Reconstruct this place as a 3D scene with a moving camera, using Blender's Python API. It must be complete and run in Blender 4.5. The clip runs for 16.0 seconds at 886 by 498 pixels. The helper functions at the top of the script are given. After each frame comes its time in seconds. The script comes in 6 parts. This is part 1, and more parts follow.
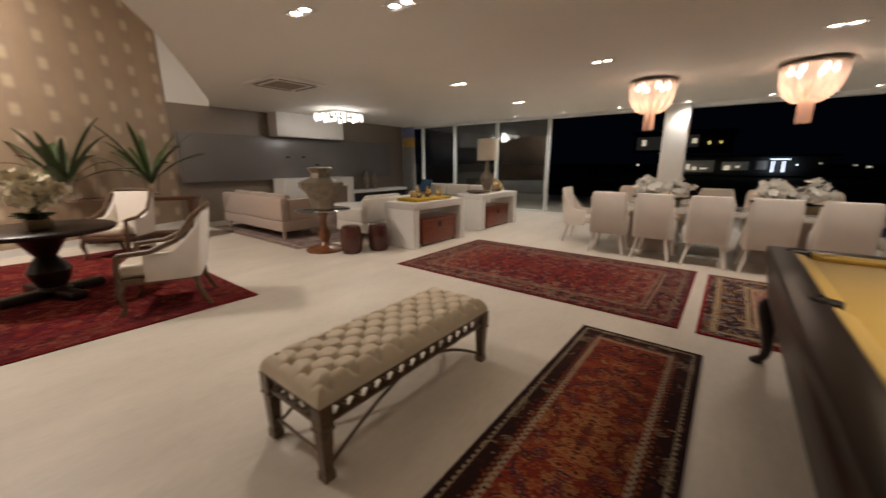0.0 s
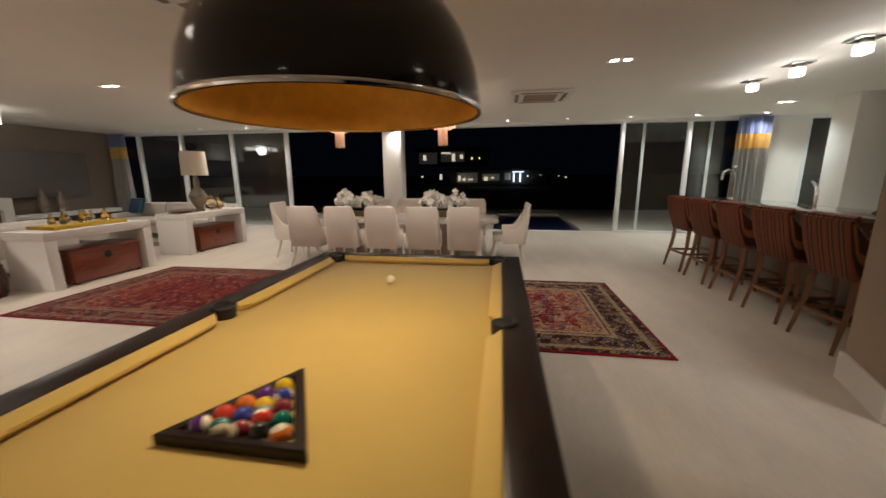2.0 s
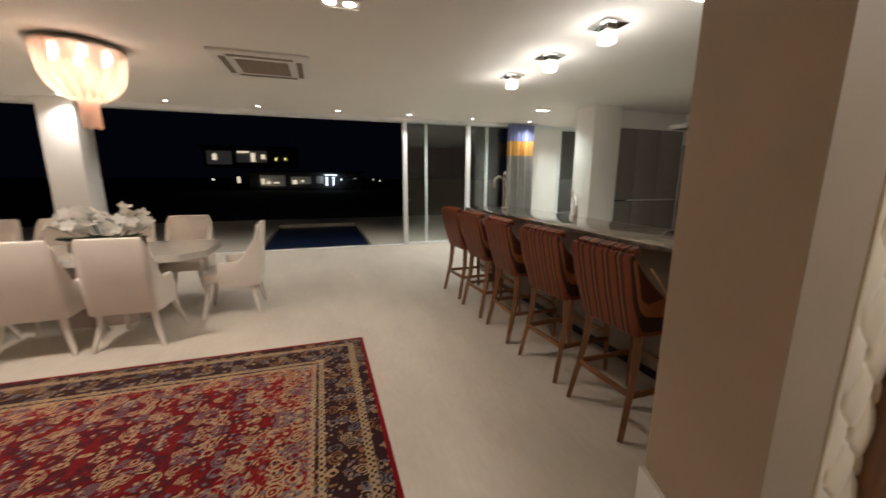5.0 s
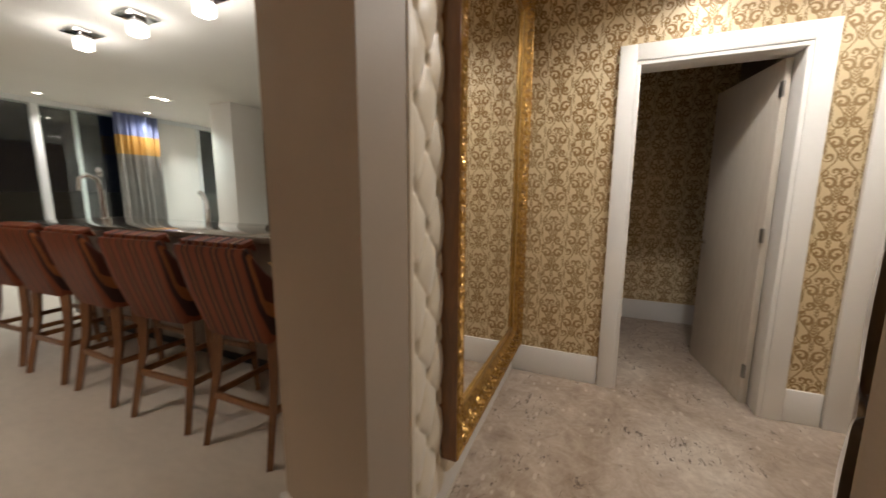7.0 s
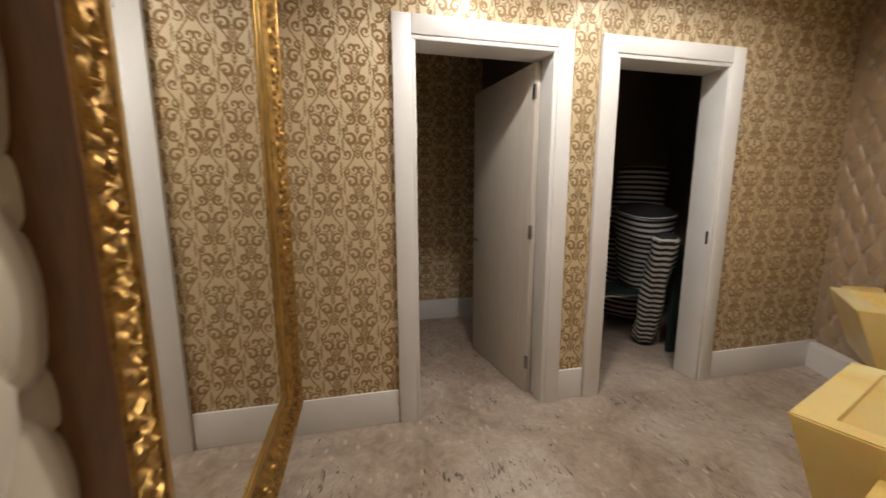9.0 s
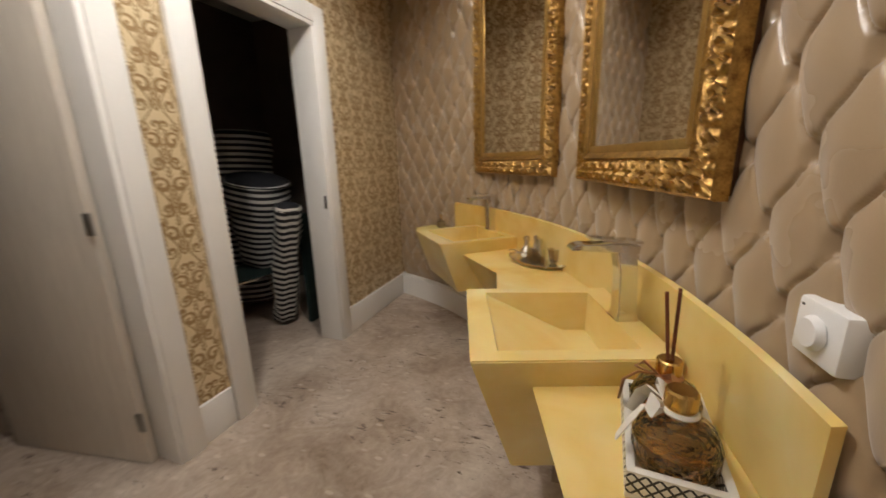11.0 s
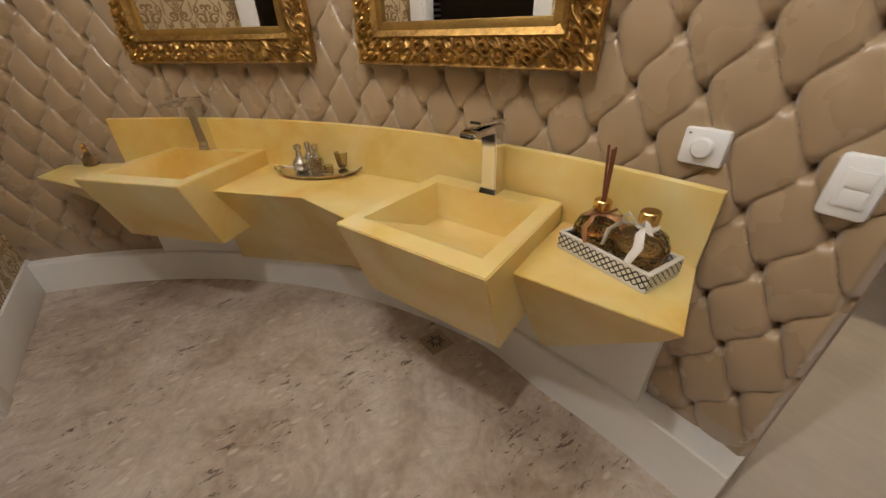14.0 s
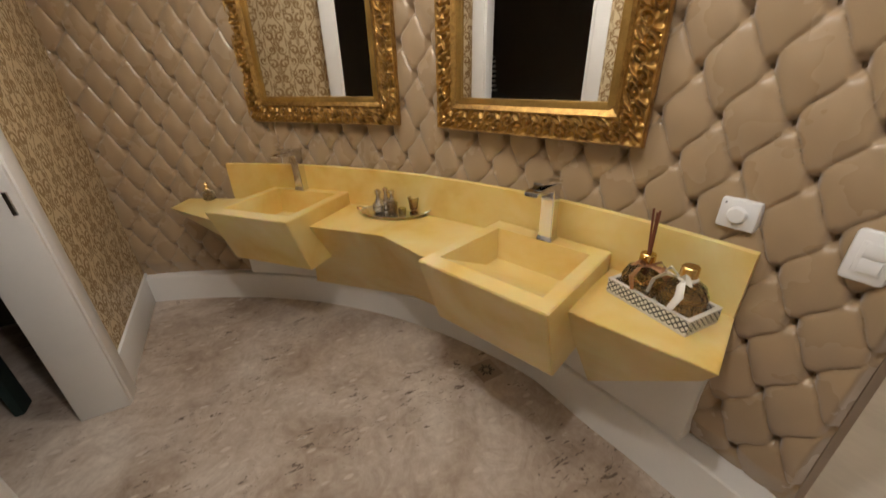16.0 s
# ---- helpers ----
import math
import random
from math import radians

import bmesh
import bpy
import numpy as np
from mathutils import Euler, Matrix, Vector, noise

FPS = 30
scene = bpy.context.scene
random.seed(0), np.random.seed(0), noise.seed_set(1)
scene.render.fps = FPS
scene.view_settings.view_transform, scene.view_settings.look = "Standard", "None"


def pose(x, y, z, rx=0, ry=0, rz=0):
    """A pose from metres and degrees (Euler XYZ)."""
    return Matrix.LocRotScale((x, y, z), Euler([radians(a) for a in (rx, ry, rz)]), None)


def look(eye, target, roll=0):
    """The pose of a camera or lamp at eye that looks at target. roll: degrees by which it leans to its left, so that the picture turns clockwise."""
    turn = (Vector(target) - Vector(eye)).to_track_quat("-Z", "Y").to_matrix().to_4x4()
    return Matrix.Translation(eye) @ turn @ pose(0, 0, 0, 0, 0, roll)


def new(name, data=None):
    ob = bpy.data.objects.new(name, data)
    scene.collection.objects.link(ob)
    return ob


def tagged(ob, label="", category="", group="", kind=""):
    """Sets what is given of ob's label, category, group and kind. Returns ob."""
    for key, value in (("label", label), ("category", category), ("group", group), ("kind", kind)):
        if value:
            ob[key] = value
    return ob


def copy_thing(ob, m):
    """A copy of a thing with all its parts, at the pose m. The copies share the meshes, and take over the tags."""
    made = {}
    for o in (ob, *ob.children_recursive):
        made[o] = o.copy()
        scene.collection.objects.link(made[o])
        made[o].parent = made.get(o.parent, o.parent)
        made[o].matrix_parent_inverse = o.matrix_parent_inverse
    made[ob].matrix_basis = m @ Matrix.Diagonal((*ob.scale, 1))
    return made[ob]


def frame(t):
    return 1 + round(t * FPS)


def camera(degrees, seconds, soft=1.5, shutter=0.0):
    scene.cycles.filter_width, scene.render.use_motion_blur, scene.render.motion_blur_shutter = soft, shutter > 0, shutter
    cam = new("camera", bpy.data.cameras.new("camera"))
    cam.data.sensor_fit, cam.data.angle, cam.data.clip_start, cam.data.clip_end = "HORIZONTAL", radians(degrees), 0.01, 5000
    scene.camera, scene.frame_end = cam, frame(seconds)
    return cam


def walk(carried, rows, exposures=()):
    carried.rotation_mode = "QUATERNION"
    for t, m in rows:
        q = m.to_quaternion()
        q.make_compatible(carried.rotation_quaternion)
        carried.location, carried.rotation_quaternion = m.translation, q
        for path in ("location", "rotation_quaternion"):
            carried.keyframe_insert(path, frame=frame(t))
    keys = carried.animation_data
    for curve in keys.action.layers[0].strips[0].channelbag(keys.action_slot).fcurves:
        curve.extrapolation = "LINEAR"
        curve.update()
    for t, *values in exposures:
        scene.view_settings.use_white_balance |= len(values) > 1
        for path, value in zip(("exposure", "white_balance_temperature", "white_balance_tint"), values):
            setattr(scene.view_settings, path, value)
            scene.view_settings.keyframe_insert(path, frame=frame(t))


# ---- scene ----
cam = camera(101.2, 16.0, shutter=0.4)
PATH = [
    (0, (-1.077, -0.427, 1.47), (-2.274, 1.109, 1.012), 0.0),
    (0.5, (-0.689, -0.218, 1.445), (-1.592, 1.513, 1.011), 0.0),
    (1, (-0.316, -0.014, 1.472), (-0.941, 1.839, 1.053), -0.1),
    (1.5, (0.166, 0.128, 1.489), (-0.244, 2.045, 1.093), -0.3),
    (2, (0.645, 0.294, 1.507), (0.34, 2.23, 1.11), -0.4),
    (2.5, (1.008, 0.626, 1.538), (0.84, 2.579, 1.143), -0.3),
    (3, (1.325, 0.983, 1.543), (1.371, 2.943, 1.149), -0.2),
    (3.2, (1.393, 1.113, 1.554), (1.481, 3.072, 1.161), -0.1),
    (5.3, (1.857, 2.156, 1.532), (2.72, 3.921, 1.159), 0.4),
    (5.5, (1.875, 2.168, 1.538), (2.933, 3.823, 1.161), 0.6),
    (6, (1.9, 2.191, 1.493), (3.365, 3.504, 1.132), 0.2),
    (6.5, (2.018, 2.174, 1.462), (3.686, 3.22, 1.112), 0.2),
    (7, (2.245, 2.13, 1.388), (4.062, 2.91, 1.087), 0.3),
    (7.5, (2.447, 2.108, 1.359), (4.353, 2.643, 1.073), 0.5),
    (8, (2.655, 2.205, 1.394), (4.618, 2.426, 1.084), -0.1),
    (8.2, (2.718, 2.231, 1.399), (4.692, 2.327, 1.089), -0.1),
    (10.3, (3.218, 2.275, 1.379), (4.575, 0.848, 1.028), -1.1),
    (10.5, (3.257, 2.186, 1.366), (4.437, 0.616, 0.994), -1.3),
    (11, (3.33, 2.029, 1.348), (4.009, 0.209, 0.871), -1.5),
    (11.5, (3.547, 1.965, 1.345), (3.668, 0.055, 0.765), -1.4),
    (12, (3.684, 1.895, 1.321), (3.338, 0.105, 0.498), -1.4),
    (12.5, (3.788, 1.784, 1.308), (3.178, 0.145, 0.336), -1.4),
    (13, (3.864, 1.706, 1.331), (3.046, 0.192, 0.312), -1.2),
    (13.5, (4.001, 1.696, 1.339), (3.024, 0.283, 0.314), -1.2),
    (14, (4.047, 1.739, 1.351), (3.043, 0.347, 0.325), -1.3),
    (14.5, (4.088, 1.814, 1.364), (3.089, 0.416, 0.339), -1.2),
    (15, (4.154, 1.824, 1.392), (3.268, 0.352, 0.368), -1.3),
    (15.5, (4.206, 1.824, 1.424), (3.367, 0.322, 0.404), -1.3),
    (16, (4.238, 1.837, 1.481), (3.355, 0.265, 0.614), -1.3),
]
walk(cam, [(t, look(eye, target, roll)) for t, eye, target, roll in PATH],
     [(0, -0.3), (0.5, 0.0), (1, 0.0), (1.5, -0.08), (2, -0.18), (2.5, -0.18), (3.2, 0.06), (5.3, 0.18), (6.5, 0.1), (8.2, 0.04), (10.3, 0.0), (11.5, 0.0), (12.5, 0.0), (16, -0.02)])

# ---- large lights, sky and exposure ----
world = bpy.data.worlds.new("night")
scene.world = world
world.use_nodes = True
world.node_tree.nodes["Background"].inputs[0].default_value = (0.10, 0.14, 0.30, 1)
world.node_tree.nodes["Background"].inputs[1].default_value = 0.008
CEIL = 2.84
WARM, NEUTRAL = (1.0, 0.88, 0.77), (1.0, 0.95, 0.90)


def lamp(name, kind, loc, power, col=WARM, size=0.1, angle=130, blend=0.8, aim=None):
    d = bpy.data.lights.new(name, kind)
    d.energy, d.color = power, col
    if kind == "SPOT":
        d.spot_size, d.spot_blend, d.shadow_soft_size = radians(angle), blend, size
    elif kind == "AREA":
        d.size = size
    else:
        d.shadow_soft_size = size
    ob = new(name, d)
    ob.matrix_world = look(loc, aim or (loc[0], loc[1] + 0.001, loc[2] - 1))
    return ob


SPOTS = [(-5.13, 5.25), (-2.71, 5.25), (-0.38, 5.3), (2.03, 5.27), (-4.45, 1.75), (-5.2, 7.7), (-2.0, 1.6),
         (-0.6, -1.8), (2.4, 1.2), (-3.6, 2.2)]
ROW = [3.66 - 1.44 * i for i in range(-2, 10)]
POWER = {(-4.45, 1.75): 125, (-3.6, 2.2): 10, (-2.0, 1.6): 12, (-0.6, -1.8): 8, (2.4, 1.2): 5, (2.03, 5.27): 72}
for x, y in SPOTS:
    lamp("downlight_lamp", "SPOT", (x, y, CEIL - 0.03), POWER.get((x, y), 130), WARM, 0.06, 120, 0.9)
for x in ROW:
    lamp("edge_light_lamp", "SPOT", (x, 9.95, CEIL - 0.03), 54, NEUTRAL, 0.04)
BATH_SPOTS = [(3.85, 0.75), (4.35, -0.2), (3.75, 2.2), (4.25, 1.5), (4.3, 0.5)]
BATH_POWER = [6, 11, 16, 64, 34]
for (x, y), power in zip(BATH_SPOTS, BATH_POWER):
    lamp("vanity_downlight_lamp", "SPOT", (x, y, CEIL - 0.03), power, (1.0, 0.95, 0.895), 0.05, 155, 0.5)
BAR_LAMPS = [(4.24, 6.6), (4.25, 5.78), (4.24, 4.92), (4.24, 4.05), (4.24, 3.45)]
for x, y in BAR_LAMPS[:4]:
    lamp("bar_light_lamp", "POINT", (x, y, CEIL - 0.26), 7, NEUTRAL, 0.04)
for x, y in ((-2.35, 7.0), (-0.4, 7.0)):
    lamp("chandelier_lamp", "POINT", (x, y, 2.56), 24, (1.0, 0.80, 0.64), 0.12)
lamp("ring_lamp_lamp", "POINT", (-9.5, 5.9, 2.6), 30, NEUTRAL, 0.2)
for x, y in ((7.4, 5.2), (7.6, 9.3), (6.0, 8.6)):
    lamp("kitchen_lamp", "SPOT", (x, y, CEIL - 0.03), 85, (0.88, 1.0, 0.96), 0.06)
lamp("void_lamp", "AREA", (-8.5, -1.0, 4.9), 270, WARM, 0.6)
lamp("pendant_lamp", "SPOT", (0.02, 1.62, 1.98), 56, (1.0, 0.80, 0.55), 0.05, 150)

# ---- materials ----


def tree(name):
    m = bpy.data.materials.new(name)
    m.use_nodes = True
    nt = m.node_tree
    return m, nt, nt.nodes["Principled BSDF"]


def nd(nt, kind, **sets):
    n = nt.nodes.new(kind)
    for k, v in sets.items():
        if k == "op":
            n.operation = v
        elif k == "i":
            for idx, val in v.items():
                if isinstance(val, bpy.types.NodeSocket):
                    nt.links.new(val, n.inputs[idx])
                else:
                    n.inputs[idx].default_value = val
    return n


def mth(nt, op, a, b=0.0, c=0.0):
    return nd(nt, "ShaderNodeMath", op=op, i={0: a, 1: b, 2: c}).outputs[0]


def coords(nt, src="Object"):
    return nt.nodes.new("ShaderNodeTexCoord").outputs[src]


def noise_tex(nt, vec, scale, detail=4, rough=0.6, dist=0.0):
    return nd(nt, "ShaderNodeTexNoise", i={"Vector": vec, "Scale": scale, "Detail": detail, "Roughness": rough, "Distortion": dist}).outputs["Fac"]


def ramp(nt, fac, *stops):
    r = nt.nodes.new("ShaderNodeValToRGB")
    nt.links.new(fac, r.inputs[0])
    e = r.color_ramp.elements
    while len(e) < len(stops):
        e.new(0.5)
    for el, (p, c) in zip(e, stops):
        el.position, el.color = p, (*c[:3], 1)
    return r.outputs[0]


def mix(nt, fac, a, b):
    n = nt.nodes.new("ShaderNodeMix")
    n.data_type = "RGBA"
    for idx, v in ((0, fac), (6, a), (7, b)):
        if isinstance(v, bpy.types.NodeSocket):
            nt.links.new(v, n.inputs[idx])
        else:
            n.inputs[idx].default_value = v if idx == 0 else (*v[:3], 1)
    return n.outputs[2]


def bumped(nt, bsdf, height, strength, dist=0.01):
    b = nd(nt, "ShaderNodeBump", i={"Height": height, "Strength": strength, "Distance": dist})
    nt.links.new(b.outputs[0], bsdf.inputs["Normal"])


def plain(name, col, rough=0.5, metal=0.0, var=0.12, scale=6, fine=90, bump=0.15, sheen=0.0, coat=0.0, col2=None, stretch=(1, 1, 1)):
    m, nt, b = tree(name)
    mp = nd(nt, "ShaderNodeMapping", i={0: coords(nt), 3: stretch}).outputs[0]
    n1, n2 = noise_tex(nt, mp, scale), noise_tex(nt, mp, fine, 3)
    dark = col2 or tuple(c * (1 - 2 * var) for c in col)
    f = mth(nt, "ADD", mth(nt, "MULTIPLY", n1, 0.7), mth(nt, "MULTIPLY", n2, 0.3))
    nt.links.new(ramp(nt, f, (0.33, dark), (0.67, col)), b.inputs["Base Color"])
    nt.links.new(mth(nt, "ADD", mth(nt, "MULTIPLY", n1, 0.16), rough - 0.08), b.inputs["Roughness"])
    b.inputs["Metallic"].default_value = metal
    b.inputs["Sheen Weight"].default_value = sheen
    b.inputs["Coat Weight"].default_value = coat
    if bump:
        bumped(nt, b, n2, bump, 0.002)
    return m


def wood(name, col, col2, rough=0.35, axis=(1, 12, 12), scale=3, coat=0.3):
    m, nt, b = tree(name)
    mp = nd(nt, "ShaderNodeMapping", i={0: coords(nt), 3: axis}).outputs[0]
    n1, n2 = noise_tex(nt, mp, scale, 6, 0.65, 1.2), noise_tex(nt, mp, scale * 9, 3)
    f = mth(nt, "ADD", mth(nt, "MULTIPLY", n1, 0.75), mth(nt, "MULTIPLY", n2, 0.25))
    nt.links.new(ramp(nt, f, (0.35, col2), (0.65, col)), b.inputs["Base Color"])
    b.inputs["Roughness"].default_value = rough
    b.inputs["Coat Weight"].default_value = coat
    b.inputs["Coat Roughness"].default_value = 0.2
    bumped(nt, b, n2, 0.1, 0.001)
    return m


def glow(name, col, strength):
    m, nt, b = tree(name)
    b.inputs["Base Color"].default_value = (*col, 1)
    b.inputs["Emission Color"].default_value = (*col, 1)
    b.inputs["Emission Strength"].default_value = strength
    return m


def glass(name, col=(1, 1, 1), rough=0.0, ior=1.45):
    m, nt, b = tree(name)
    b.inputs["Base Color"].default_value = (*col, 1)
    b.inputs["Roughness"].default_value = rough
    b.inputs["Transmission Weight"].default_value = 1
    b.inputs["IOR"].default_value = ior
    return m


def damask(name, field, motif, along):
    """Printed damask: mirrored scrolls round two centres in a half-drop repeat."""
    m, nt, b = tree(name)
    sep = nd(nt, "ShaderNodeSeparateXYZ", i={0: coords(nt)})
    x, z = sep.outputs[along], sep.outputs[2]
    W, H = 0.168, 0.62
    wob = mth(nt, "MULTIPLY", mth(nt, "SUBTRACT", noise_tex(nt, coords(nt), 9, 2), 0.5), 0.02)
    z = mth(nt, "ADD", z, wob)
    col = mth(nt, "FLOOR", mth(nt, "DIVIDE", x, W))
    half = mth(nt, "MULTIPLY", mth(nt, "MODULO", mth(nt, "ABSOLUTE", col), 2.0), H / 2)
    u = mth(nt, "SUBTRACT", mth(nt, "MODULO", mth(nt, "ADD", x, W * 400), W), W / 2)
    v = mth(nt, "SUBTRACT", mth(nt, "MODULO", mth(nt, "ADD", mth(nt, "ADD", z, half), H * 40), H), H / 2)
    au = mth(nt, "ABSOLUTE", u)
    mask = None

    def add(shape):
        return shape if mask is None else mth(nt, "MAXIMUM", mask, shape)
    for cx, cy, rad, turns, twist in ((0.040, 0.215, 0.036, 92, 1), (0.038, 0.125, 0.032, 105, -1), (0.040, 0.030, 0.036, 92, 1), (0.036, -0.075, 0.034, 98, -1), (0.040, -0.185, 0.038, 90, 1),
                                    (0.068, 0.075, 0.020, 140, -1), (0.068, -0.130, 0.020, 140, 1), (0.020, 0.278, 0.024, 120, -1), (0.066, 0.270, 0.022, 130, 1), (0.060, -0.262, 0.026, 115, -1)):
        dx, dy = mth(nt, "SUBTRACT", au, cx), mth(nt, "SUBTRACT", v, cy)
        r = mth(nt, "SQRT", mth(nt, "ADD", mth(nt, "MULTIPLY", dx, dx), mth(nt, "MULTIPLY", dy, dy)))
        th = mth(nt, "MULTIPLY", mth(nt, "ARCTAN2", dy, dx), twist)
        s = mth(nt, "SINE", mth(nt, "ADD", th, mth(nt, "MULTIPLY", r, turns * 2)))
        mask = add(mth(nt, "MULTIPLY", mth(nt, "GREATER_THAN", s, -0.15), mth(nt, "LESS_THAN", r, rad)))
    for cx, cy, hw, hh in ((0.0, 0.165, 0.018, 0.045), (0.0, 0.080, 0.011, 0.030), (0.0, -0.020, 0.022, 0.050), (0.0, -0.125, 0.012, 0.036), (0.0, -0.235, 0.020, 0.048), (0.014, 0.235, 0.008, 0.026),
                           (0.078, 0.180, 0.008, 0.040), (0.078, -0.030, 0.008, 0.042), (0.078, -0.215, 0.008, 0.036)):
        ex, ey = mth(nt, "DIVIDE", mth(nt, "SUBTRACT", au, cx), hw), mth(nt, "DIVIDE", mth(nt, "SUBTRACT", v, cy), hh)
        q = mth(nt, "ADD", mth(nt, "MULTIPLY", ex, ex), mth(nt, "MULTIPLY", ey, ey))
        vein = mth(nt, "GREATER_THAN", mth(nt, "SINE", mth(nt, "ADD", mth(nt, "MULTIPLY", v, 330), mth(nt, "MULTIPLY", au, -420))), -0.55)
        mask = add(mth(nt, "MULTIPLY", mth(nt, "LESS_THAN", q, 1.0), vein))
    vine = mth(nt, "ADD", 0.046, mth(nt, "MULTIPLY", mth(nt, "SINE", mth(nt, "MULTIPLY", v, 2 * math.pi / H * 3)), 0.026))
    mask = add(mth(nt, "LESS_THAN", mth(nt, "ABSOLUTE", mth(nt, "SUBTRACT", au, vine)), 0.0045))
    worn = noise_tex(nt, coords(nt), 1.1, 3)
    fade = nd(nt, "ShaderNodeMapRange", i={0: worn, 1: 0.3, 2: 0.7, 3: 0.75, 4: 1.0}).outputs[0]
    weave = noise_tex(nt, coords(nt), 300, 2)
    base = mix(nt, mth(nt, "MULTIPLY", weave, 0.5), field, tuple(c * 0.7 for c in field))
    nt.links.new(mix(nt, mth(nt, "MULTIPLY", mask, fade), base, motif), b.inputs["Base Color"])
    nt.links.new(nd(nt, "ShaderNodeMapRange", i={0: mask, 3: 0.34, 4: 0.55}).outputs[0], b.inputs["Roughness"])
    nt.links.new(nd(nt, "ShaderNodeMapRange", i={0: mask, 3: 0.15, 4: 0.1}).outputs[0], b.inputs["Metallic"])
    bumped(nt, b, mth(nt, "ADD", mth(nt, "MULTIPLY", mask, 0.6), mth(nt, "MULTIPLY", weave, 0.2)), 0.25, 0.002)
    return m


def travertine():
    m, nt, b = tree("travertine")
    c = coords(nt)
    n1, n2, n3 = noise_tex(nt, c, 1.6, 6, 0.65, 0.8), noise_tex(nt, c, 7, 5, 0.7, 1.5), noise_tex(nt, c, 38, 3)
    f = mth(nt, "ADD", mth(nt, "MULTIPLY", n1, 0.55), mth(nt, "ADD", mth(nt, "MULTIPLY", n2, 0.33), mth(nt, "MULTIPLY", n3, 0.12)))
    col = ramp(nt, f, (0.34, (0.24, 0.17, 0.12)), (0.46, (0.40, 0.315, 0.245)), (0.54, (0.50, 0.415, 0.34)), (0.66, (0.68, 0.60, 0.51)))
    turned = nd(nt, "ShaderNodeMapping", i={0: c, 2: (0, 0, radians(35)), 3: (8, 26, 20)}).outputs[0]
    p = noise_tex(nt, turned, 1.5, 4, 0.75, 0.8)
    patch = nd(nt, "ShaderNodeMapRange", i={0: noise_tex(nt, c, 2.6, 2), 1: 0.42, 2: 0.62, 3: -0.05, 4: 0.045}).outputs[0]
    pit = nd(nt, "ShaderNodeMapRange", i={0: mth(nt, "ADD", p, patch), 1: 0.63, 2: 0.65}).outputs[0]
    turned2 = nd(nt, "ShaderNodeMapping", i={0: c, 2: (0, 0, radians(28)), 3: (14, 30, 20)}).outputs[0]
    vo = nd(nt, "ShaderNodeTexVoronoi", i={"Vector": turned2, "Scale": 0.9, "Randomness": 1.0})
    pick = mth(nt, "GREATER_THAN", nd(nt, "ShaderNodeSeparateColor", i={0: vo.outputs["Color"]}).outputs[1], 0.84)
    clast = mth(nt, "MULTIPLY", pick, nd(nt, "ShaderNodeMapRange", i={0: vo.outputs["Distance"], 1: 0.22, 2: 0.34, 3: 0.55, 4: 0.0}).outputs[0])
    col = mix(nt, clast, col, (0.68, 0.60, 0.52))
    nt.links.new(mix(nt, pit, col, (0.13, 0.09, 0.065)), b.inputs["Base Color"])
    nt.links.new(nd(nt, "ShaderNodeMapRange", i={0: n2, 3: 0.25, 4: 0.45}).outputs[0], b.inputs["Roughness"])
    bumped(nt, b, mth(nt, "SUBTRACT", mth(nt, "MULTIPLY", n3, 0.2), pit), 0.4, 0.003)
    return m


def onyx():
    m, nt, b = tree("onyx")
    c = coords(nt, "Object")
    n1, n2 = noise_tex(nt, c, 1.8, 4, 0.5, 1.0), noise_tex(nt, c, 9, 4)
    f = mth(nt, "ADD", mth(nt, "MULTIPLY", n1, 0.8), mth(nt, "MULTIPLY", n2, 0.2))
    nt.links.new(ramp(nt, f, (0.33, (0.69, 0.44, 0.10)), (0.45, (0.76, 0.555, 0.19)), (0.60, (0.80, 0.64, 0.29)), (0.74, (0.86, 0.75, 0.47))), b.inputs["Base Color"])
    b.inputs["Roughness"].default_value = 0.3
    b.inputs["Coat Weight"].default_value = 0.4
    b.inputs["Coat Roughness"].default_value = 0.12
    b.inputs["Subsurface Weight"].default_value = 0.3
    b.inputs["Subsurface Radius"].default_value = (0.04, 0.02, 0.006)
    b.inputs["Subsurface Scale"].default_value = 0.5
    return m


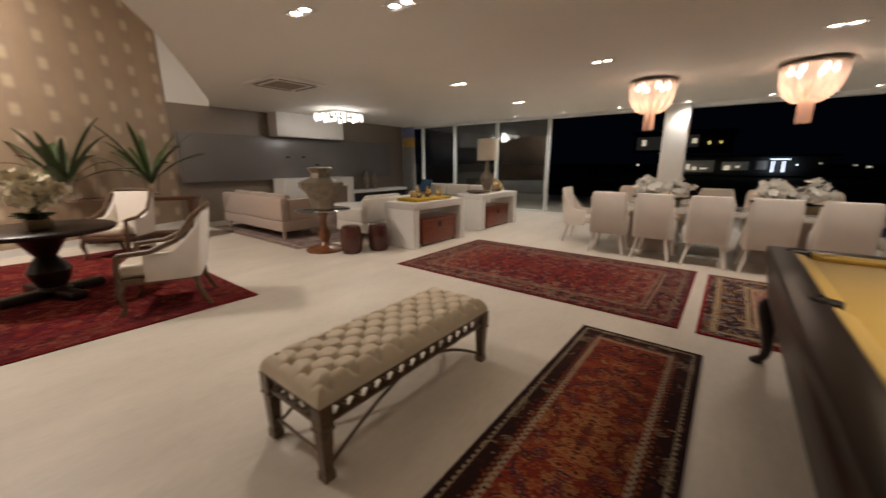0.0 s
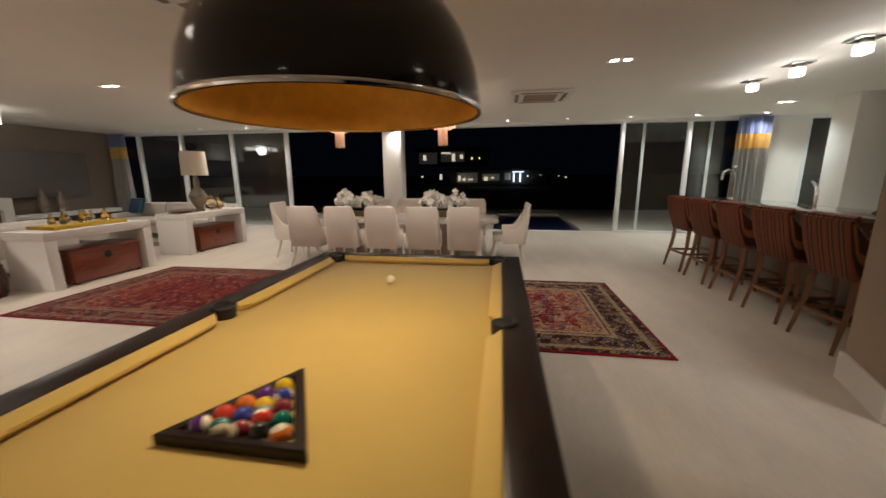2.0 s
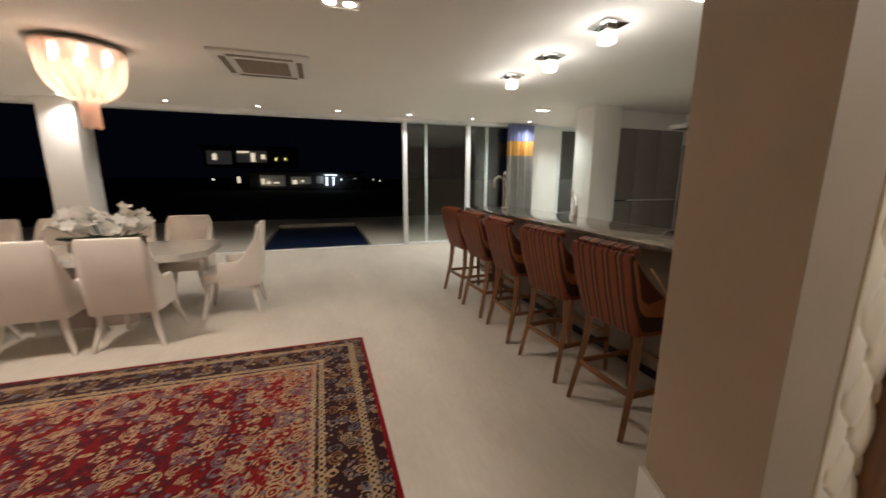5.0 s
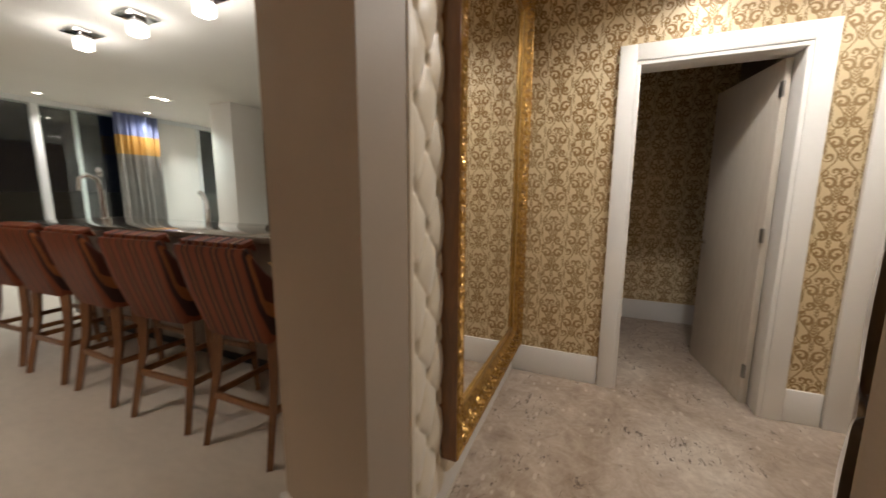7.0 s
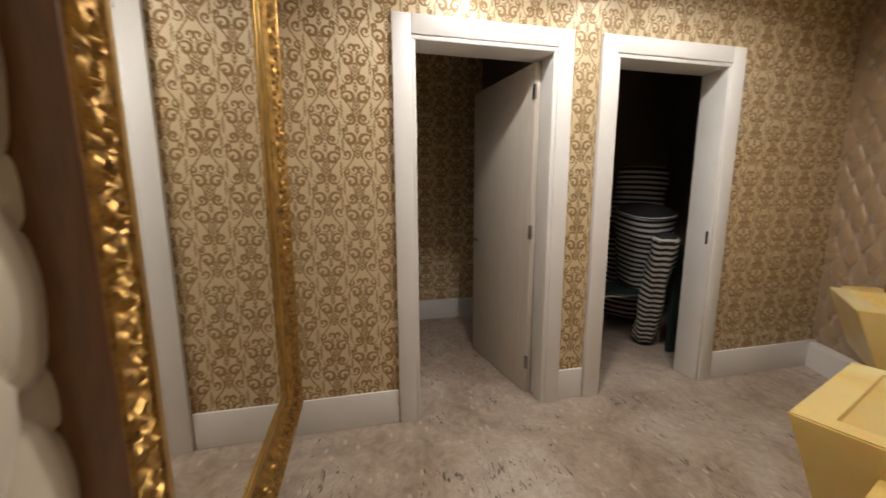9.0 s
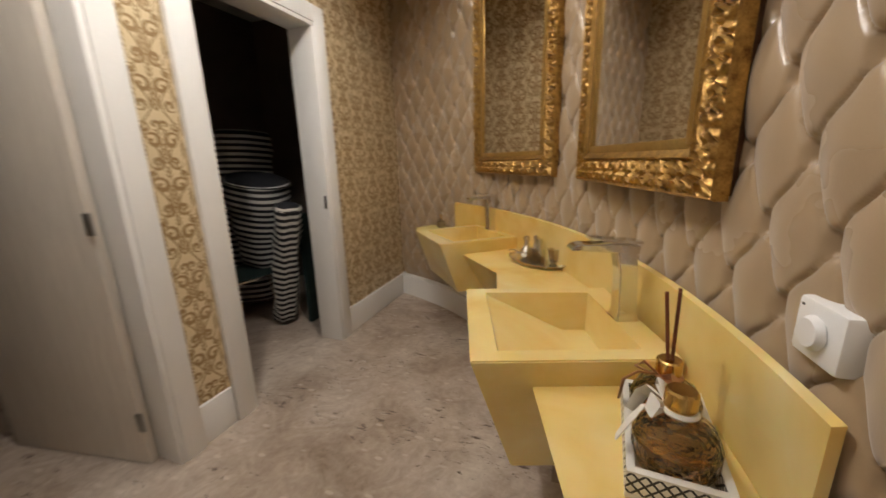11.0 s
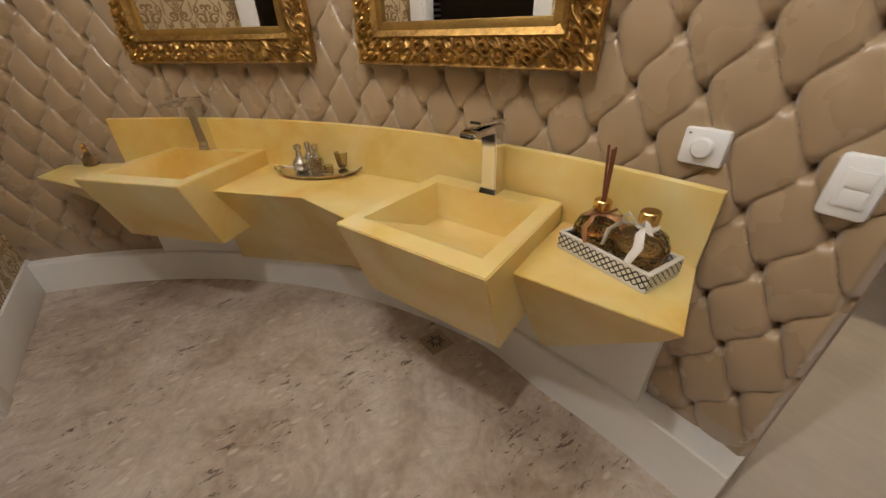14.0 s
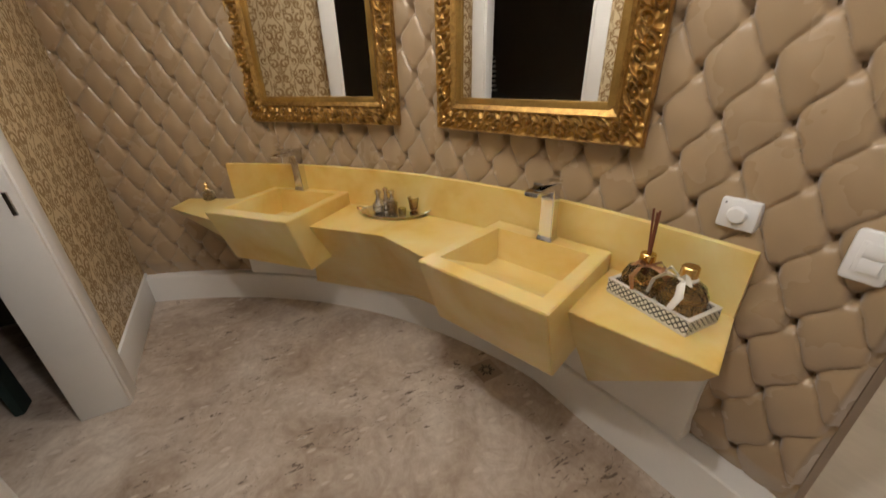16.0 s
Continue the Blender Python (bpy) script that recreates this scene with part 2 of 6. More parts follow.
def rug_mat(name, field, accents, border, line, w, l, bw, fs=12, bacc=None, rim=None):
    """Knotted rug: a bordered field with mirrored palmettes; w, l its size and bw the border's width."""
    m, nt, b = tree(name)
    sep = nd(nt, "ShaderNodeSeparateXYZ", i={0: coords(nt)})
    ax, ay = mth(nt, "ABSOLUTE", sep.outputs[0]), mth(nt, "ABSOLUTE", sep.outputs[1])
    edge = mth(nt, "MINIMUM", mth(nt, "SUBTRACT", w / 2, ax), mth(nt, "SUBTRACT", l / 2, ay))
    v = nd(nt, "ShaderNodeCombineXYZ", i={0: ax, 1: ay}).outputs[0]
    warp = nd(nt, "ShaderNodeTexNoise", i={"Vector": v, "Scale": 7, "Detail": 2}).outputs["Color"]
    wv = nd(nt, "ShaderNodeVectorMath", op="ADD", i={0: v, 1: nd(nt, "ShaderNodeVectorMath", op="SCALE", i={0: warp, "Scale": 0.05}).outputs[0]}).outputs[0]

    def flowers(scale, cols, ground, thr):
        vo = nd(nt, "ShaderNodeTexVoronoi", i={"Vector": wv, "Scale": scale, "Randomness": 0.75})
        ring = mth(nt, "SINE", mth(nt, "MULTIPLY", vo.outputs["Distance"], 26))
        pick = nd(nt, "ShaderNodeSeparateColor", i={0: vo.outputs["Color"]}).outputs[0]
        colr = ramp(nt, pick, *[((k + 0.5) / len(cols), c) for k, c in enumerate(cols)])
        colr_node = colr.node
        colr_node.color_ramp.interpolation = "CONSTANT"
        on = mth(nt, "MULTIPLY", mth(nt, "GREATER_THAN", ring, thr), mth(nt, "LESS_THAN", vo.outputs["Distance"], 0.62))
        vine = mth(nt, "LESS_THAN", mth(nt, "ABSOLUTE", mth(nt, "SUBTRACT", noise_tex(nt, wv, scale * 1.3, 3), 0.5)), 0.022)
        fine = nd(nt, "ShaderNodeTexVoronoi", i={"Vector": wv, "Scale": scale * 2.7, "Randomness": 0.9})
        fpick = nd(nt, "ShaderNodeSeparateColor", i={0: fine.outputs["Color"]})
        fcol = ramp(nt, fpick.outputs[1], *[((k + 0.5) / (len(cols) + 1), c) for k, c in enumerate(list(cols[::-1]) + [ground])])
        fcol.node.color_ramp.interpolation = "CONSTANT"
        fon = mth(nt, "MULTIPLY", mth(nt, "GREATER_THAN", fpick.outputs[0], 0.45), mth(nt, "LESS_THAN", fine.outputs["Distance"], 0.42))
        return mix(nt, fon, mix(nt, on, mix(nt, vine, ground, cols[0]), colr), fcol)
    fld = flowers(fs, accents, field, 0.1)
    md = mth(nt, "SQRT", mth(nt, "ADD", mth(nt, "POWER", mth(nt, "DIVIDE", ax, w * 0.30), 2), mth(nt, "POWER", mth(nt, "DIVIDE", ay, l * 0.26), 2)))
    md = mth(nt, "ADD", md, mth(nt, "MULTIPLY", mth(nt, "SINE", mth(nt, "MULTIPLY", mth(nt, "ARCTAN2", ay, ax), 8)), 0.08))
    med = flowers(fs * 1.3, accents[::-1], tuple(c * 0.8 for c in field), 0.0)
    fld = mix(nt, mth(nt, "LESS_THAN", md, 1.0), fld, med)
    brd = flowers(fs * 1.25, bacc or accents, border, 0.15)
    out = mix(nt, mth(nt, "LESS_THAN", edge, bw), fld, brd)
    for e0, e1, c in ((bw, bw + 0.035, line), (bw * 0.24, bw * 0.36, line), (bw * 0.86, bw * 0.95, accents[0]), (-1, 0.03, rim or field)):
        band = mth(nt, "MULTIPLY", mth(nt, "GREATER_THAN", edge, e0), mth(nt, "LESS_THAN", edge, e1))
        dots = mth(nt, "GREATER_THAN", mth(nt, "MULTIPLY", mth(nt, "SINE", mth(nt, "MULTIPLY", ax, 150)), mth(nt, "SINE", mth(nt, "MULTIPLY", ay, 150))), -0.2 if e0 > 0 else -2)
        out = mix(nt, mth(nt, "MULTIPLY", band, dots), out, c)
    abr = noise_tex(nt, coords(nt), 5, 5, 0.7)
    pile = noise_tex(nt, coords(nt), 260, 2)
    nt.links.new(mix(nt, mth(nt, "MULTIPLY", mth(nt, "ADD", abr, mth(nt, "MULTIPLY", pile, 0.5)), 0.30), out, tuple(c * 0.3 for c in field)), b.inputs["Base Color"])
    b.inputs["Roughness"].default_value = 0.95
    b.inputs["Specular IOR Level"].default_value = 0.1
    bumped(nt, b, pile, 0.5, 0.004)
    return m


def striped(name, cols, axis, width, rough=0.7):
    m, nt, b = tree(name)
    s = nd(nt, "ShaderNodeSeparateXYZ", i={0: coords(nt)}).outputs[axis]
    s = mth(nt, "ADD", s, mth(nt, "MULTIPLY", noise_tex(nt, coords(nt), 6, 2), width * 0.06))
    f = mth(nt, "FRACT", mth(nt, "ADD", mth(nt, "DIVIDE", s, width), 50.0))
    r = ramp(nt, f, *[(p, c) for p, c in cols])
    r.node.color_ramp.interpolation = "CONSTANT"
    n = noise_tex(nt, coords(nt), 140, 3)
    nt.links.new(mix(nt, mth(nt, "MULTIPLY", n, 0.3), r, tuple(c * 0.3 for c in cols[0][1])), b.inputs["Base Color"])
    b.inputs["Roughness"].default_value = rough
    b.inputs["Specular IOR Level"].default_value = 0.3
    bumped(nt, b, n, 0.3, 0.002)
    return m


M_FLOOR = plain("cream_floor", (0.68, 0.615, 0.53), 0.46, var=0.10, scale=1.1, fine=14, bump=0.02, stretch=(2.2, 0.8, 1))
M_TRAV = travertine()
M_WHITE = plain("white_paint", (0.80, 0.775, 0.73), 0.5, var=0.02, scale=2, bump=0.05)
M_CEIL = plain("ceiling_paint", (0.83, 0.80, 0.74), 0.8, var=0.02, scale=1.2, bump=0.05)
M_TRIM = plain("white_lacquer", (0.80, 0.78, 0.75), 0.35, var=0.03, scale=3, bump=0.03)
M_TAUPE = plain("taupe_wallcovering", (0.40, 0.31, 0.225), 0.6, var=0.06, scale=2, fine=160, bump=0.2)
M_TAUPE2 = plain("grey_taupe_paint", (0.34, 0.278, 0.222), 0.5, var=0.05, scale=2, fine=120, bump=0.1)
# wall colour lowered to stand for the gloom of the unlit store room
M_UNLITWALL = plain("unlit_wall_gloom", (0.16, 0.13, 0.10), 0.7, var=0.06)
M_GREY = plain("grey_lacquer_panel", (0.16, 0.148, 0.14), 0.3, var=0.06, scale=1.5, bump=0.03)
M_GREY2 = plain("brown_grey_panel", (0.23, 0.185, 0.145), 0.5, var=0.06, scale=1.5)
M_DAM_X = damask("damask_wallpaper", (0.74, 0.605, 0.385), (0.26, 0.145, 0.045), 1)
M_DAM_Y = damask("damask_wallpaper_side", (0.74, 0.605, 0.385), (0.26, 0.145, 0.045), 0)
M_VELVET = plain("beige_velvet", (0.385, 0.270, 0.155), 0.27, var=0.05, scale=2.5, fine=260, bump=0.08, sheen=0.45)
M_VELVET.node_tree.nodes["Principled BSDF"].inputs["Specular IOR Level"].default_value = 0.7
M_CREAMVEL = plain("cream_velvet", (0.66, 0.58, 0.45), 0.4, var=0.06, scale=5, fine=240, bump=0.1, sheen=0.4)
# velvet with the shade of the deep button recesses put into its colour
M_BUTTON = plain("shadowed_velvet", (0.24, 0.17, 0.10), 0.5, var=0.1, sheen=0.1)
M_BENCH = plain("tan_velvet", (0.64, 0.535, 0.39), 0.55, var=0.07, scale=5, fine=240, bump=0.15, sheen=0.2)
M_ONYX = onyx()
M_GOLD = plain("gilded_carving", (0.60, 0.365, 0.10), 0.36, 0.75, var=0.28, scale=34, fine=150, bump=0.25, col2=(0.15, 0.07, 0.02))
M_GOLDRIM = plain("gilded_moulding", (0.66, 0.42, 0.13), 0.32, 0.8, var=0.2, scale=9, bump=0.05)
M_DKWOOD = wood("dark_mahogany", (0.10, 0.035, 0.012), (0.045, 0.016, 0.007))
M_CHROME = plain("chrome", (0.82, 0.82, 0.83), 0.12, 1.0, var=0.02, bump=0)
M_SILVER = plain("aged_silver", (0.80, 0.75, 0.66), 0.25, 1.0, var=0.12, scale=30, bump=0.05)
M_ALU = plain("white_aluminium", (0.78, 0.80, 0.80), 0.35, var=0.02, bump=0)
M_PLASTIC = plain("white_plastic", (0.82, 0.82, 0.82), 0.35, var=0.01, bump=0)
M_PANE = glass("window_glass", (0.86, 0.93, 0.90), 0.0, 1.75)
M_GLASS = glass("clear_glass")
M_AMBER = glass("amber_liquid", (0.93, 0.68, 0.34))
M_BLACK = plain("black_paint", (0.012, 0.011, 0.011), 0.35, var=0.1)
M_BULB = glow("lamp_glow", (1.0, 0.93, 0.82), 25)
mm, nt_, b_ = tree("mirror_silver")
b_.inputs["Base Color"].default_value, b_.inputs["Metallic"].default_value, b_.inputs["Roughness"].default_value = (0.86, 0.85, 0.82, 1), 1.0, 0.015
M_MIRROR = mm

# ---- mesh helpers ----


def box(bm, x0, x1, y0, y1, z0, z1, bev=0.0, m=None, seg=2):
    g = bmesh.ops.create_cube(bm, size=1, matrix=Matrix.LocRotScale(((x0 + x1) / 2, (y0 + y1) / 2, (z0 + z1) / 2), None, (abs(x1 - x0), abs(y1 - y0), abs(z1 - z0))))
    vs = g["verts"]
    if bev:
        es = list({e for v in vs for e in v.link_edges})
        r = bmesh.ops.bevel(bm, geom=es, offset=bev, segments=seg, affect="EDGES", profile=0.5)
        vs = list({v for f in r["faces"] for v in f.verts} | {v for v in vs if v.is_valid})
    if m is not None:
        bmesh.ops.transform(bm, matrix=m, verts=vs)
    return vs


def rings(bm, loops, closed=True, cap=(True, True)):
    """Skins a row of equal vertex loops."""
    vs = [[bm.verts.new(p) for p in lp] for lp in loops]
    n = len(vs[0])
    for a, b in zip(vs, vs[1:]):
        for i in range(n if closed else n - 1):
            bm.faces.new((a[i], a[(i + 1) % n], b[(i + 1) % n], b[i]))
    if closed and cap[0]:
        bm.faces.new(vs[0][::-1])
    if closed and cap[1]:
        bm.faces.new(vs[-1])
    return vs


def lathe(bm, prof, seg=20, at=(0, 0, 0), cap=(True, True), sx=1.0, sy=1.0):
    rings(bm, [[(at[0] + r * sx * math.cos(2 * math.pi * i / seg), at[1] + r * sy * math.sin(2 * math.pi * i / seg), at[2] + z) for i in range(seg)] for r, z in prof], True, cap)


def tube(bm, pts, r, seg=8, flat=1.0):
    pts = [Vector(p) for p in pts]
    rs = r if isinstance(r, (list, tuple)) else [r] * len(pts)
    loops, side = [], None
    for k, p in enumerate(pts):
        d = (pts[min(k + 1, len(pts) - 1)] - pts[max(k - 1, 0)]).normalized()
        if side is None:
            side = d.orthogonal().normalized() if abs(d.z) < 0.9 else Vector((1, 0, 0))
        side = (side - d * side.dot(d)).normalized()
        up = d.cross(side)
        loops.append([p + rs[k] * (math.cos(2 * math.pi * i / seg) * side + flat * math.sin(2 * math.pi * i / seg) * up) for i in range(seg)])
    rings(bm, loops)


def prism(bm, pts, z0, z1, top=None):
    """A closed outline between two heights; top: another outline of as many points."""
    rings(bm, [[(*p, z0) for p in pts], [(*p, z1) for p in (top or pts)]])


def sheet(bm, fn, nu, nv):
    vs = [[bm.verts.new(fn(i / nu, j / nv)) for i in range(nu + 1)] for j in range(nv + 1)]
    for j in range(nv):
        for i in range(nu):
            bm.faces.new((vs[j][i], vs[j][i + 1], vs[j + 1][i + 1], vs[j + 1][i]))


def mesh_of(name, bm, material, angle=38):
    bmesh.ops.recalc_face_normals(bm, faces=bm.faces)
    me = bpy.data.meshes.new(name)
    bm.to_mesh(me)
    bm.free()
    for p in me.polygons:
        p.use_smooth = True
    me.set_sharp_from_angle(angle=radians(angle))
    me.materials.append(material)
    return me


def part(name, bm, material, parent, label="", angle=38):
    ob = new(name, mesh_of(name, bm, material, angle))
    ob.parent = parent
    if label:
        ob["label"] = label
    return ob


def thing(name, m, label, category, group=""):
    ob = new(name)
    ob.matrix_world = m
    ob.empty_display_size = 0.1
    return tagged(ob, label, category, group)


def solid(name, bm, material, label="", category="", kind="", group="", angle=38):
    return tagged(new(name, mesh_of(name, bm, material, angle)), label, category, group, kind)


def bmn():
    return bmesh.new()


def boxpart(name, parent, material, x0, x1, y0, y1, z0, z1, bev=0.0, label=""):
    bm = bmn()
    box(bm, x0, x1, y0, y1, z0, z1, bev)
    return part(name, bm, material, parent, label)


def struct(name, material, x0, x1, y0, y1, z0, z1, bev=0.0, label="", category="wall"):
    bm = bmn()
    box(bm, x0, x1, y0, y1, z0, z1, bev)
    return solid(name, bm, material, label, category, "structure")


# ---- large structure ----
CX, CY = 5.98, 1.60          # centre of the curved vanity wall


def arc(r, deg):
    return (CX + r * math.cos(radians(deg)), CY + r * math.sin(radians(deg)))


A0, A1 = 176.8, 251.2        # its free end and its corner
struct("floor", M_FLOOR, -13, 9.2, -4, 10.5, -0.2, 0.0, 0, "polished cream stone floor of the living hall", "floor")
bm = bmn()
prism(bm, [(2.97, 2.66), (2.97, 1.78)] + [arc(3.1, a) for a in np.linspace(A0, A1, 30)] + [(7.2, -1.35), (7.2, 2.75), (5.1, 2.75)], -0.05, 0.005)
solid("floor_bathroom", bm, M_TRAV, "unfilled brown travertine floor of the washroom", "floor", "structure")
VOID = [(-11.5, 3.55), (-10.58, 3.22), (-8.4, 2.18), (-6.2, 1.1), (-5.35, 0.6), (-4.9, -1.2), (-4.9, -4)]
# ceiling with the round void over the entrance corner
bm = bmn()
prism(bm, VOID + [(9.2, -4), (9.2, 10.6), (-13, 10.6), (-13, 3.55)], CEIL, CEIL + 0.16)
solid("ceiling", bm, M_CEIL, "flat off-white painted ceiling", "ceiling", "structure")
struct("ceiling_void", M_CEIL, -13, -4.7, -4.2, 3.7, 5.2, 5.3, 0, "upper ceiling of the double-height void", "ceiling")
bm = bmn()
rings(bm, [[(x, y, CEIL + 0.16), (x, y, 5.2), (x + 0.06, y + 0.05, 5.2), (x + 0.06, y + 0.05, CEIL + 0.16)] for x, y in VOID])
solid("wall_void", bm, M_WHITE, "white curved parapet wall of the void", "wall", "structure")
struct("wall_void_west", M_WHITE, -11.72, -11.5, 2.66, 3.7, CEIL + 0.001, 5.2, 0, "white upper wall of the void")

struct("wall_tv", M_GREY2, -11.7, -11.5, 2.62, 10.6, 0, CEIL, 0, "brown-grey media wall")
struct("wall_south", M_WHITE, -13, 2.7, -4.2, -4.0, 0, 5.2, 0, "plain white wall")
struct("wall_east", M_WHITE, 9.0, 9.2, 3.15, 10.6, 0, CEIL, 0, "white kitchen end wall")
# thick wall beside the washroom opening, its end face slightly splayed
bm = bmn()
prism(bm, [(2.995, 2.675), (3.18, 2.648), (3.18, 2.74), (5.0, 2.74), (9.0, 2.74), (9.0, 3.21), (3.19, 3.21)], 0, CEIL)
solid("wall_washroom_north", bm, M_TAUPE, "taupe covered wall with a splayed end", "wall", "structure")
bm = bmn()
prism(bm, [(2.9937, 2.6747), (2.993, 2.6725), (3.18, 2.6445), (3.18, 2.647)], 0, CEIL)
solid("trim_jamb", bm, M_TAUPE2, "greyish painted jamb strip", "trim", "structure")
bm = bmn()
prism(bm, [(2.970, 2.648), (3.19, 2.614), (3.19, 2.64), (2.993, 2.676), (3.188, 3.21), (3.168, 3.225)], 0, 0.21)
solid("baseboard_jamb", bm, M_TRIM, "tall white lacquered baseboard round the wall end", "baseboard", "structure")
bm = bmn()
box(bm, 3.19, 4.985, 2.70, 2.739, 0.005, 0.21, 0.004)
solid("baseboard_north", bm, M_TRIM, "tall white lacquered baseboard", "baseboard", "structure")
# doors wall with two openings
D1, D2 = (1.12, 1.975), (-0.13, 0.73)
bm = bmn()
for y0, y1, z0, z1 in ((-1.4, D2[0], 0, CEIL), (D2[1], D1[0], 0, CEIL), (D1[1], 2.74, 0, CEIL), (D2[0], D2[1], 2.22, CEIL), (D1[0], D1[1], 2.22, CEIL)):
    box(bm, 5.0, 5.16, y0, y1, z0, z1)
solid("wall_doors", bm, M_DAM_X, "wall papered in gold and brown damask", "wall", "structure")
bm = bmn()
for y0, y1 in ((-1.3, D2[0] - 0.105), (D2[1] + 0.105, D1[0] - 0.105), (D1[1] + 0.105, 2.70)):
    box(bm, 4.982, 4.999, y0, y1, 0.005, 0.215, 0.004)
solid("baseboard_doors", bm, M_TRIM, "tall white lacquered baseboard under the damask", "baseboard", "structure")
for k, (a, b) in enumerate((D1, D2)):
    bm = bmn()
    for y0, y1, z0, z1 in ((a - 0.10, a, 0.005, 2.32), (b, b + 0.10, 0.005, 2.32), (a, b, 2.22, 2.32)):
        box(bm, 4.968, 4.999, y0, y1, z0, z1, 0.004)
    for y0, y1, z0, z1 in ((a, a + 0.025, 0.005, 2.195), (b - 0.025, b, 0.005, 2.195), (a, b, 2.195, 2.219)):
        box(bm, 4.975, 5.17, y0, y1, z0, z1, 0.003)
    solid("door_frame_%d" % (k + 1), bm, M_TRIM, "wide white lacquered door casing", "door frame", "structure")
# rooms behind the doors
struct("wall_closet_east", M_UNLITWALL, 6.75, 6.9, -1.4, 0.95, 0, CEIL, 0, "end wall of the unlit store room, its gloom put into the colour")
struct("wall_toilet_east", M_DAM_X, 6.76, 6.9, 0.95, 2.74, 0, CEIL, 0, "damask papered end wall of the unlit toilet room")
struct("wall_between", M_UNLITWALL, 5.16, 6.75, 0.88, 0.98, 0, CEIL, 0, "partition between the two small rooms, unlit gloom put into its colour")
struct("wall_closet_south", M_UNLITWALL, 5.16, 6.9, -1.5, -1.4, 0, CEIL, 0, "side wall of the store room, unlit gloom put into its colour")
struct("baseboard_toilet", M_TRIM, 6.742, 6.759, 0.98, 2.74, 0.005, 0.22, 0.003, "white baseboard in the toilet room", "baseboard")

# curved wall: a plain shell behind, and the buttoned upholstery in front
bm = bmn()
rings(bm, [[(*arc(3.078, a), 0), (*arc(3.27, a), 0), (*arc(3.27, a), CEIL), (*arc(3.078, a), CEIL)] for a in np.linspace(A0, 254, 40)])
solid("wall_curved", bm, M_TAUPE, "curved washroom wall with a taupe end", "wall", "structure")

BX, BZ = 0.0855, 0.267


def fold(f, steep, soft):
    """Depth of a pleat at a signed distance from it: one lip stands steep over the other."""
    d = f - round(f)
    return 1 - math.exp(-abs(d) * (steep if d > 0 else soft))


def tuft(s, z):
    """Height of deep-buttoned upholstery: overlapping pleats run on the diagonals between buttons."""
    u, v = s / (2 * BX) + z / BZ, s / (2 * BX) - z / BZ
    u, v = u + 0.045 * math.sin(2 * math.pi * v) + 0.008 * math.sin(9 * s + 5 * z), v - 0.03 * math.sin(2 * math.pi * u)
    a, b = abs(math.sin(math.pi * u)), abs(math.sin(math.pi * v))
    near = a * a + b * b
    pleat = min(fold(u, 70, 45), fold(v, 48, 60))
    return 0.18 * pleat + 0.22 * a * b + 0.60 * (1 - math.exp(-near * 9))


def buttons(bm, place, s0, s1, z0, z1, zoff, r=0.011):
    j0, j1 = int(math.floor(s0 / BX)), int(math.ceil(s1 / BX))
    for j in range(j0, j1 + 1):
        for k in range(-2, 14):
            s, z = j * BX, (k + 0.5 * (j % 2)) * BZ + zoff
            if s0 < s < s1 and z0 < z < z1:
                bmesh.ops.create_icosphere(bm, subdivisions=1, radius=r, matrix=Matrix.Translation(place(s, z)))


RW = 3.064
ZO = 0.0115
S_END = RW * radians(A1 - A0)
S_OFF = 0.0065
S_SEAM = 2.78         # upright seam between two upholstered panels


def wall_pt(s, z, h):
    return Vector((*arc(RW - h, A0 + math.degrees(s / RW)), z))


def panel_height(s, z):
    seam = 1 - 0.75 * math.exp(-abs(s - S_SEAM) / 0.012)
    return 0.062 * tuft(s - S_OFF, z - ZO) * min(1, s / 0.02 + 0.25) * min(1, 0.45 + (z - 0.19) * 5) * seam


def panel_z(v):
    """Rows lie close up to head height and wider above it."""
    return 0.19 + (v / 0.77 * 1.56 if v < 0.77 else 1.56 + (v - 0.77) / 0.23 * (CEIL - 0.19 - 1.56))


bm = bmn()
sheet(bm, lambda u, v: wall_pt(u * S_END, panel_z(v), panel_height(u * S_END, panel_z(v))), 860, 480)
up = thing("tufted_wall_panel", Matrix.Identity(4), "deep-buttoned beige velvet upholstery on the curved wall", "wall panel")
uph = part("upholstery", bm, M_VELVET, up, angle=80)
bm = bmn()
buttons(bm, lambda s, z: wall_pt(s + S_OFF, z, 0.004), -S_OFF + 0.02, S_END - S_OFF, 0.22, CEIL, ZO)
# button colour carries the recess shade, darker than the velvet around
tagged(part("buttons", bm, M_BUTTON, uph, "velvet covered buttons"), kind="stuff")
def toe(a):
    """How far the plinth steps forward towards the free end of the wall."""
    k = min(1.0, max(0.0, (197 - a) / 9))
    return 0.06 * k * k * (3 - 2 * k)


bm = bmn()
rings(bm, [[(*arc(2.965 - toe(a), a), 0.005), (*arc(2.972 - 0.6 * toe(a), a), 0.195), (*arc(2.978 - 0.6 * toe(a), a), 0.2), (*arc(3.066, a), 0.2), (*arc(3.066, a), 0.005)] for a in np.linspace(A0, A1, 60)])
solid("baseboard_curved", bm, M_TRIM, "white lacquered baseboard bent round the curve", "baseboard", "structure")
bm = bmn()
rings(bm, [[(*arc(2.99 - 0.5 * toe(a), a), 0.204), (*arc(2.99, a), 0.7), (*arc(3.04, a), 0.7), (*arc(3.04, a), 0.204)] for a in np.linspace(182.6, 236, 40)])
solid("trim_access_panel", bm, M_WHITE, "white panel below the onyx vanity", "trim", "structure")

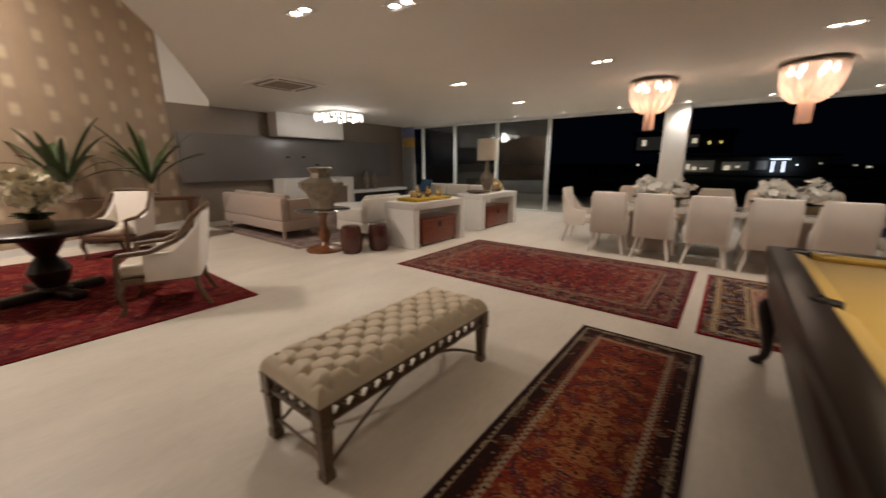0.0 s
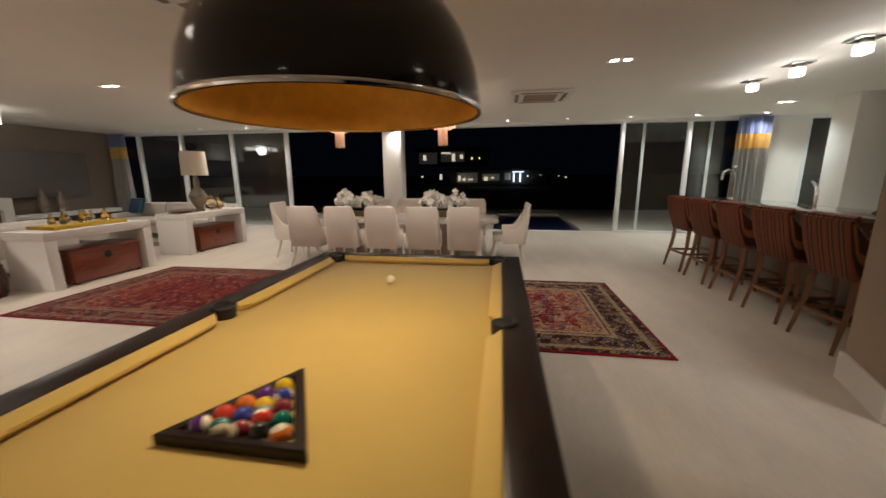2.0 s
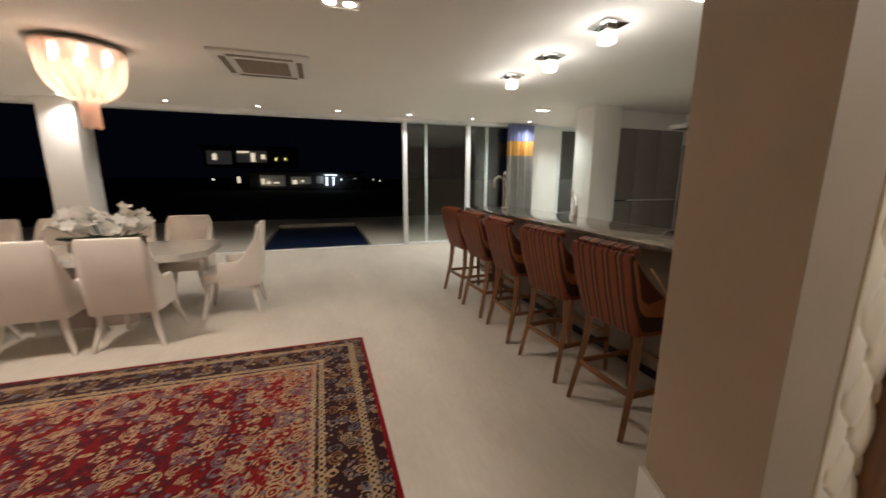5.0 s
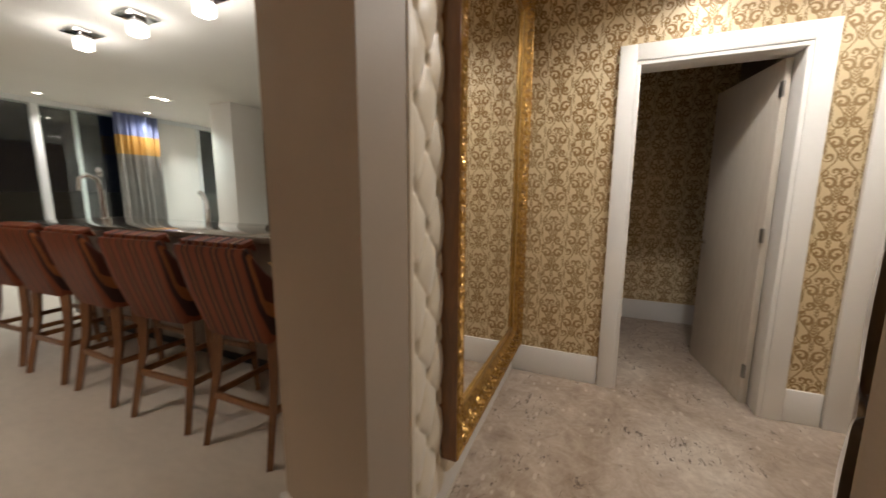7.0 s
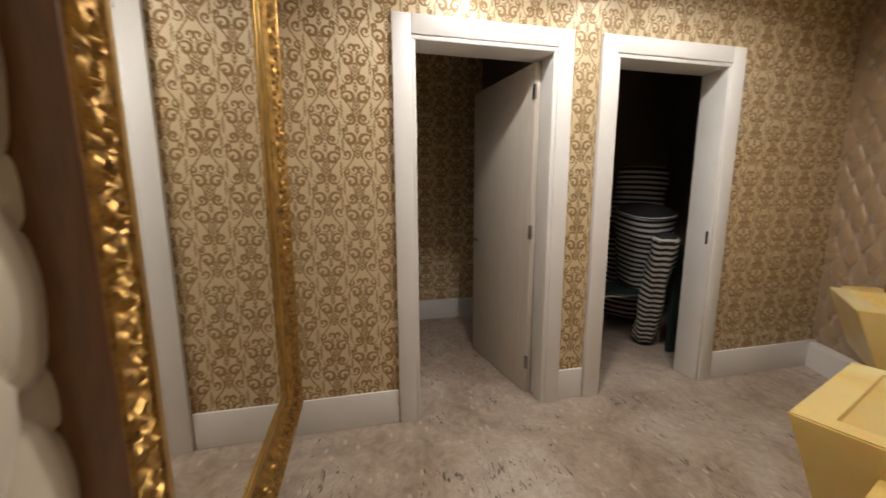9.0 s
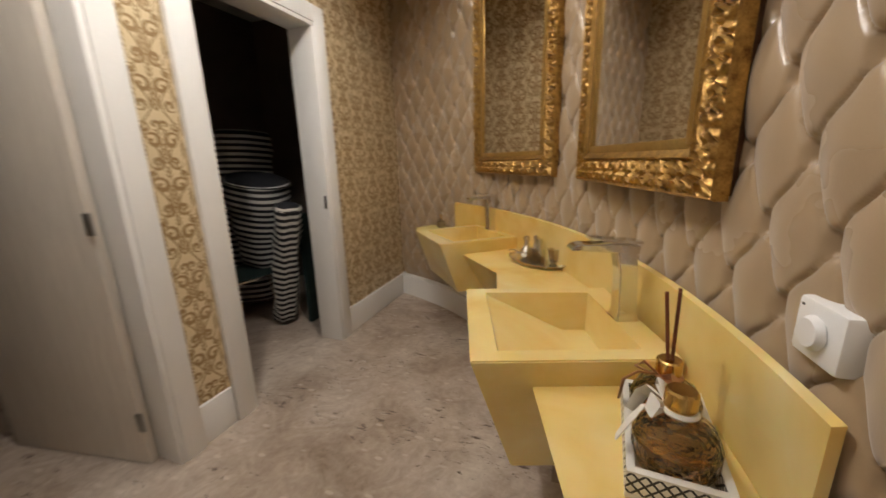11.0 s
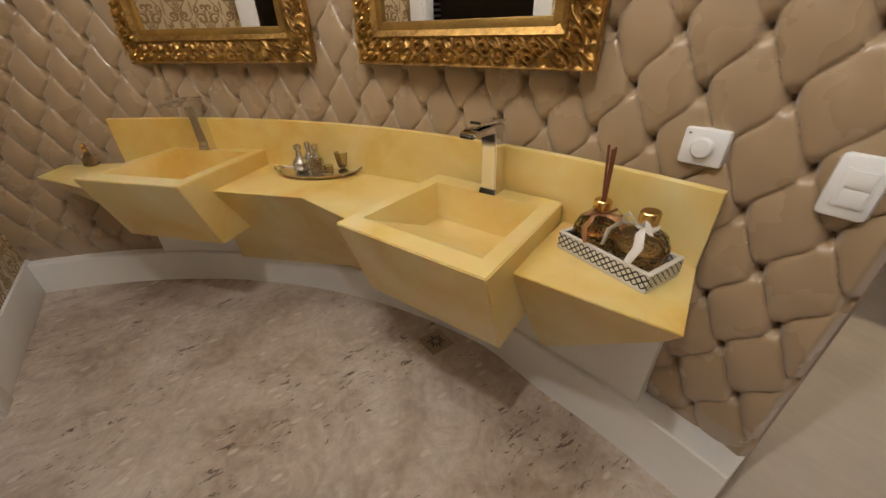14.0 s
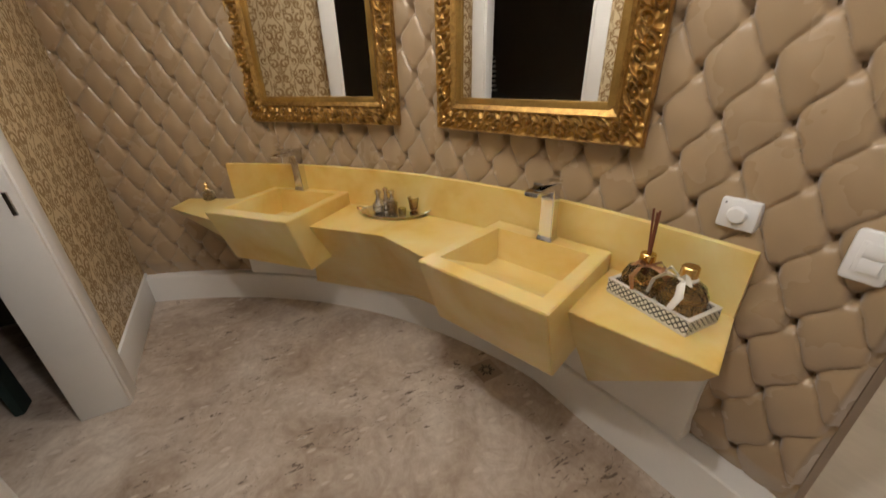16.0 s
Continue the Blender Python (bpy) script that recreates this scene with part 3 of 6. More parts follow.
# buttoned panel with the tall mirror beside the opening
bm = bmn()
sheet(bm, lambda u, v: Vector((3.20 + u * 1.80, 2.70 - 0.052 * tuft(u * 1.80 + 0.02, v * 2.63) * min(1, u * 1.80 / 0.02 + 0.3), 0.21 + v * 2.63)), 260, 420)
up2 = thing("tufted_side_panel", Matrix.Identity(4), "cream velvet deep-buttoned panel behind the tall mirror", "wall panel")
uph2 = part("upholstery", bm, M_CREAMVEL, up2, angle=80)
boxpart("edge", up2, M_CREAMVEL, 3.182, 3.212, 2.636, 2.735, 0.21, CEIL, 0.012, "velvet covered panel edge")
bm = bmn()
buttons(bm, lambda s, z: Vector((3.18 + s, 2.694, z + 0.21)), 0.03, 1.80, 0.05, 2.6, 0)
tagged(part("buttons", bm, M_CREAMVEL, uph2, "velvet covered buttons"), kind="stuff")


def ornate_mirror(m, w, h, fw, label, steps, deep=0.02, lift=0.0):
    """A gilded mirror in its own plane: x across, z up from the lower edge, y towards the room."""
    t = thing("ornate_mirror", m, label, "mirror", "gilded mirrors")
    boxpart("backing", t, M_DKWOOD, -w / 2 + 0.01, w / 2 - 0.01, -deep, 0.012, 0.01, h - 0.01, 0.003, "dark wooden backing board")
    bm = bmn()
    box(bm, -w / 2 + fw - 0.012, w / 2 - fw + 0.012, 0.013, 0.018, fw - 0.012, h - fw + 0.012)
    part("mirror_glass", bm, M_MIRROR, t, "silvered mirror glass")
    for nm, along, length, base in (("frame_bottom", 0, w, (0, 0)), ("frame_top", 0, w, (0, h)), ("frame_side", 1, h, (-w / 2, 0)), ("frame_side", 1, h, (w / 2, 0))):
        n = int(length / steps)
        prof = [(0.0, 0.0), (0.0, 0.030), (0.03, 0.036), (0.06, 0.030)] + [(0.08 + 0.026 * k, 0.030 + 0.004 * math.sin(math.pi * k / 24)) for k in range(25)] + [(0.72, 0.030), (0.75, 0.038), (0.78, 0.036), (0.86, 0.028), (0.94, 0.022), (0.97, 0.024), (1.0, 0.012)]

        def fpt(i, j):
            s = i / n
            a, d = prof[j]
            k = s * length
            if 4 <= j <= 28:
                # acanthus scrolls that curl to one side and the other by turns
                cell = length / max(2, round(length / (0.42 * fw)))
                side = 1 if int(k / cell) % 2 else -1
                cx, cy = ((k % cell) - cell / 2) / (0.24 * fw), (a - 0.38 + 0.10 * side) / 0.24 * side
                r, th = math.hypot(cx, cy), math.atan2(cy, cx)
                curl = 0.5 + 0.5 * math.cos(th - 9.0 * r)
                leaf_ = 0.5 + 0.5 * math.cos(7 * th + 4 * r)
                f = max(0.0, min(1.0, (1.05 - r) * 3))
                d += (0.017 * curl * f + 0.013 * leaf_ * (1 - f) - 0.008) * min(1, (j - 3) / 3, (29 - j) / 3) + 0.012 * max(0, 1 - 5 * r)
            d += lift * (1 - a)
            lo, hi = a * fw, length - a * fw
            kk = lo + (hi - lo) * s
            if along == 0:
                return (kk - w / 2, 0.002 + d, a * fw if base[1] == 0 else h - a * fw)
            return (-w / 2 + a * fw if base[0] < 0 else w / 2 - a * fw, 0.002 + d, kk)
        bm = bmn()
        vs = [[bm.verts.new(fpt(i, j)) for j in range(len(prof))] for i in range(n + 1)]
        for i in range(n):
            for j in range(len(prof) - 1):
                bm.faces.new((vs[i][j], vs[i][j + 1], vs[i + 1][j + 1], vs[i + 1][j]))
        part(nm, bm, M_GOLD, t, "carved and gilded scroll moulding", 50)
    for x in (-1, 1):
        x0 = x * (w / 2 - fw)
        boxpart("inner_rim", t, M_GOLDRIM, x0 - 0.016, x0 + 0.012, 0.018, 0.028, fw, h - fw, 0.002, "plain gilded inner rim")
    for z0 in (fw, h - fw):
        boxpart("inner_rim", t, M_GOLDRIM, -w / 2 + fw, w / 2 - fw, 0.018, 0.027, z0 - 0.014, z0 + 0.014, 0.002, "plain gilded inner rim")
    return t


def chord(p, q, z, off):
    a, b = Vector((*p, 0)), Vector((*q, 0))
    mid, d = (a + b) / 2, (a - b)
    ang = math.degrees(math.atan2(d.y, d.x))
    m = pose(mid.x, mid.y, z, 0, 0, ang)
    return m @ Matrix.Translation((0, off, 0)), d.length


for p, q in (((3.31, 0.205), (3.025, 1.085)), ((4.07, -0.77), (3.435, -0.005))):
    m, w = chord(p, q, 1.245, 0.0)
    ornate_mirror(m, w, 1.28, 0.125, "rectangular mirror in a carved gilt frame above the vanity", 0.004)
ornate_mirror(pose(4.12, 2.655, 0.33, 0, 0, 180), 1.30, 2.3, 0.15, "tall gilt-framed mirror on the cream buttoned panel", 0.006, 0.06, 0.03)

tall = bpy.data.objects["ornate_mirror.002"]
for sx in (-1, 1):
    boxpart("outer_side", tall, wood("brown_frame_side", (0.22, 0.095, 0.03), (0.12, 0.05, 0.017), 0.35, (6, 6, 1), 4) if sx < 0 else bpy.data.materials["brown_frame_side"], sx * 0.651 - 0.004, sx * 0.651 + 0.004, -0.05, 0.062, 0.0, 2.3, 0.002, "plain brown wooden frame side")

# onyx vanity
van = thing("onyx_vanity", Matrix.Identity(4), "faceted honey-yellow onyx vanity with two basins", "vanity")


def basin(fl, fr, br, bl, label):
    """A slab basin from its four upper corners; the trough's front slopes down to a valley near the back."""
    fl, fr, br, bl = (Vector((*p, 0.85)) for p in (fl, fr, br, bl))
    back = (br - fr).normalized()

    def at(p, q, z):
        """p from the wall to the front, q from one side to the other."""
        v = (bl.lerp(fl, p)).lerp(br.lerp(fr, p), q)
        return (v.x, v.y, z)
    bm = bmn()
    rim = [bm.verts.new(v) for v in (fl, fr, br, bl)]
    low = [bm.verts.new((v.x, v.y, 0.53)) for v in (fl + back * 0.11, fr + back * 0.11, br, bl)]
    hole = [bm.verts.new(at(p, q, 0.85)) for p, q in ((0.86, 0.085), (0.86, 0.90), (0.15, 0.90), (0.15, 0.10))]
    lip = [bm.verts.new(at(p, q, 0.842)) for p, q in ((0.852, 0.09), (0.852, 0.895))]
    valley = [bm.verts.new(at(0.315, q, 0.70)) for q in (0.108, 0.892)]
    foot = [bm.verts.new(at(0.158, q, 0.70)) for q in (0.892, 0.108)]
    for k in range(4):
        n = (k + 1) % 4
        bm.faces.new((rim[k], rim[n], hole[n], hole[k]))
        bm.faces.new((rim[k], low[k], low[n], rim[n]))
    bm.faces.new(low[::-1])
    bm.faces.new((hole[0], hole[1], lip[1], lip[0]))
    bm.faces.new((lip[0], lip[1], valley[1], valley[0]))
    bm.faces.new((valley[0], valley[1], foot[0], foot[1]))
    bm.faces.new((hole[2], hole[3], foot[1], foot[0]))
    bm.faces.new((hole[1], hole[2], foot[0], valley[1], lip[1]))
    bm.faces.new((hole[3], hole[0], lip[0], valley[0], foot[1]))
    bmesh.ops.recalc_face_normals(bm, faces=bm.faces)
    bmesh.ops.bevel(bm, geom=[e for e in bm.edges if all(v in rim + low for v in e.verts)], offset=0.004, segments=2, affect="EDGES")
    return part("basin", bm, M_ONYX, van, label, 30)


def shelf(top, low, label):
    """A shelf block between an upper outline at one height and a lower one of free heights."""
    bm = bmn()
    rings(bm, [low, [(*p, 0.777) for p in top]])
    bmesh.ops.recalc_face_normals(bm, faces=bm.faces)
    bmesh.ops.bevel(bm, geom=[e for e in bm.edges if min(v.co.z for v in e.verts) > 0.77], offset=0.003, segments=2, affect="EDGES")
    part("shelf", bm, M_ONYX, van, label, 30)


basin((3.725, 0.724), (3.562, 1.236), (3.055, 1.062), (3.213, 0.563), "slab-sided onyx basin with a sloping trough")
basin((4.440, -0.370), (4.092, 0.035), (3.663, -0.318), (4.010, -0.722), "slab-sided onyx basin with a sloping trough")
shelf([(3.416, 1.170), (3.296, 1.578), (3.00, 1.478), (3.03, 1.062)], [(3.13, 1.12, 0.27), (3.205, 1.522, 0.66), (3.00, 1.470, 0.66), (3.03, 1.062, 0.27)], "tapered onyx side shelf")
shelf([(3.610, 0.690), (3.699, 0.270), (3.979, -0.052), (3.66, -0.312), (3.23, 0.30), (3.21, 0.567)], [(3.26, 0.50, 0.206), (3.447, 0.020, 0.206), (3.93, -0.50, 0.206), (3.87, -0.53, 0.206), (3.40, 0.01, 0.206), (3.20, 0.40, 0.206)], "folded onyx middle shelf reaching down to the plinth")
shelf([(4.645, -0.832), (4.405, -0.41), (4.012, -0.719), (4.11, -0.71), (4.55, -1.00)], [(4.30, -0.83, 0.40), (4.20, -0.62, 0.40), (4.06, -0.70, 0.40), (4.12, -0.74, 0.40), (4.28, -0.86, 0.40)], "tapered onyx end shelf")
bm = bmn()
rings(bm, [[(*arc(2.982, a), 0.72), (*arc(2.982, a), 0.995), (*arc(2.998, a), 1.0), (*arc(2.998, a), 0.72)] for a in np.linspace(182.4, 235.5, 50)])
part("backsplash", bm, M_ONYX, van, "low curved onyx backsplash")
F1, F2 = pose(3.173, 0.837, 0.85, 0, 0, -71), pose(3.905, -0.525, 0.85, 0, 0, -51)


def tap(m):
    t = thing("basin_tap", m @ Matrix.Diagonal((1.3, 1.3, 1, 1)), "tall square chrome basin mixer tap", "tap", "basin taps")
    bm = bmn()
    lo = [(-0.022, -0.02), (0.022, -0.02), (0.022, 0.024), (-0.022, 0.024)]
    rings(bm, [[(x * k, y * k + dy, z) for x, y in lo] for k, dy, z in ((1.25, 0, 0), (1.1, 0, 0.01), (1.0, 0.0, 0.03), (0.95, 0.004, 0.15), (1.0, 0.012, 0.215), (0.8, 0.012, 0.235))])
    bmesh.ops.bevel(bm, geom=list(bm.edges), offset=0.003, segments=2, affect="EDGES")
    part("column", bm, M_CHROME, t)
    bm = bmn()
    rings(bm, [[(-w, y, z), (w, y, z), (w, y, z + h), (-w, y, z + h)] for y, w, z, h in ((-0.015, 0.022, 0.21, 0.028), (0.05, 0.024, 0.218, 0.026), (0.125, 0.022, 0.226, 0.018), (0.14, 0.02, 0.224, 0.012))])
    bmesh.ops.bevel(bm, geom=list(bm.edges), offset=0.003, segments=2, affect="EDGES")
    sp_ = part("spout", bm, M_CHROME, t)
    bm = bmn()
    rings(bm, [[(-w, y, z), (w, y, z), (w, y, z + 0.008), (-w, y, z + 0.008)] for y, w, z in ((-0.02, 0.021, 0.242), (0.05, 0.019, 0.25), (0.10, 0.014, 0.258))])
    part("lever", bm, M_CHROME, sp_)


tap(F1)
tap(F2)

# things on and around the vanity
M_TRAY = plain("bone_inlay", (0.72, 0.69, 0.62), 0.4, var=0.08)
mtr, nt, b = tree("lattice_inlay")
sp = nd(nt, "ShaderNodeSeparateXYZ", i={0: coords(nt)})
hor = mth(nt, "ADD", sp.outputs[0], sp.outputs[1])
la = mth(nt, "ABSOLUTE", mth(nt, "SUBTRACT", mth(nt, "FRACT", mth(nt, "MULTIPLY", mth(nt, "ADD", hor, sp.outputs[2]), 48.0)), 0.5))
lb = mth(nt, "ABSOLUTE", mth(nt, "SUBTRACT", mth(nt, "FRACT", mth(nt, "MULTIPLY", mth(nt, "SUBTRACT", hor, sp.outputs[2]), 48.0)), 0.5))
nt.links.new(mix(nt, mth(nt, "GREATER_THAN", mth(nt, "MAXIMUM", la, lb), 0.36), (0.76, 0.73, 0.66), (0.02, 0.018, 0.016)), b.inputs["Base Color"])
b.inputs["Roughness"].default_value = 0.35
M_LATTICE = mtr
TW, TL = 0.155, 0.285
tm = pose(3.138, 1.315, 0.7775, 0, 0, 86)
tray = thing("lattice_tray", tm, "rectangular black and bone lattice-inlay tray on the onyx shelf", "tray")
boxpart("tray_base", tray, M_TRAY, -TL / 2, TL / 2, -TW / 2, TW / 2, 0, 0.01, 0.002)
for x0, x1, y0, y1 in ((-TL / 2, TL / 2, -TW / 2, -TW / 2 + 0.012), (-TL / 2, TL / 2, TW / 2 - 0.012, TW / 2), (-TL / 2, -TL / 2 + 0.012, -TW / 2 + 0.012, TW / 2 - 0.012), (TL / 2 - 0.012, TL / 2, -TW / 2 + 0.012, TW / 2 - 0.012)):
    boxpart("tray_side", tray, M_LATTICE, x0, x1, y0, y1, 0.01, 0.052, 0.001, "lattice inlaid side")
    boxpart("tray_rim", tray, M_TRAY, x0 - 0.001, x1 + 0.001, y0 - 0.001, y1 + 0.001, 0.052, 0.056, 0.001, "pale rim")
M_RIBBON = plain("white_ribbon", (0.80, 0.76, 0.68), 0.4, var=0.05)
M_BROWNRIB = plain("copper_ribbon", (0.45, 0.22, 0.10), 0.35, 0.3, var=0.1)
M_BRASS = plain("brass", (0.75, 0.50, 0.18), 0.22, 1.0, var=0.08, bump=0)
M_REED = plain("dark_reed", (0.20, 0.055, 0.022), 0.7, var=0.15)
mg = glass("ribbed_glass", (0.97, 0.93, 0.86), 0.03)
nt, b = mg.node_tree, mg.node_tree.nodes["Principled BSDF"]
bumped(nt, b, nd(nt, "ShaderNodeTexVoronoi", i={"Vector": coords(nt), "Scale": 75}).outputs["Distance"], 0.8, 0.006)
M_RIBGLASS = mg


def scent(m, label, reeds, ribbon):
    t = thing("scent_bottle", m, label, "bottle", "bottles in the tray")
    bm = bmn()
    lathe(bm, [(0.03, 0), (0.05, 0.008), (0.062, 0.035), (0.062, 0.06), (0.05, 0.085), (0.025, 0.1), (0.019, 0.106), (0.019, 0.118)], 28)
    body = part("bottle_body", bm, M_RIBGLASS, t, "dimpled round glass body")
    bm = bmn()
    lathe(bm, [(0.028, 0.005), (0.047, 0.012), (0.057, 0.035), (0.056, 0.055)], 24)
    part("liquid", bm, M_AMBER, body, "amber liquid")
    bm = bmn()
    lathe(bm, [(0.021, 0.108), (0.023, 0.112), (0.023, 0.135), (0.02, 0.138)], 20)
    part("cap", bm, M_BRASS, body, "polished brass collar")
    bm = bmn()
    lathe(bm, [(0.024, 0.1), (0.027, 0.104), (0.024, 0.109)], 18)
    for s in (-1, 1):
        tube(bm, [(0.02, 0.01 * s, 0.105), (0.045, 0.03 * s, 0.108), (0.06, 0.05 * s, 0.085), (0.075, 0.045 * s, 0.05)], [0.006, 0.011, 0.012, 0.009], 8, 0.25)
        tube(bm, [(0.02, 0.0, 0.105), (0.03, 0.03 * s, 0.125), (0.035, 0.045 * s, 0.11), (0.02, 0.01 * s, 0.104)], [0.005, 0.011, 0.01, 0.005], 8, 0.25)
    part("ribbon", bm, ribbon, body, "tied satin ribbon")
    if reeds:
        for k in range(3):
            bm = bmn()
            tube(bm, [(0.003 * k - 0.004, 0.002, 0.05), (0.006 * (k - 1), 0.004 * (k % 2), 0.135), (0.02 * (k - 1), 0.012 * (k % 2) - 0.01, 0.27)], 0.0034, 7)
            part("reed", bm, M_REED, t)
    return t


scent(tm @ pose(-0.072, 0.0, 0.011, 0, 0, 319) @ Matrix.Diagonal((1.06, 1.06, 1.1, 1)), "round glass reed diffuser with dark reeds and a copper ribbon", True, M_BROWNRIB)
scent(tm @ pose(0.064, 0.0, 0.011, 0, 0, 254) @ Matrix.Diagonal((1.13, 1.05, 1.22, 1)), "round amber glass scent bottle with a white ribbon", False, M_RIBBON)
M_SMOKE = glass("mercury_glass", (0.72, 0.62, 0.44), 0.12)
sm = pose(3.525, 0.02, 0.7775, 0, 0, 142 - 180)
plate = thing("silver_tray", sm, "oval tarnished silver tray on the onyx shelf", "tray")
bm = bmn()
lathe(bm, [(0.02, 0.006), (0.15, 0.006), (0.175, 0.012), (0.19, 0.022), (0.195, 0.021), (0.18, 0.008), (0.15, 0.0), (0.02, 0.0)], 40, sx=1, sy=0.58)
part("dish", bm, M_SILVER, plate)
for s in (-1, 1):
    bm = bmn()
    tube(bm, [(0.18 * s, -0.03, 0.02), (0.205 * s, -0.02, 0.03), (0.212 * s, 0, 0.033), (0.205 * s, 0.02, 0.03), (0.18 * s, 0.03, 0.02)], 0.005, 8)
    part("handle", bm, M_SILVER, plate)
for nm, x, y, prof, lab in (("decanter", -0.09, -0.01, [(0.018, 0), (0.034, 0.012), (0.036, 0.045), (0.014, 0.075), (0.012, 0.10), (0.017, 0.104), (0.017, 0.125), (0.006, 0.13)], "small silvered glass bottle with a stopper"),
                            ("decanter", -0.02, -0.04, [(0.018, 0), (0.03, 0.012), (0.032, 0.045), (0.013, 0.075), (0.011, 0.095), (0.016, 0.1), (0.016, 0.118), (0.006, 0.122)], "small silvered glass bottle with a stopper"),
                            ("decanter", -0.06, -0.055, [(0.018, 0), (0.026, 0.01), (0.028, 0.05), (0.013, 0.08), (0.011, 0.1), (0.015, 0.105), (0.015, 0.125), (0.006, 0.13)], "small silvered glass bottle with a stopper"),
                            ("tumbler", 0.0, 0.035, [(0.022, 0), (0.026, 0.005), (0.031, 0.07), (0.028, 0.07), (0.023, 0.008)], "low tarnished mercury-glass tumbler on the tray"),
                            ("tumbler", 0.055, 0.03, [(0.017, 0), (0.02, 0.005), (0.022, 0.04), (0.019, 0.04), (0.016, 0.008)], "tiny mercury-glass votive cup"),
                            ("goblet", 0.11, -0.01, [(0.024, 0), (0.024, 0.004), (0.008, 0.012), (0.02, 0.022), (0.031, 0.09), (0.028, 0.09), (0.017, 0.025)], "flared tarnished mercury-glass goblet on the tray")):
    t = thing(nm, sm @ Matrix.Translation((-x, y, 0.0065)), lab, "glassware", "glassware on the tray")
    bm = bmn()
    lathe(bm, prof, 20)
    part("vessel", bm, M_SILVER if nm == "decanter" else M_SMOKE, t)
t = thing("soap_bottle", pose(4.43, -0.89, 0.7775), "squat glass perfume bottle with a gold stopper", "bottle")
bm = bmn()
lathe(bm, [(0.03, 0), (0.036, 0.006), (0.034, 0.05), (0.012, 0.065), (0.01, 0.075)], 20)
part("bottle_body", bm, M_SMOKE, t)
bm = bmn()
lathe(bm, [(0.011, 0.073), (0.014, 0.08), (0.006, 0.09), (0.013, 0.102), (0.004, 0.115)], 16)
part("stopper", bm, M_BRASS, t)

t = thing("thermostat", pose(2.979, 1.39, 1.09, 0, 0, 4 - 90), "square white rotary dial thermostat", "thermostat")
cover = boxpart("cover", t, M_PLASTIC, -0.05, 0.05, -0.03, 0.016, -0.045, 0.045, 0.008)
bm = bmn()
lathe(bm, [(0.024, 0.0), (0.026, 0.002), (0.026, 0.004), (0.021, 0.012), (0.003, 0.013)], 28)
bmesh.ops.transform(bm, matrix=pose(0.0, 0.016, 0.0, -90), verts=bm.verts)
part("dial", bm, M_PLASTIC, cover)
boxpart("pilot_lamp", cover, M_BLACK, 0.033, 0.038, 0.015, 0.0175, 0.03, 0.034, 0.0008)
t = thing("light_switch", pose(2.971, 1.672, 1.065, 0, 0, 0 - 90), "white two-rocker light switch plate", "switch")
bm = bmn()
box(bm, -0.042, 0.042, -0.03, 0.016, -0.066, 0.066, 0.012)
swp = part("plate", bm, M_PLASTIC, t)
boxpart("module", swp, M_PLASTIC, -0.029, 0.023, 0.014, 0.018, -0.041, 0.041, 0.002)
for k in range(2):
    boxpart("rocker", swp, M_PLASTIC, -0.025, 0.014, 0.0175, 0.021, -0.037 + k * 0.039, -0.002 + k * 0.039, 0.002)
bm = bmn()
box(bm, 3.235, 3.365, 0.56, 0.69, 0.004, 0.008, 0.001)
dr = thing("floor_drain", Matrix.Identity(4), "square stone-coloured floor drain with a star of slots", "drain")
part("plate", bm, plain("drain_plate", (0.36, 0.27, 0.2), 0.4, var=0.1), dr)
for k in range(12):
    a = k * math.pi / 6
    bm = bmn()
    box(bm, 0.016, 0.045 if k % 2 else 0.035, -0.0035, 0.0035, 0.0082, 0.0092, 0, pose(3.30, 0.625, 0, 0, 0, math.degrees(a)))
    part("slot", bm, M_BLACK, dr)

# inner door, ajar into the toilet room
door = thing("door_1", pose(5.12, D1[0] + 0.03, 0.012, 0, 0, -80 + 90), "white flush door standing open into the toilet room", "door")
M_LEAF = wood("white_oiled_door", (0.66, 0.60, 0.52), (0.58, 0.52, 0.45), 0.45, (8, 8, 1), 4, 0.1)
leaf = boxpart("leaf", door, M_LEAF, 0.0, 0.80, 0.0, 0.04, 0, 2.17, 0.003)
for z in (0.18, 1.08, 1.95):
    boxpart("hinge", leaf, plain("steel_hinge", (0.35, 0.33, 0.3), 0.4, 0.9) if z < 0.2 else bpy.data.materials["steel_hinge"], -0.02, 0.012, 0.038, 0.05, z, z + 0.09, 0.002, "steel hinge")
bm = bmn()
tube(bm, [(0.74, 0.04, 1.0), (0.74, 0.085, 1.0), (0.70, 0.09, 1.0), (0.62, 0.09, 1.0)], 0.009, 8)
part("door_handle", bm, M_CHROME, leaf, "chrome lever handle")
boxpart("strike_plate", thing("door_strike", Matrix.Identity(4), "steel strike plate in the door casing", "hardware"), M_CHROME, 4.995, 5.012, D2[0] + 0.025, D2[0] + 0.027, 1.03, 1.12, 0.001)

# striped garden cushions and a folded chair in the store room
M_STRIPE = striped("black_white_canvas", [(0.0, (0.02, 0.02, 0.024)), (0.52, (0.62, 0.60, 0.55))], 2, 0.052)


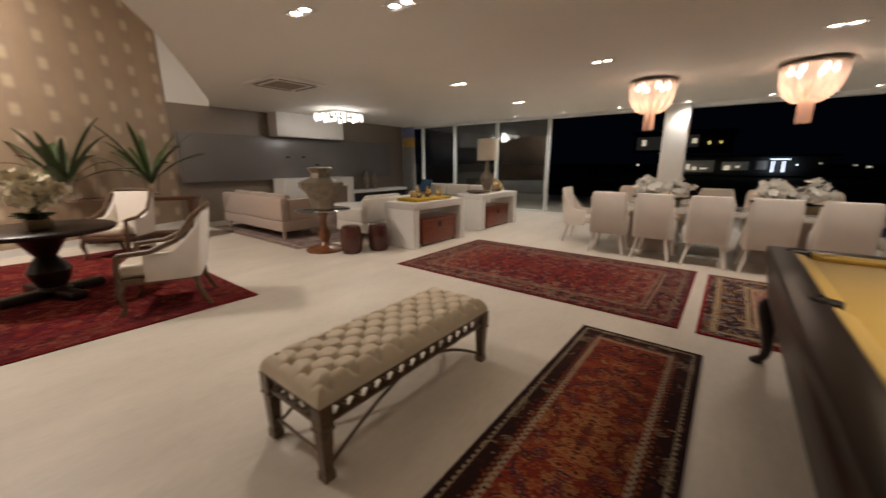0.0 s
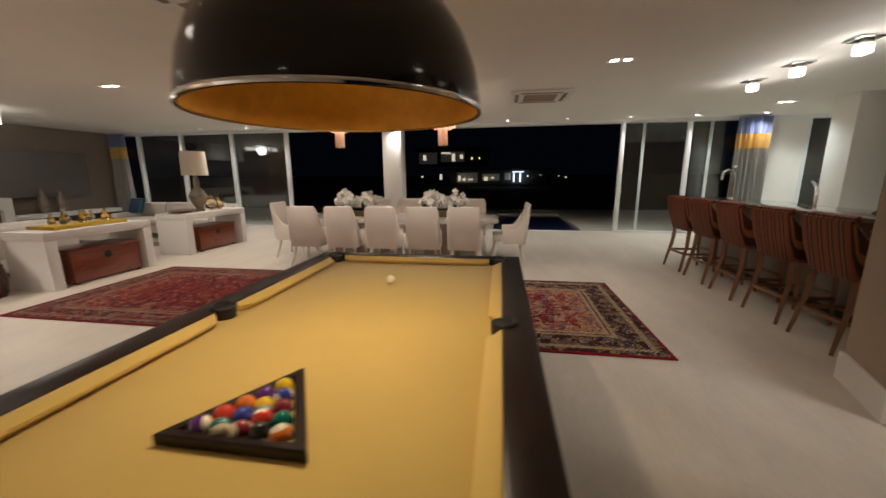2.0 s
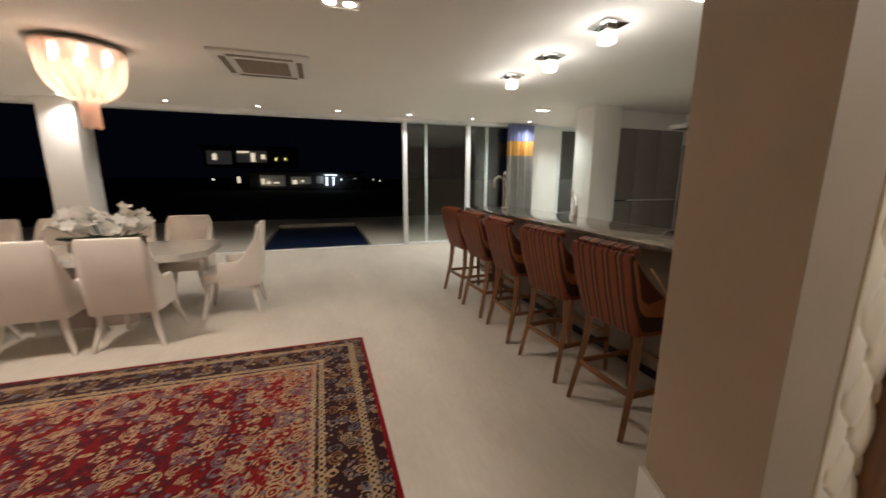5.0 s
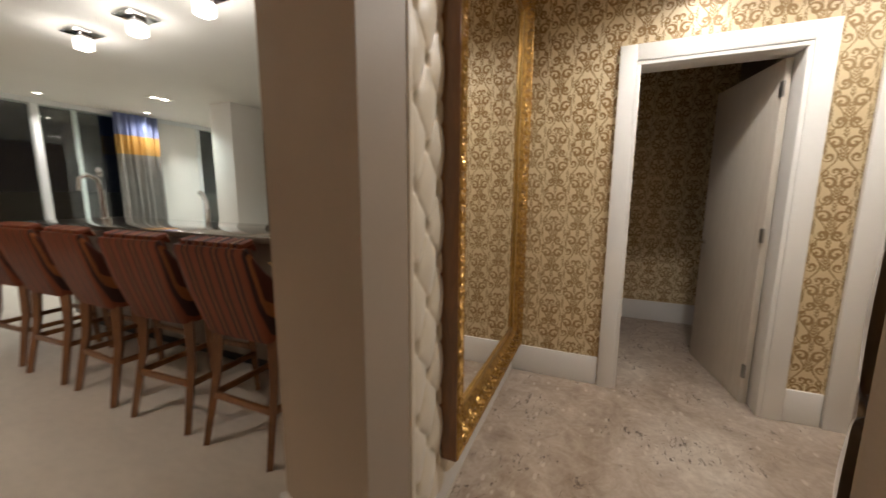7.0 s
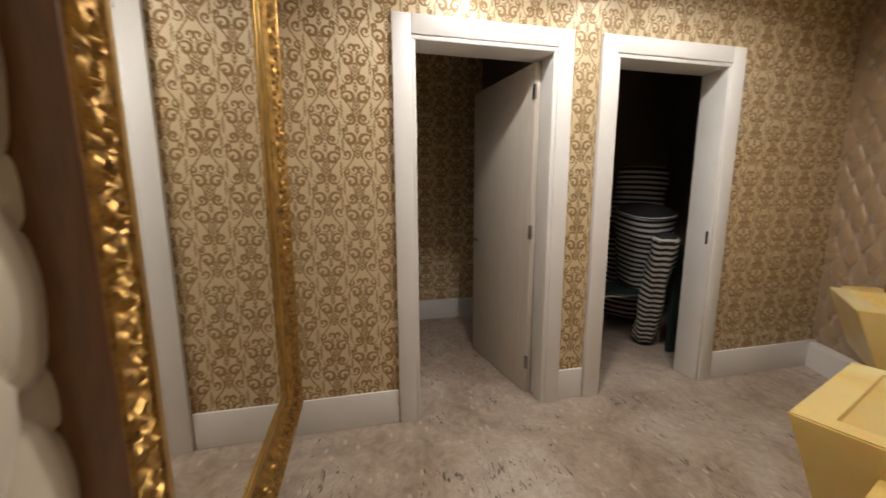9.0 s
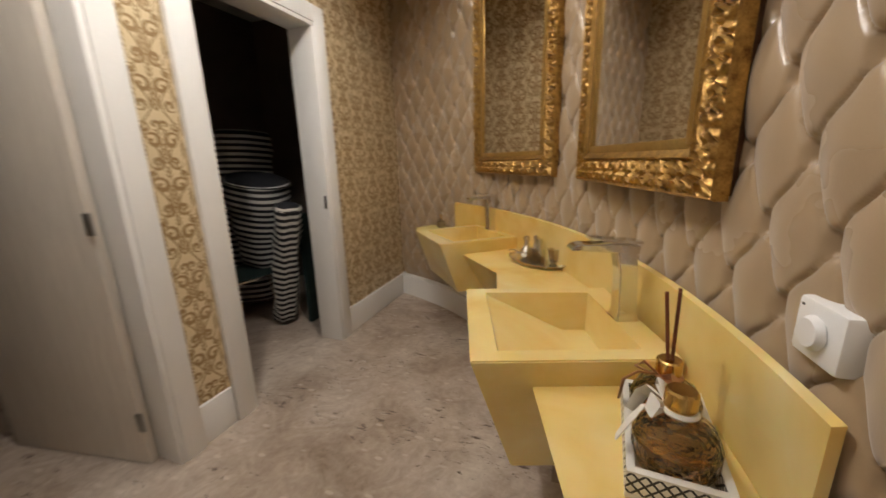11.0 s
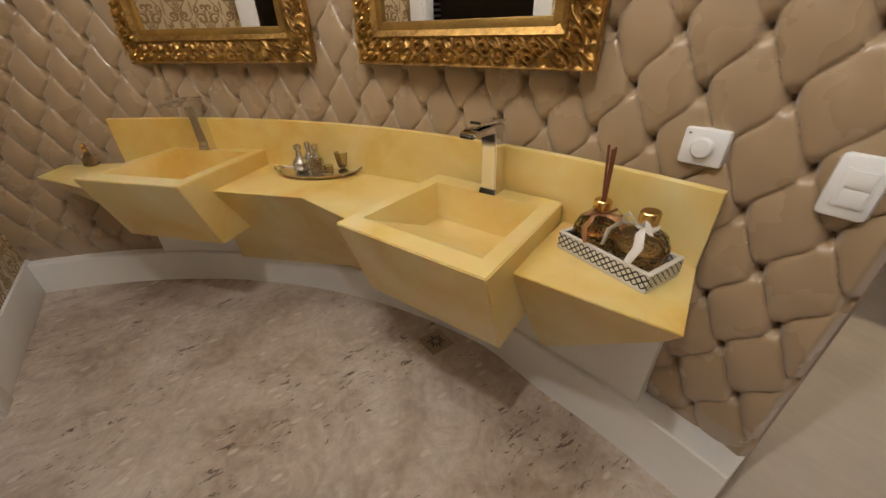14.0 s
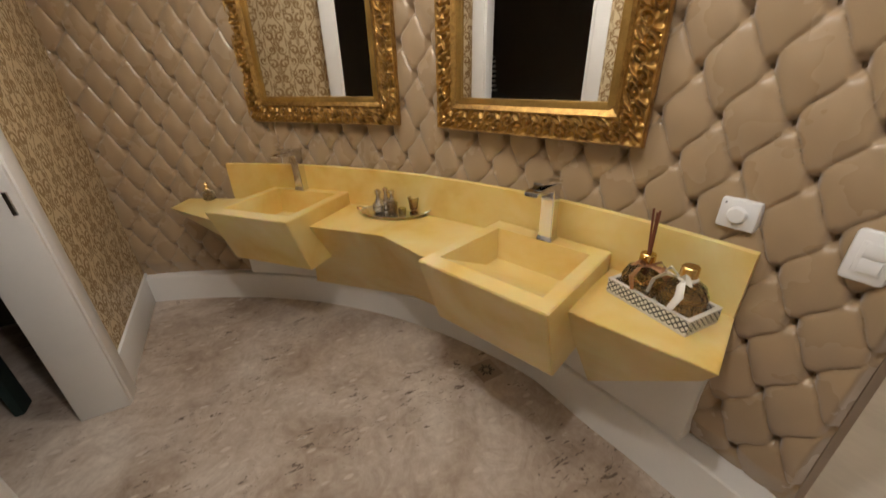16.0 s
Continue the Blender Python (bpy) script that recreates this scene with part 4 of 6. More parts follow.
def roll(m, r, h, label, flare=1.0):
    """A soft upright cushion; flare: how much wider it grows towards its top."""
    t = thing("striped_cushion_roll", m, label, "cushion", "striped cushions")

    def wide(z):
        return r * (1 + (flare - 1) * z / h)
    bm = bmn()
    rings(bm, [[((wide(z) + 0.012 * math.sin(3 * a + z * 9)) * k * math.cos(a), (wide(z) * 0.8 + 0.01 * math.sin(5 * a)) * k * math.sin(a), z) for a in np.linspace(0, 2 * math.pi, 29)[:-1]] for z, k in [(0, 0.6), (0.012, 0.85), (0.03, 0.96)] + [(0.05 + (h - 0.1) * q / 18, 1 + 0.03 * math.sin(q)) for q in range(19)] + [(h - 0.03, 0.96), (h - 0.01, 0.85), (h, 0.5)]])
    part("cover", bm, M_STRIPE, t)
    for z in (0.03, h - 0.03):
        bm = bmn()
        tube(bm, [((wide(z) * 0.97) * math.cos(a), (wide(z) * 0.78) * math.sin(a), z) for a in np.linspace(0, 2 * math.pi, 22)], 0.006, 6)
        part("piping", bm, M_BLACK, t)


def standing(p, q, turn=0):
    """A matrix at p whose z axis points towards q."""
    p, q = Vector(p), Vector(q)
    return Matrix.Translation(p) @ (q - p).to_track_quat("Z", "Y").to_matrix().to_4x4() @ pose(0, 0, 0, 0, 0, turn)


roll(standing((5.66, -0.25, 0.04), (5.30, -0.06, 1.08)), 0.098, 1.10, "rolled black and white striped cushion leaning on the door jamb")
roll(standing((6.04, -0.44, 0.46), (5.90, -0.38, 1.24), 90), 0.19, 0.80, "fat black and white striped cushion on a chair", 1.75)
roll(pose(6.3, -0.62, 0.98, 2, -3, 60), 0.24, 0.68, "stacked black and white striped cushion")
roll(pose(6.32, -0.62, 0.02, 0, 0, 60), 0.25, 0.95, "stacked black and white striped cushion")
ch = thing("canvas_chair", pose(5.98, -0.22, 0.005, 0, 0, 70), "dark green sling chair with a thin metal frame", "chair")
M_GREEN = plain("dark_green_canvas", (0.012, 0.03, 0.026), 0.8)
for dx in (-0.24, 0.24):
    bm = bmn()
    tube(bm, [(-0.3, dx, 0.0), (-0.26, dx, 0.4), (-0.24, dx, 0.44), (0.25, dx, 0.42), (0.3, dx, 0.4), (0.34, dx, 0.0)], 0.011, 8)
    part("leg_frame", bm, M_SILVER, ch)
bm = bmn()
box(bm, -0.24, 0.28, -0.24, 0.24, 0.42, 0.45, 0.01)
part("seat", bm, M_GREEN, ch)
bm = bmn()
box(bm, 0.26, 0.30, -0.24, 0.24, 0.44, 1.05, 0.012)
part("backrest", bm, M_GREEN, ch)
bm = bmn()
box(bm, 5.42, 5.46, -0.40, -0.30, 0.008, 0.95, 0.01)
t = thing("folded_sunshade", Matrix.Identity(4), "dark folded canvas sunshade leaning by the door", "sunshade")
part("cover", bm, M_GREEN, t)
# recessed lights of the washroom ceiling
for x, y in BATH_SPOTS:
    t = thing("recessed_spotlight", pose(x, y, CEIL), "small round recessed ceiling spotlight", "ceiling light", "washroom spotlights")
    bm = bmn()
    lathe(bm, [(0.05, 0.0), (0.05, -0.004), (0.038, -0.006), (0.034, 0.0)], 20, cap=(False, False))
    part("trim_ring", bm, M_WHITE, t)
    bm = bmn()
    lathe(bm, [(0.033, -0.001), (0.02, -0.003), (0.002, -0.004)], 16)
    part("bulb", bm, M_BULB, t)

# ---- living hall: openings and fixed parts ----
M_STONE = plain("deck_stone", (0.50, 0.46, 0.38), 0.6, var=0.08, scale=2)
M_GRASS = plain("night_ground", (0.02, 0.03, 0.018), 0.9, var=0.3, scale=0.6)
M_WALLPAPER = plain("printed_wallpaper", (0.45, 0.33, 0.225), 0.55, var=0.08, scale=1.5, fine=60)
nt, b = M_WALLPAPER.node_tree, M_WALLPAPER.node_tree.nodes["Principled BSDF"]
src = b.inputs["Base Color"].links[0].from_socket
sp = nd(nt, "ShaderNodeSeparateXYZ", i={0: coords(nt)})
hh = mth(nt, "MULTIPLY", sp.outputs[1], 1.0)
cell = mth(nt, "FLOOR", mth(nt, "DIVIDE", hh, 0.46))
fu = mth(nt, "ABSOLUTE", mth(nt, "SUBTRACT", mth(nt, "FRACT", mth(nt, "ADD", mth(nt, "DIVIDE", hh, 0.46), 40.0)), 0.5))
fv = mth(nt, "ABSOLUTE", mth(nt, "SUBTRACT", mth(nt, "FRACT", mth(nt, "ADD", mth(nt, "DIVIDE", sp.outputs[2], 0.42), mth(nt, "MULTIPLY", cell, 0.13))), 0.5))
spot = mth(nt, "MULTIPLY", nd(nt, "ShaderNodeMapRange", i={0: fu, 1: 0.06, 2: 0.18, 3: 1, 4: 0}).outputs[0], nd(nt, "ShaderNodeMapRange", i={0: fv, 1: 0.12, 2: 0.30, 3: 1, 4: 0}).outputs[0])
stripe = nd(nt, "ShaderNodeMapRange", i={0: fu, 1: 0.2, 2: 0.24, 3: 0.3, 4: 0.0}).outputs[0]
nt.links.new(mix(nt, spot, mix(nt, stripe, src, (0.33, 0.25, 0.20)), (0.60, 0.48, 0.34)), b.inputs["Base Color"])

bm = bmn()
CURVE = [(-11.5, 2.64), (-11.2, 1.95), (-10.6, 1.1), (-10.2, 0.3), (-9.95, -0.6), (-10.1, -2.0), (-10.7, -4.0)]
rings(bm, [[(x, y, 0), (x, y, 5.2), (x - 0.2, y, 5.2), (x - 0.2, y, 0)] for x, y in CURVE])
solid("wall_wallpaper", bm, M_WALLPAPER, "tall curved wall in brown patterned wallpaper", "wall", "structure", angle=60)
bm = bmn()
rings(bm, [[(x + 0.004, y, 0), (x + 0.004, y, 0.12), (x + 0.03, y, 0.12), (x + 0.03, y, 0)] for x, y in CURVE])
solid("baseboard_wallpaper", bm, M_TRIM, "white baseboard of the curved wall", "baseboard", "structure", angle=60)

HEAD, WY = 2.76, 10.45


def post(x, w=0.09, d=0.12, y=WY):
    return struct("window_post", M_ALU, x - w / 2, x + w / 2, y - d / 2, y + d / 2, 0.0, HEAD, 0.004, "white aluminium window post", "window frame")


bm = bmn()
box(bm, -11.5, 9.0, WY - 0.07, WY + 0.15, HEAD, CEIL)
solid("trim_window_head", bm, M_ALU, "white window head rail along the glass front", "trim", "structure")
bm = bmn()
for a, c in ((-11.4, -5.5), (3.62, 6.9)):
    box(bm, a, c, WY - 0.06, WY + 0.06, 0.0, 0.045, 0.003)
box(bm, -5.5, 3.62, WY - 0.06, WY + 0.06, 0.0, 0.012, 0.002)
solid("trim_window_track", bm, M_ALU, "white sliding door floor track", "trim", "structure")
for x in (-10.5, -9.0, -7.3, -5.54, 3.66, 5.2, 6.9):
    post(x)
for x in (4.18, 5.72):
    post(x, 0.06, 0.05, WY + 0.07)
for k, (a, c) in enumerate(((-11.4, -10.55), (-10.45, -9.05), (-8.95, -7.35), (-7.25, -5.59), (3.71, 5.15), (5.25, 6.85))):
    w = thing("window_%d" % (k + 1), Matrix.Identity(4), "tall clear sliding glass pane facing the night garden", "window")
    w["kind"] = "structure"
    p = boxpart("pane", w, M_PANE, a, c, WY - 0.005, WY + 0.005, 0.045, HEAD)
    p.visible_shadow = False
for x in (3.70, -5.62):
    t = thing("sliding_door_handle", pose(x, WY - 0.07, 1.05), "small chrome lever on the sliding door post", "handle")
    bm = bmn()
    tube(bm, [(0, 0.01, 0), (0, -0.04, 0), (0.10, -0.045, 0)], 0.009, 8)
    part("lever", bm, M_CHROME, t)
struct("wall_north_column", M_WHITE, -2.55, -2.05, 10.15, 10.65, 0, CEIL, 0.005, "square white column in the glass front", "column")
struct("wall_north_east", M_WHITE, 6.95, 7.7, 10.4, 10.6, 0, CEIL, 0, "white wall piece beside the glass front")
struct("wall_north_west", M_WHITE, -11.7, -11.4, 10.35, 10.65, 0, CEIL, 0, "white wall end beside the glass front")
w = thing("window_7", Matrix.Identity(4), "narrow dark glazed kitchen door", "window")
w["kind"] = "structure"
boxpart("pane", w, M_PANE, 7.75, 8.95, WY - 0.005, WY + 0.005, 0.05, HEAD).visible_shadow = False
for x in (7.75, 8.3, 8.95):
    boxpart("window_frame", w, M_ALU, x - 0.04, x + 0.04, WY - 0.04, WY + 0.04, 0, HEAD, 0.004)
struct("wall_kitchen_column", M_WHITE, 6.55, 7.15, 7.75, 8.25, 0, CEIL, 0.005, "white square kitchen column", "column")

# garden at night
bm = bmn()
for x0, x1, y0, y1 in ((-30, 0.45, 10.56, 17), (2.9, 30, 10.56, 17), (0.45, 2.9, 10.56, 10.72), (0.45, 2.9, 15.2, 17)):
    box(bm, x0, x1, y0, y1, -0.3, -0.015)
solid("pavement", bm, M_STONE, "pale stone terrace outside the glass front", "terrace", "structure")
mw, nt, b = tree("pool_water")
b.inputs["Base Color"].default_value, b.inputs["Roughness"].default_value = (0.01, 0.02, 0.06, 1), 0.35
bumped(nt, b, noise_tex(nt, coords(nt), 3, 3), 0.1, 0.02)
struct("water", mw, 0.45, 2.9, 10.72, 15.2, -0.6, -0.12, 0, "dark still swimming pool water", "water")
bm = bmn()
box(bm, -900, 900, 17, 1500, -0.6, -0.3)
solid("ground", bm, M_GRASS, "dark lawn reaching to the horizon", "ground", "structure")
# white facade with the darkness of night put into its colour
M_FACADE = plain("night_darkened_facade", (0.10, 0.10, 0.10), 0.7, var=0.05, scale=0.2)
M_LITWIN = glow("lit_window", (1.0, 0.86, 0.64), 0.7)
M_YELLOW = glow("yellow_lamp", (1.0, 0.80, 0.22), 1.2)
M_BLUEL = glow("cool_lamp", (0.75, 0.85, 1.0), 2.5)
M_DIMWIN = glow("dim_facade_light", (0.75, 0.72, 0.66), 0.02)
house = thing("far_house", pose(0, 60, -0.3), "white modern house with lit terraces across the water", "house")
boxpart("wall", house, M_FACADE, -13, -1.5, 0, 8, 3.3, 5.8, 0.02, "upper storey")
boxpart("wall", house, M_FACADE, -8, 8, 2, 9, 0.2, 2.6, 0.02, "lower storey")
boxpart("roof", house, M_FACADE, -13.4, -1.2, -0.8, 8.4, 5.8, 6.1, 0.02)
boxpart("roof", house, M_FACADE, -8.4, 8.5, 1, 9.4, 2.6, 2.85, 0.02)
for x0, x1, z0, z1, mt in ((-9.0, -5.2, 3.9, 5.5, M_DIMWIN), (-12.6, -9.6, 3.6, 5.4, M_DIMWIN)):
    boxpart("window", house, mt, x0, x1, -0.05, 0.02, z0, z1, 0.01)
for x0, x1, z0, z1 in ((-6.6, -3.2, 0.6, 2.2), (-2.4, 0.4, 0.9, 2.0), (1.2, 2.2, 1.0, 2.1)):
    boxpart("window", house, M_DIMWIN, x0, x1, 1.93, 2.03, z0, z1, 0.01)
for x0, x1, z0, z1, mt in ((-4.1, -3.9, 4.2, 4.6, M_YELLOW), (-2.9, -2.7, 4.3, 4.6, M_YELLOW), (-8.9, -7.4, 5.2, 5.4, M_LITWIN), (-7.2, -6.7, 4.0, 5.2, M_LITWIN), (-5.9, -5.4, 4.4, 5.0, M_LITWIN),
                           (-9.4, -9.0, 1.1, 2.0, M_LITWIN), (-6.3, -5.9, 0.9, 1.7, M_LITWIN), (-5.6, -5.1, 0.9, 1.3, M_LITWIN), (-4.7, -3.9, 1.0, 1.2, M_LITWIN), (-2.1, -1.5, 0.9, 1.5, M_LITWIN), (-0.9, -0.5, 1.2, 1.5, M_LITWIN),
                           (2.4, 4.2, 2.2, 2.34, M_BLUEL), (2.6, 2.8, 0.7, 2.0, M_BLUEL), (3.6, 3.8, 0.7, 2.0, M_BLUEL), (4.8, 4.95, 1.5, 1.7, M_BLUEL), (6.8, 6.95, 1.7, 1.85, M_LITWIN), (9.6, 9.75, 1.5, 1.65, M_LITWIN), (10.6, 10.9, 1.3, 1.5, M_LITWIN),
                           (-11.9, -11.4, 4.2, 5.0, M_LITWIN), (-12.5, -12.2, 1.4, 1.7, M_LITWIN)):
    boxpart("lit_lamp", house, mt, x0, x1, 1.0 if z0 < 3 else -0.12, 1.2 if z0 < 3 else -0.06, z0, z1, 0.02)

# ---- ceiling fittings ----


def cassette(x, y, rot=0):
    t = thing("ceiling_air_conditioner", pose(x, y, CEIL, 0, 0, rot), "beige square ceiling cassette air conditioner", "air conditioner", "air conditioners")
    bm = bmn()
    box(bm, -0.5, 0.5, -0.5, 0.5, -0.035, -0.001, 0.012)
    part("cover", bm, M_TRIM, t)
    bm = bmn()
    for k in range(14):
        box(bm, -0.27, 0.27, -0.27 + k * 0.04, -0.25 + k * 0.04, -0.043, -0.036)
    part("intake_grille", bm, M_TAUPE2, t, "slatted intake grille")
    for r in range(4):
        bm = bmn()
        box(bm, -0.33, 0.33, 0.36, 0.42, -0.041, -0.0355, 0, pose(0, 0, 0, 0, 0, 90 * r))
        part("louvre", bm, M_GREY2, t, "dark air outlet slot")


for x, y in ((1.27, 7.15), (-7.5, 3.3), (-1.5, 2.68)):
    cassette(x, y)


def downlight(x, y):
    t = thing("recessed_downlight", pose(x, y, CEIL), "white recessed twin downlight, lit", "ceiling light", "hall downlights")
    bm = bmn()
    for x0, x1, y0, y1 in ((-0.16, 0.16, -0.085, -0.07), (-0.16, 0.16, 0.07, 0.085), (-0.16, -0.145, -0.07, 0.07), (0.145, 0.16, -0.07, 0.07)):
        box(bm, x0, x1, y0, y1, -0.008, -0.001)
    part("trim_frame", bm, M_WHITE, t)
    for s in (-1, 1):
        bm = bmn()
        lathe(bm, [(0.045, -0.001), (0.04, -0.004), (0.003, -0.006)], 16, (0.072 * s, 0, 0))
        part("bulb", bm, M_BULB, t)


for x, y in SPOTS + [(7.4, 5.2), (7.6, 9.3), (6.0, 8.6)]:
    downlight(x, y)
for x in ROW:
    t = thing("recessed_spotlight", pose(x, 9.95, CEIL), "small round recessed spotlight by the windows, lit", "ceiling light", "window spotlights")
    bm = bmn()
    lathe(bm, [(0.06, -0.001), (0.06, -0.005), (0.045, -0.007), (0.042, -0.001)], 18, cap=(False, False))
    part("trim_ring", bm, M_WHITE, t)
    bm = bmn()
    lathe(bm, [(0.041, -0.001), (0.03, -0.004), (0.003, -0.005)], 14)
    part("bulb", bm, M_BULB, t)
M_CRYST = glow("lit_crystal", (1.0, 0.94, 0.84), 3)
for x, y in BAR_LAMPS[:4]:
    t = thing("bar_ceiling_lamp", pose(x, y, CEIL), "small lit crystal cube lamp on a chrome star plate", "ceiling light", "bar lamps")
    boxpart("plate", t, M_CHROME, -0.12, 0.12, -0.12, 0.12, -0.02, -0.001, 0.004)
    boxpart("stem", t, M_CHROME, -0.05, 0.05, -0.05, 0.05, -0.06, -0.02, 0.006)
    boxpart("crystal", t, M_CRYST, -0.06, 0.06, -0.06, 0.06, -0.16, -0.06, 0.02, "glowing faceted glass")
t = thing("ring_chandelier", pose(-9.5, 5.9, CEIL), "large lit ring of crystal prisms under the ceiling", "chandelier")
boxpart("canopy", t, M_CHROME, -0.2, 0.2, -0.2, 0.2, -0.05, -0.001, 0.01)
for k in range(28):
    a = 2 * math.pi * k / 28
    bm = bmn()
    box(bm, -0.02, 0.02, -0.03, 0.03, -0.22 - 0.03 * (k % 3), -0.13 - 0.02 * (k % 2), 0.008, pose(0.6 * math.cos(a), 0.6 * math.sin(a), 0, 0, 0, math.degrees(a)))
    part("prism", bm, M_CRYST, t)
bm = bmn()
lathe(bm, [(0.63, -0.11), (0.63, -0.09), (0.57, -0.09), (0.57, -0.11)], 48, cap=(False, False))
for k in range(4):
    a = math.pi / 2 * k
    tube(bm, [(0.6 * math.cos(a), 0.6 * math.sin(a), -0.1), (0.15 * math.cos(a), 0.15 * math.sin(a), -0.03)], 0.006, 6)
part("ring", bm, M_CHROME, t)

mf, nt, b = tree("chain_fringe")
s1 = nd(nt, "ShaderNodeTexWave", i={"Vector": coords(nt), "Scale": 45.0, "Distortion": 3.0}).outputs["Fac"]
b.inputs["Base Color"].default_value, b.inputs["Roughness"].default_value, b.inputs["Metallic"].default_value = (0.80, 0.60, 0.50, 1), 0.5, 0.25
nt.links.new(nd(nt, "ShaderNodeMapRange", i={0: s1, 1: 0.1, 2: 0.45, 3: 0.35, 4: 0.9}).outputs[0], b.inputs["Alpha"])
b.inputs["Emission Color"].default_value, b.inputs["Emission Strength"].default_value = (1.0, 0.7, 0.5, 1), 0.0
M_FRINGE = mf


def chandelier(x, y):
    t = thing("fringe_chandelier", pose(x, y, CEIL) @ Matrix.Diagonal((0.84, 0.84, 0.84, 1)), "round chandelier of draped copper chain fringe, lit", "chandelier", "dining chandeliers")
    bm = bmn()
    lathe(bm, [(0.41, -0.08), (0.43, -0.06), (0.43, -0.035), (0.40, -0.02), (0.1, -0.001)], 32)
    part("canopy", bm, M_GREY2, t, "dark bronze ceiling rim")
    for k in range(12):
        a0, a1 = 2 * math.pi * k / 12, 2 * math.pi * (k + 1) / 12
        bm = bmn()

        def swag(u, v):
            a = a0 + (a1 - a0) * u
            r = 0.42 - 0.05 * v - 0.22 * v ** 5 + 0.012 * math.sin(u * math.pi)
            return (r * math.cos(a), r * math.sin(a), -0.06 - v * (0.46 + 0.13 * math.sin(math.pi * u)))
        sheet(bm, swag, 10, 14)
        part("swag", bm, M_FRINGE, t, "draped copper chain swag")
    bm = bmn()
    sheet(bm, lambda u, v: (0.10 * math.cos(u * 6.283), 0.10 * math.sin(u * 6.283), -0.5 - v * (0.46 + 0.02 * math.sin(u * 40))), 24, 6)
    part("tassel", bm, M_FRINGE, t, "hanging chain tassel")
    for k in range(6):
        a = math.pi / 3 * k
        bm = bmn()
        lathe(bm, [(0.005, -0.20), (0.03, -0.17), (0.034, -0.14), (0.02, -0.10), (0.014, -0.06)], 10, (0.27 * math.cos(a), 0.27 * math.sin(a), 0))
        part("bulb", bm, M_BULB, t)


for x, y in ((-2.35, 7.0), (-0.4, 7.0)):
    chandelier(x, y)

# ---- billiards ----
M_CLOTH = plain("yellow_baize", (0.66, 0.46, 0.12), 0.85, var=0.05, scale=3, fine=300, bump=0.25, sheen=0.3)
M_ESPRESSO = wood("espresso_wood", (0.022, 0.011, 0.008), (0.010, 0.006, 0.005), 0.34, (10, 1, 10), 3, 0.0)
M_ESPRESSO.node_tree.nodes["Principled BSDF"].inputs["Specular IOR Level"].default_value = 0.3
M_LEATHER = plain("black_leather", (0.015, 0.014, 0.014), 0.4, var=0.1)
TBX, TBY, TX, TY = 0.0, 1.785, 0.80, 1.325
pool = thing("pool_table", pose(TBX, TBY, 0), "dark wood pool table with mustard yellow cloth", "pool table")
boxpart("cloth_bed", pool, M_CLOTH, -0.68, 0.68, -1.24, 1.24, 0.80, 0.835, 0.002, "yellow baize bed")
bm = bmn()
for x0, x1, y0, y1 in ((-TX, -0.665, -TY, TY), (0.665, TX, -TY, TY), (-0.665, 0.665, -TY, -1.215), (-0.665, 0.665, 1.215, TY)):
    box(bm, x0, x1, y0, y1, 0.775, 0.885, 0.012)
part("rail_frame", bm, M_ESPRESSO, pool, "polished dark top rail")
bm = bmn()
rings(bm, [[(sx * (TX - o), sy * (TY - o), z) for sx, sy in ((-1, -1), (1, -1), (1, 1), (-1, 1))] for o, z in ((0.06, 0.50), (0.05, 0.52), (0.045, 0.60), (0.03, 0.66), (0.03, 0.72), (0.015, 0.74), (0.01, 0.775))], cap=(True, False))
part("cabinet", bm, M_ESPRESSO, pool, "moulded dark cabinet apron", 20)
for x, y0, y1 in ((-1, -1.12, -0.075), (-1, 0.075, 1.12), (1, -1.12, -0.075), (1, 0.075, 1.12)):
    bm = bmn()
    rings(bm, [[(x * 0.664, y, 0.836), (x * 0.664, y, 0.882), (x * (0.664 - d * 0.5), y, 0.884), (x * (0.664 - d), y, 0.868), (x * (0.664 - d), y, 0.858), (x * (0.664 - d * 0.6), y, 0.836)] for y, d in ((y0, 0.015), (y0 + 0.05, 0.062), ((y0 + y1) / 2, 0.064), (y1 - 0.05, 0.062), (y1, 0.015))])
    part("cushion", bm, M_CLOTH, pool, "cloth covered cushion")
for s in (-1, 1):
    bm = bmn()
    rings(bm, [[(x, s * 1.214, 0.836), (x, s * 1.214, 0.882), (x, s * (1.214 - d * 0.5), 0.884), (x, s * (1.214 - d), 0.868), (x, s * (1.214 - d), 0.858), (x, s * (1.214 - d * 0.6), 0.836)] for x, d in ((-0.575, 0.015), (-0.52, 0.062), (0, 0.064), (0.52, 0.062), (0.575, 0.015))])
    part("cushion", bm, M_CLOTH, pool, "cloth covered cushion")
for x, y in ((-0.645, -1.195), (0.645, -1.195), (-0.645, 1.195), (0.645, 1.195), (-0.70, 0), (0.70, 0)):
    bm = bmn()
    px, py = (x, y) if abs(y) > 0.1 else (x * 0.955, y)
    lathe(bm, [(0.050, 0.836), (0.051, 0.882), (0.048, 0.8865), (0.042, 0.8862), (0.002, 0.8856)], 24, (px, py, 0))
    part("pocket_hole", bm, M_BLACK, pool, "dark pocket mouth")
    bm = bmn()
    a0 = math.atan2(y if abs(y) > 0.1 else 0, x)
    tube(bm, [(px + 0.052 * math.cos(a0 + q), py + 0.052 * math.sin(a0 + q), 0.887) for q in np.linspace(-1.5, 1.5, 16)], [0.006] + [0.012] * 14 + [0.006], 8)
    part("pocket_rim", bm, M_LEATHER, pool, "black leather pocket rim")
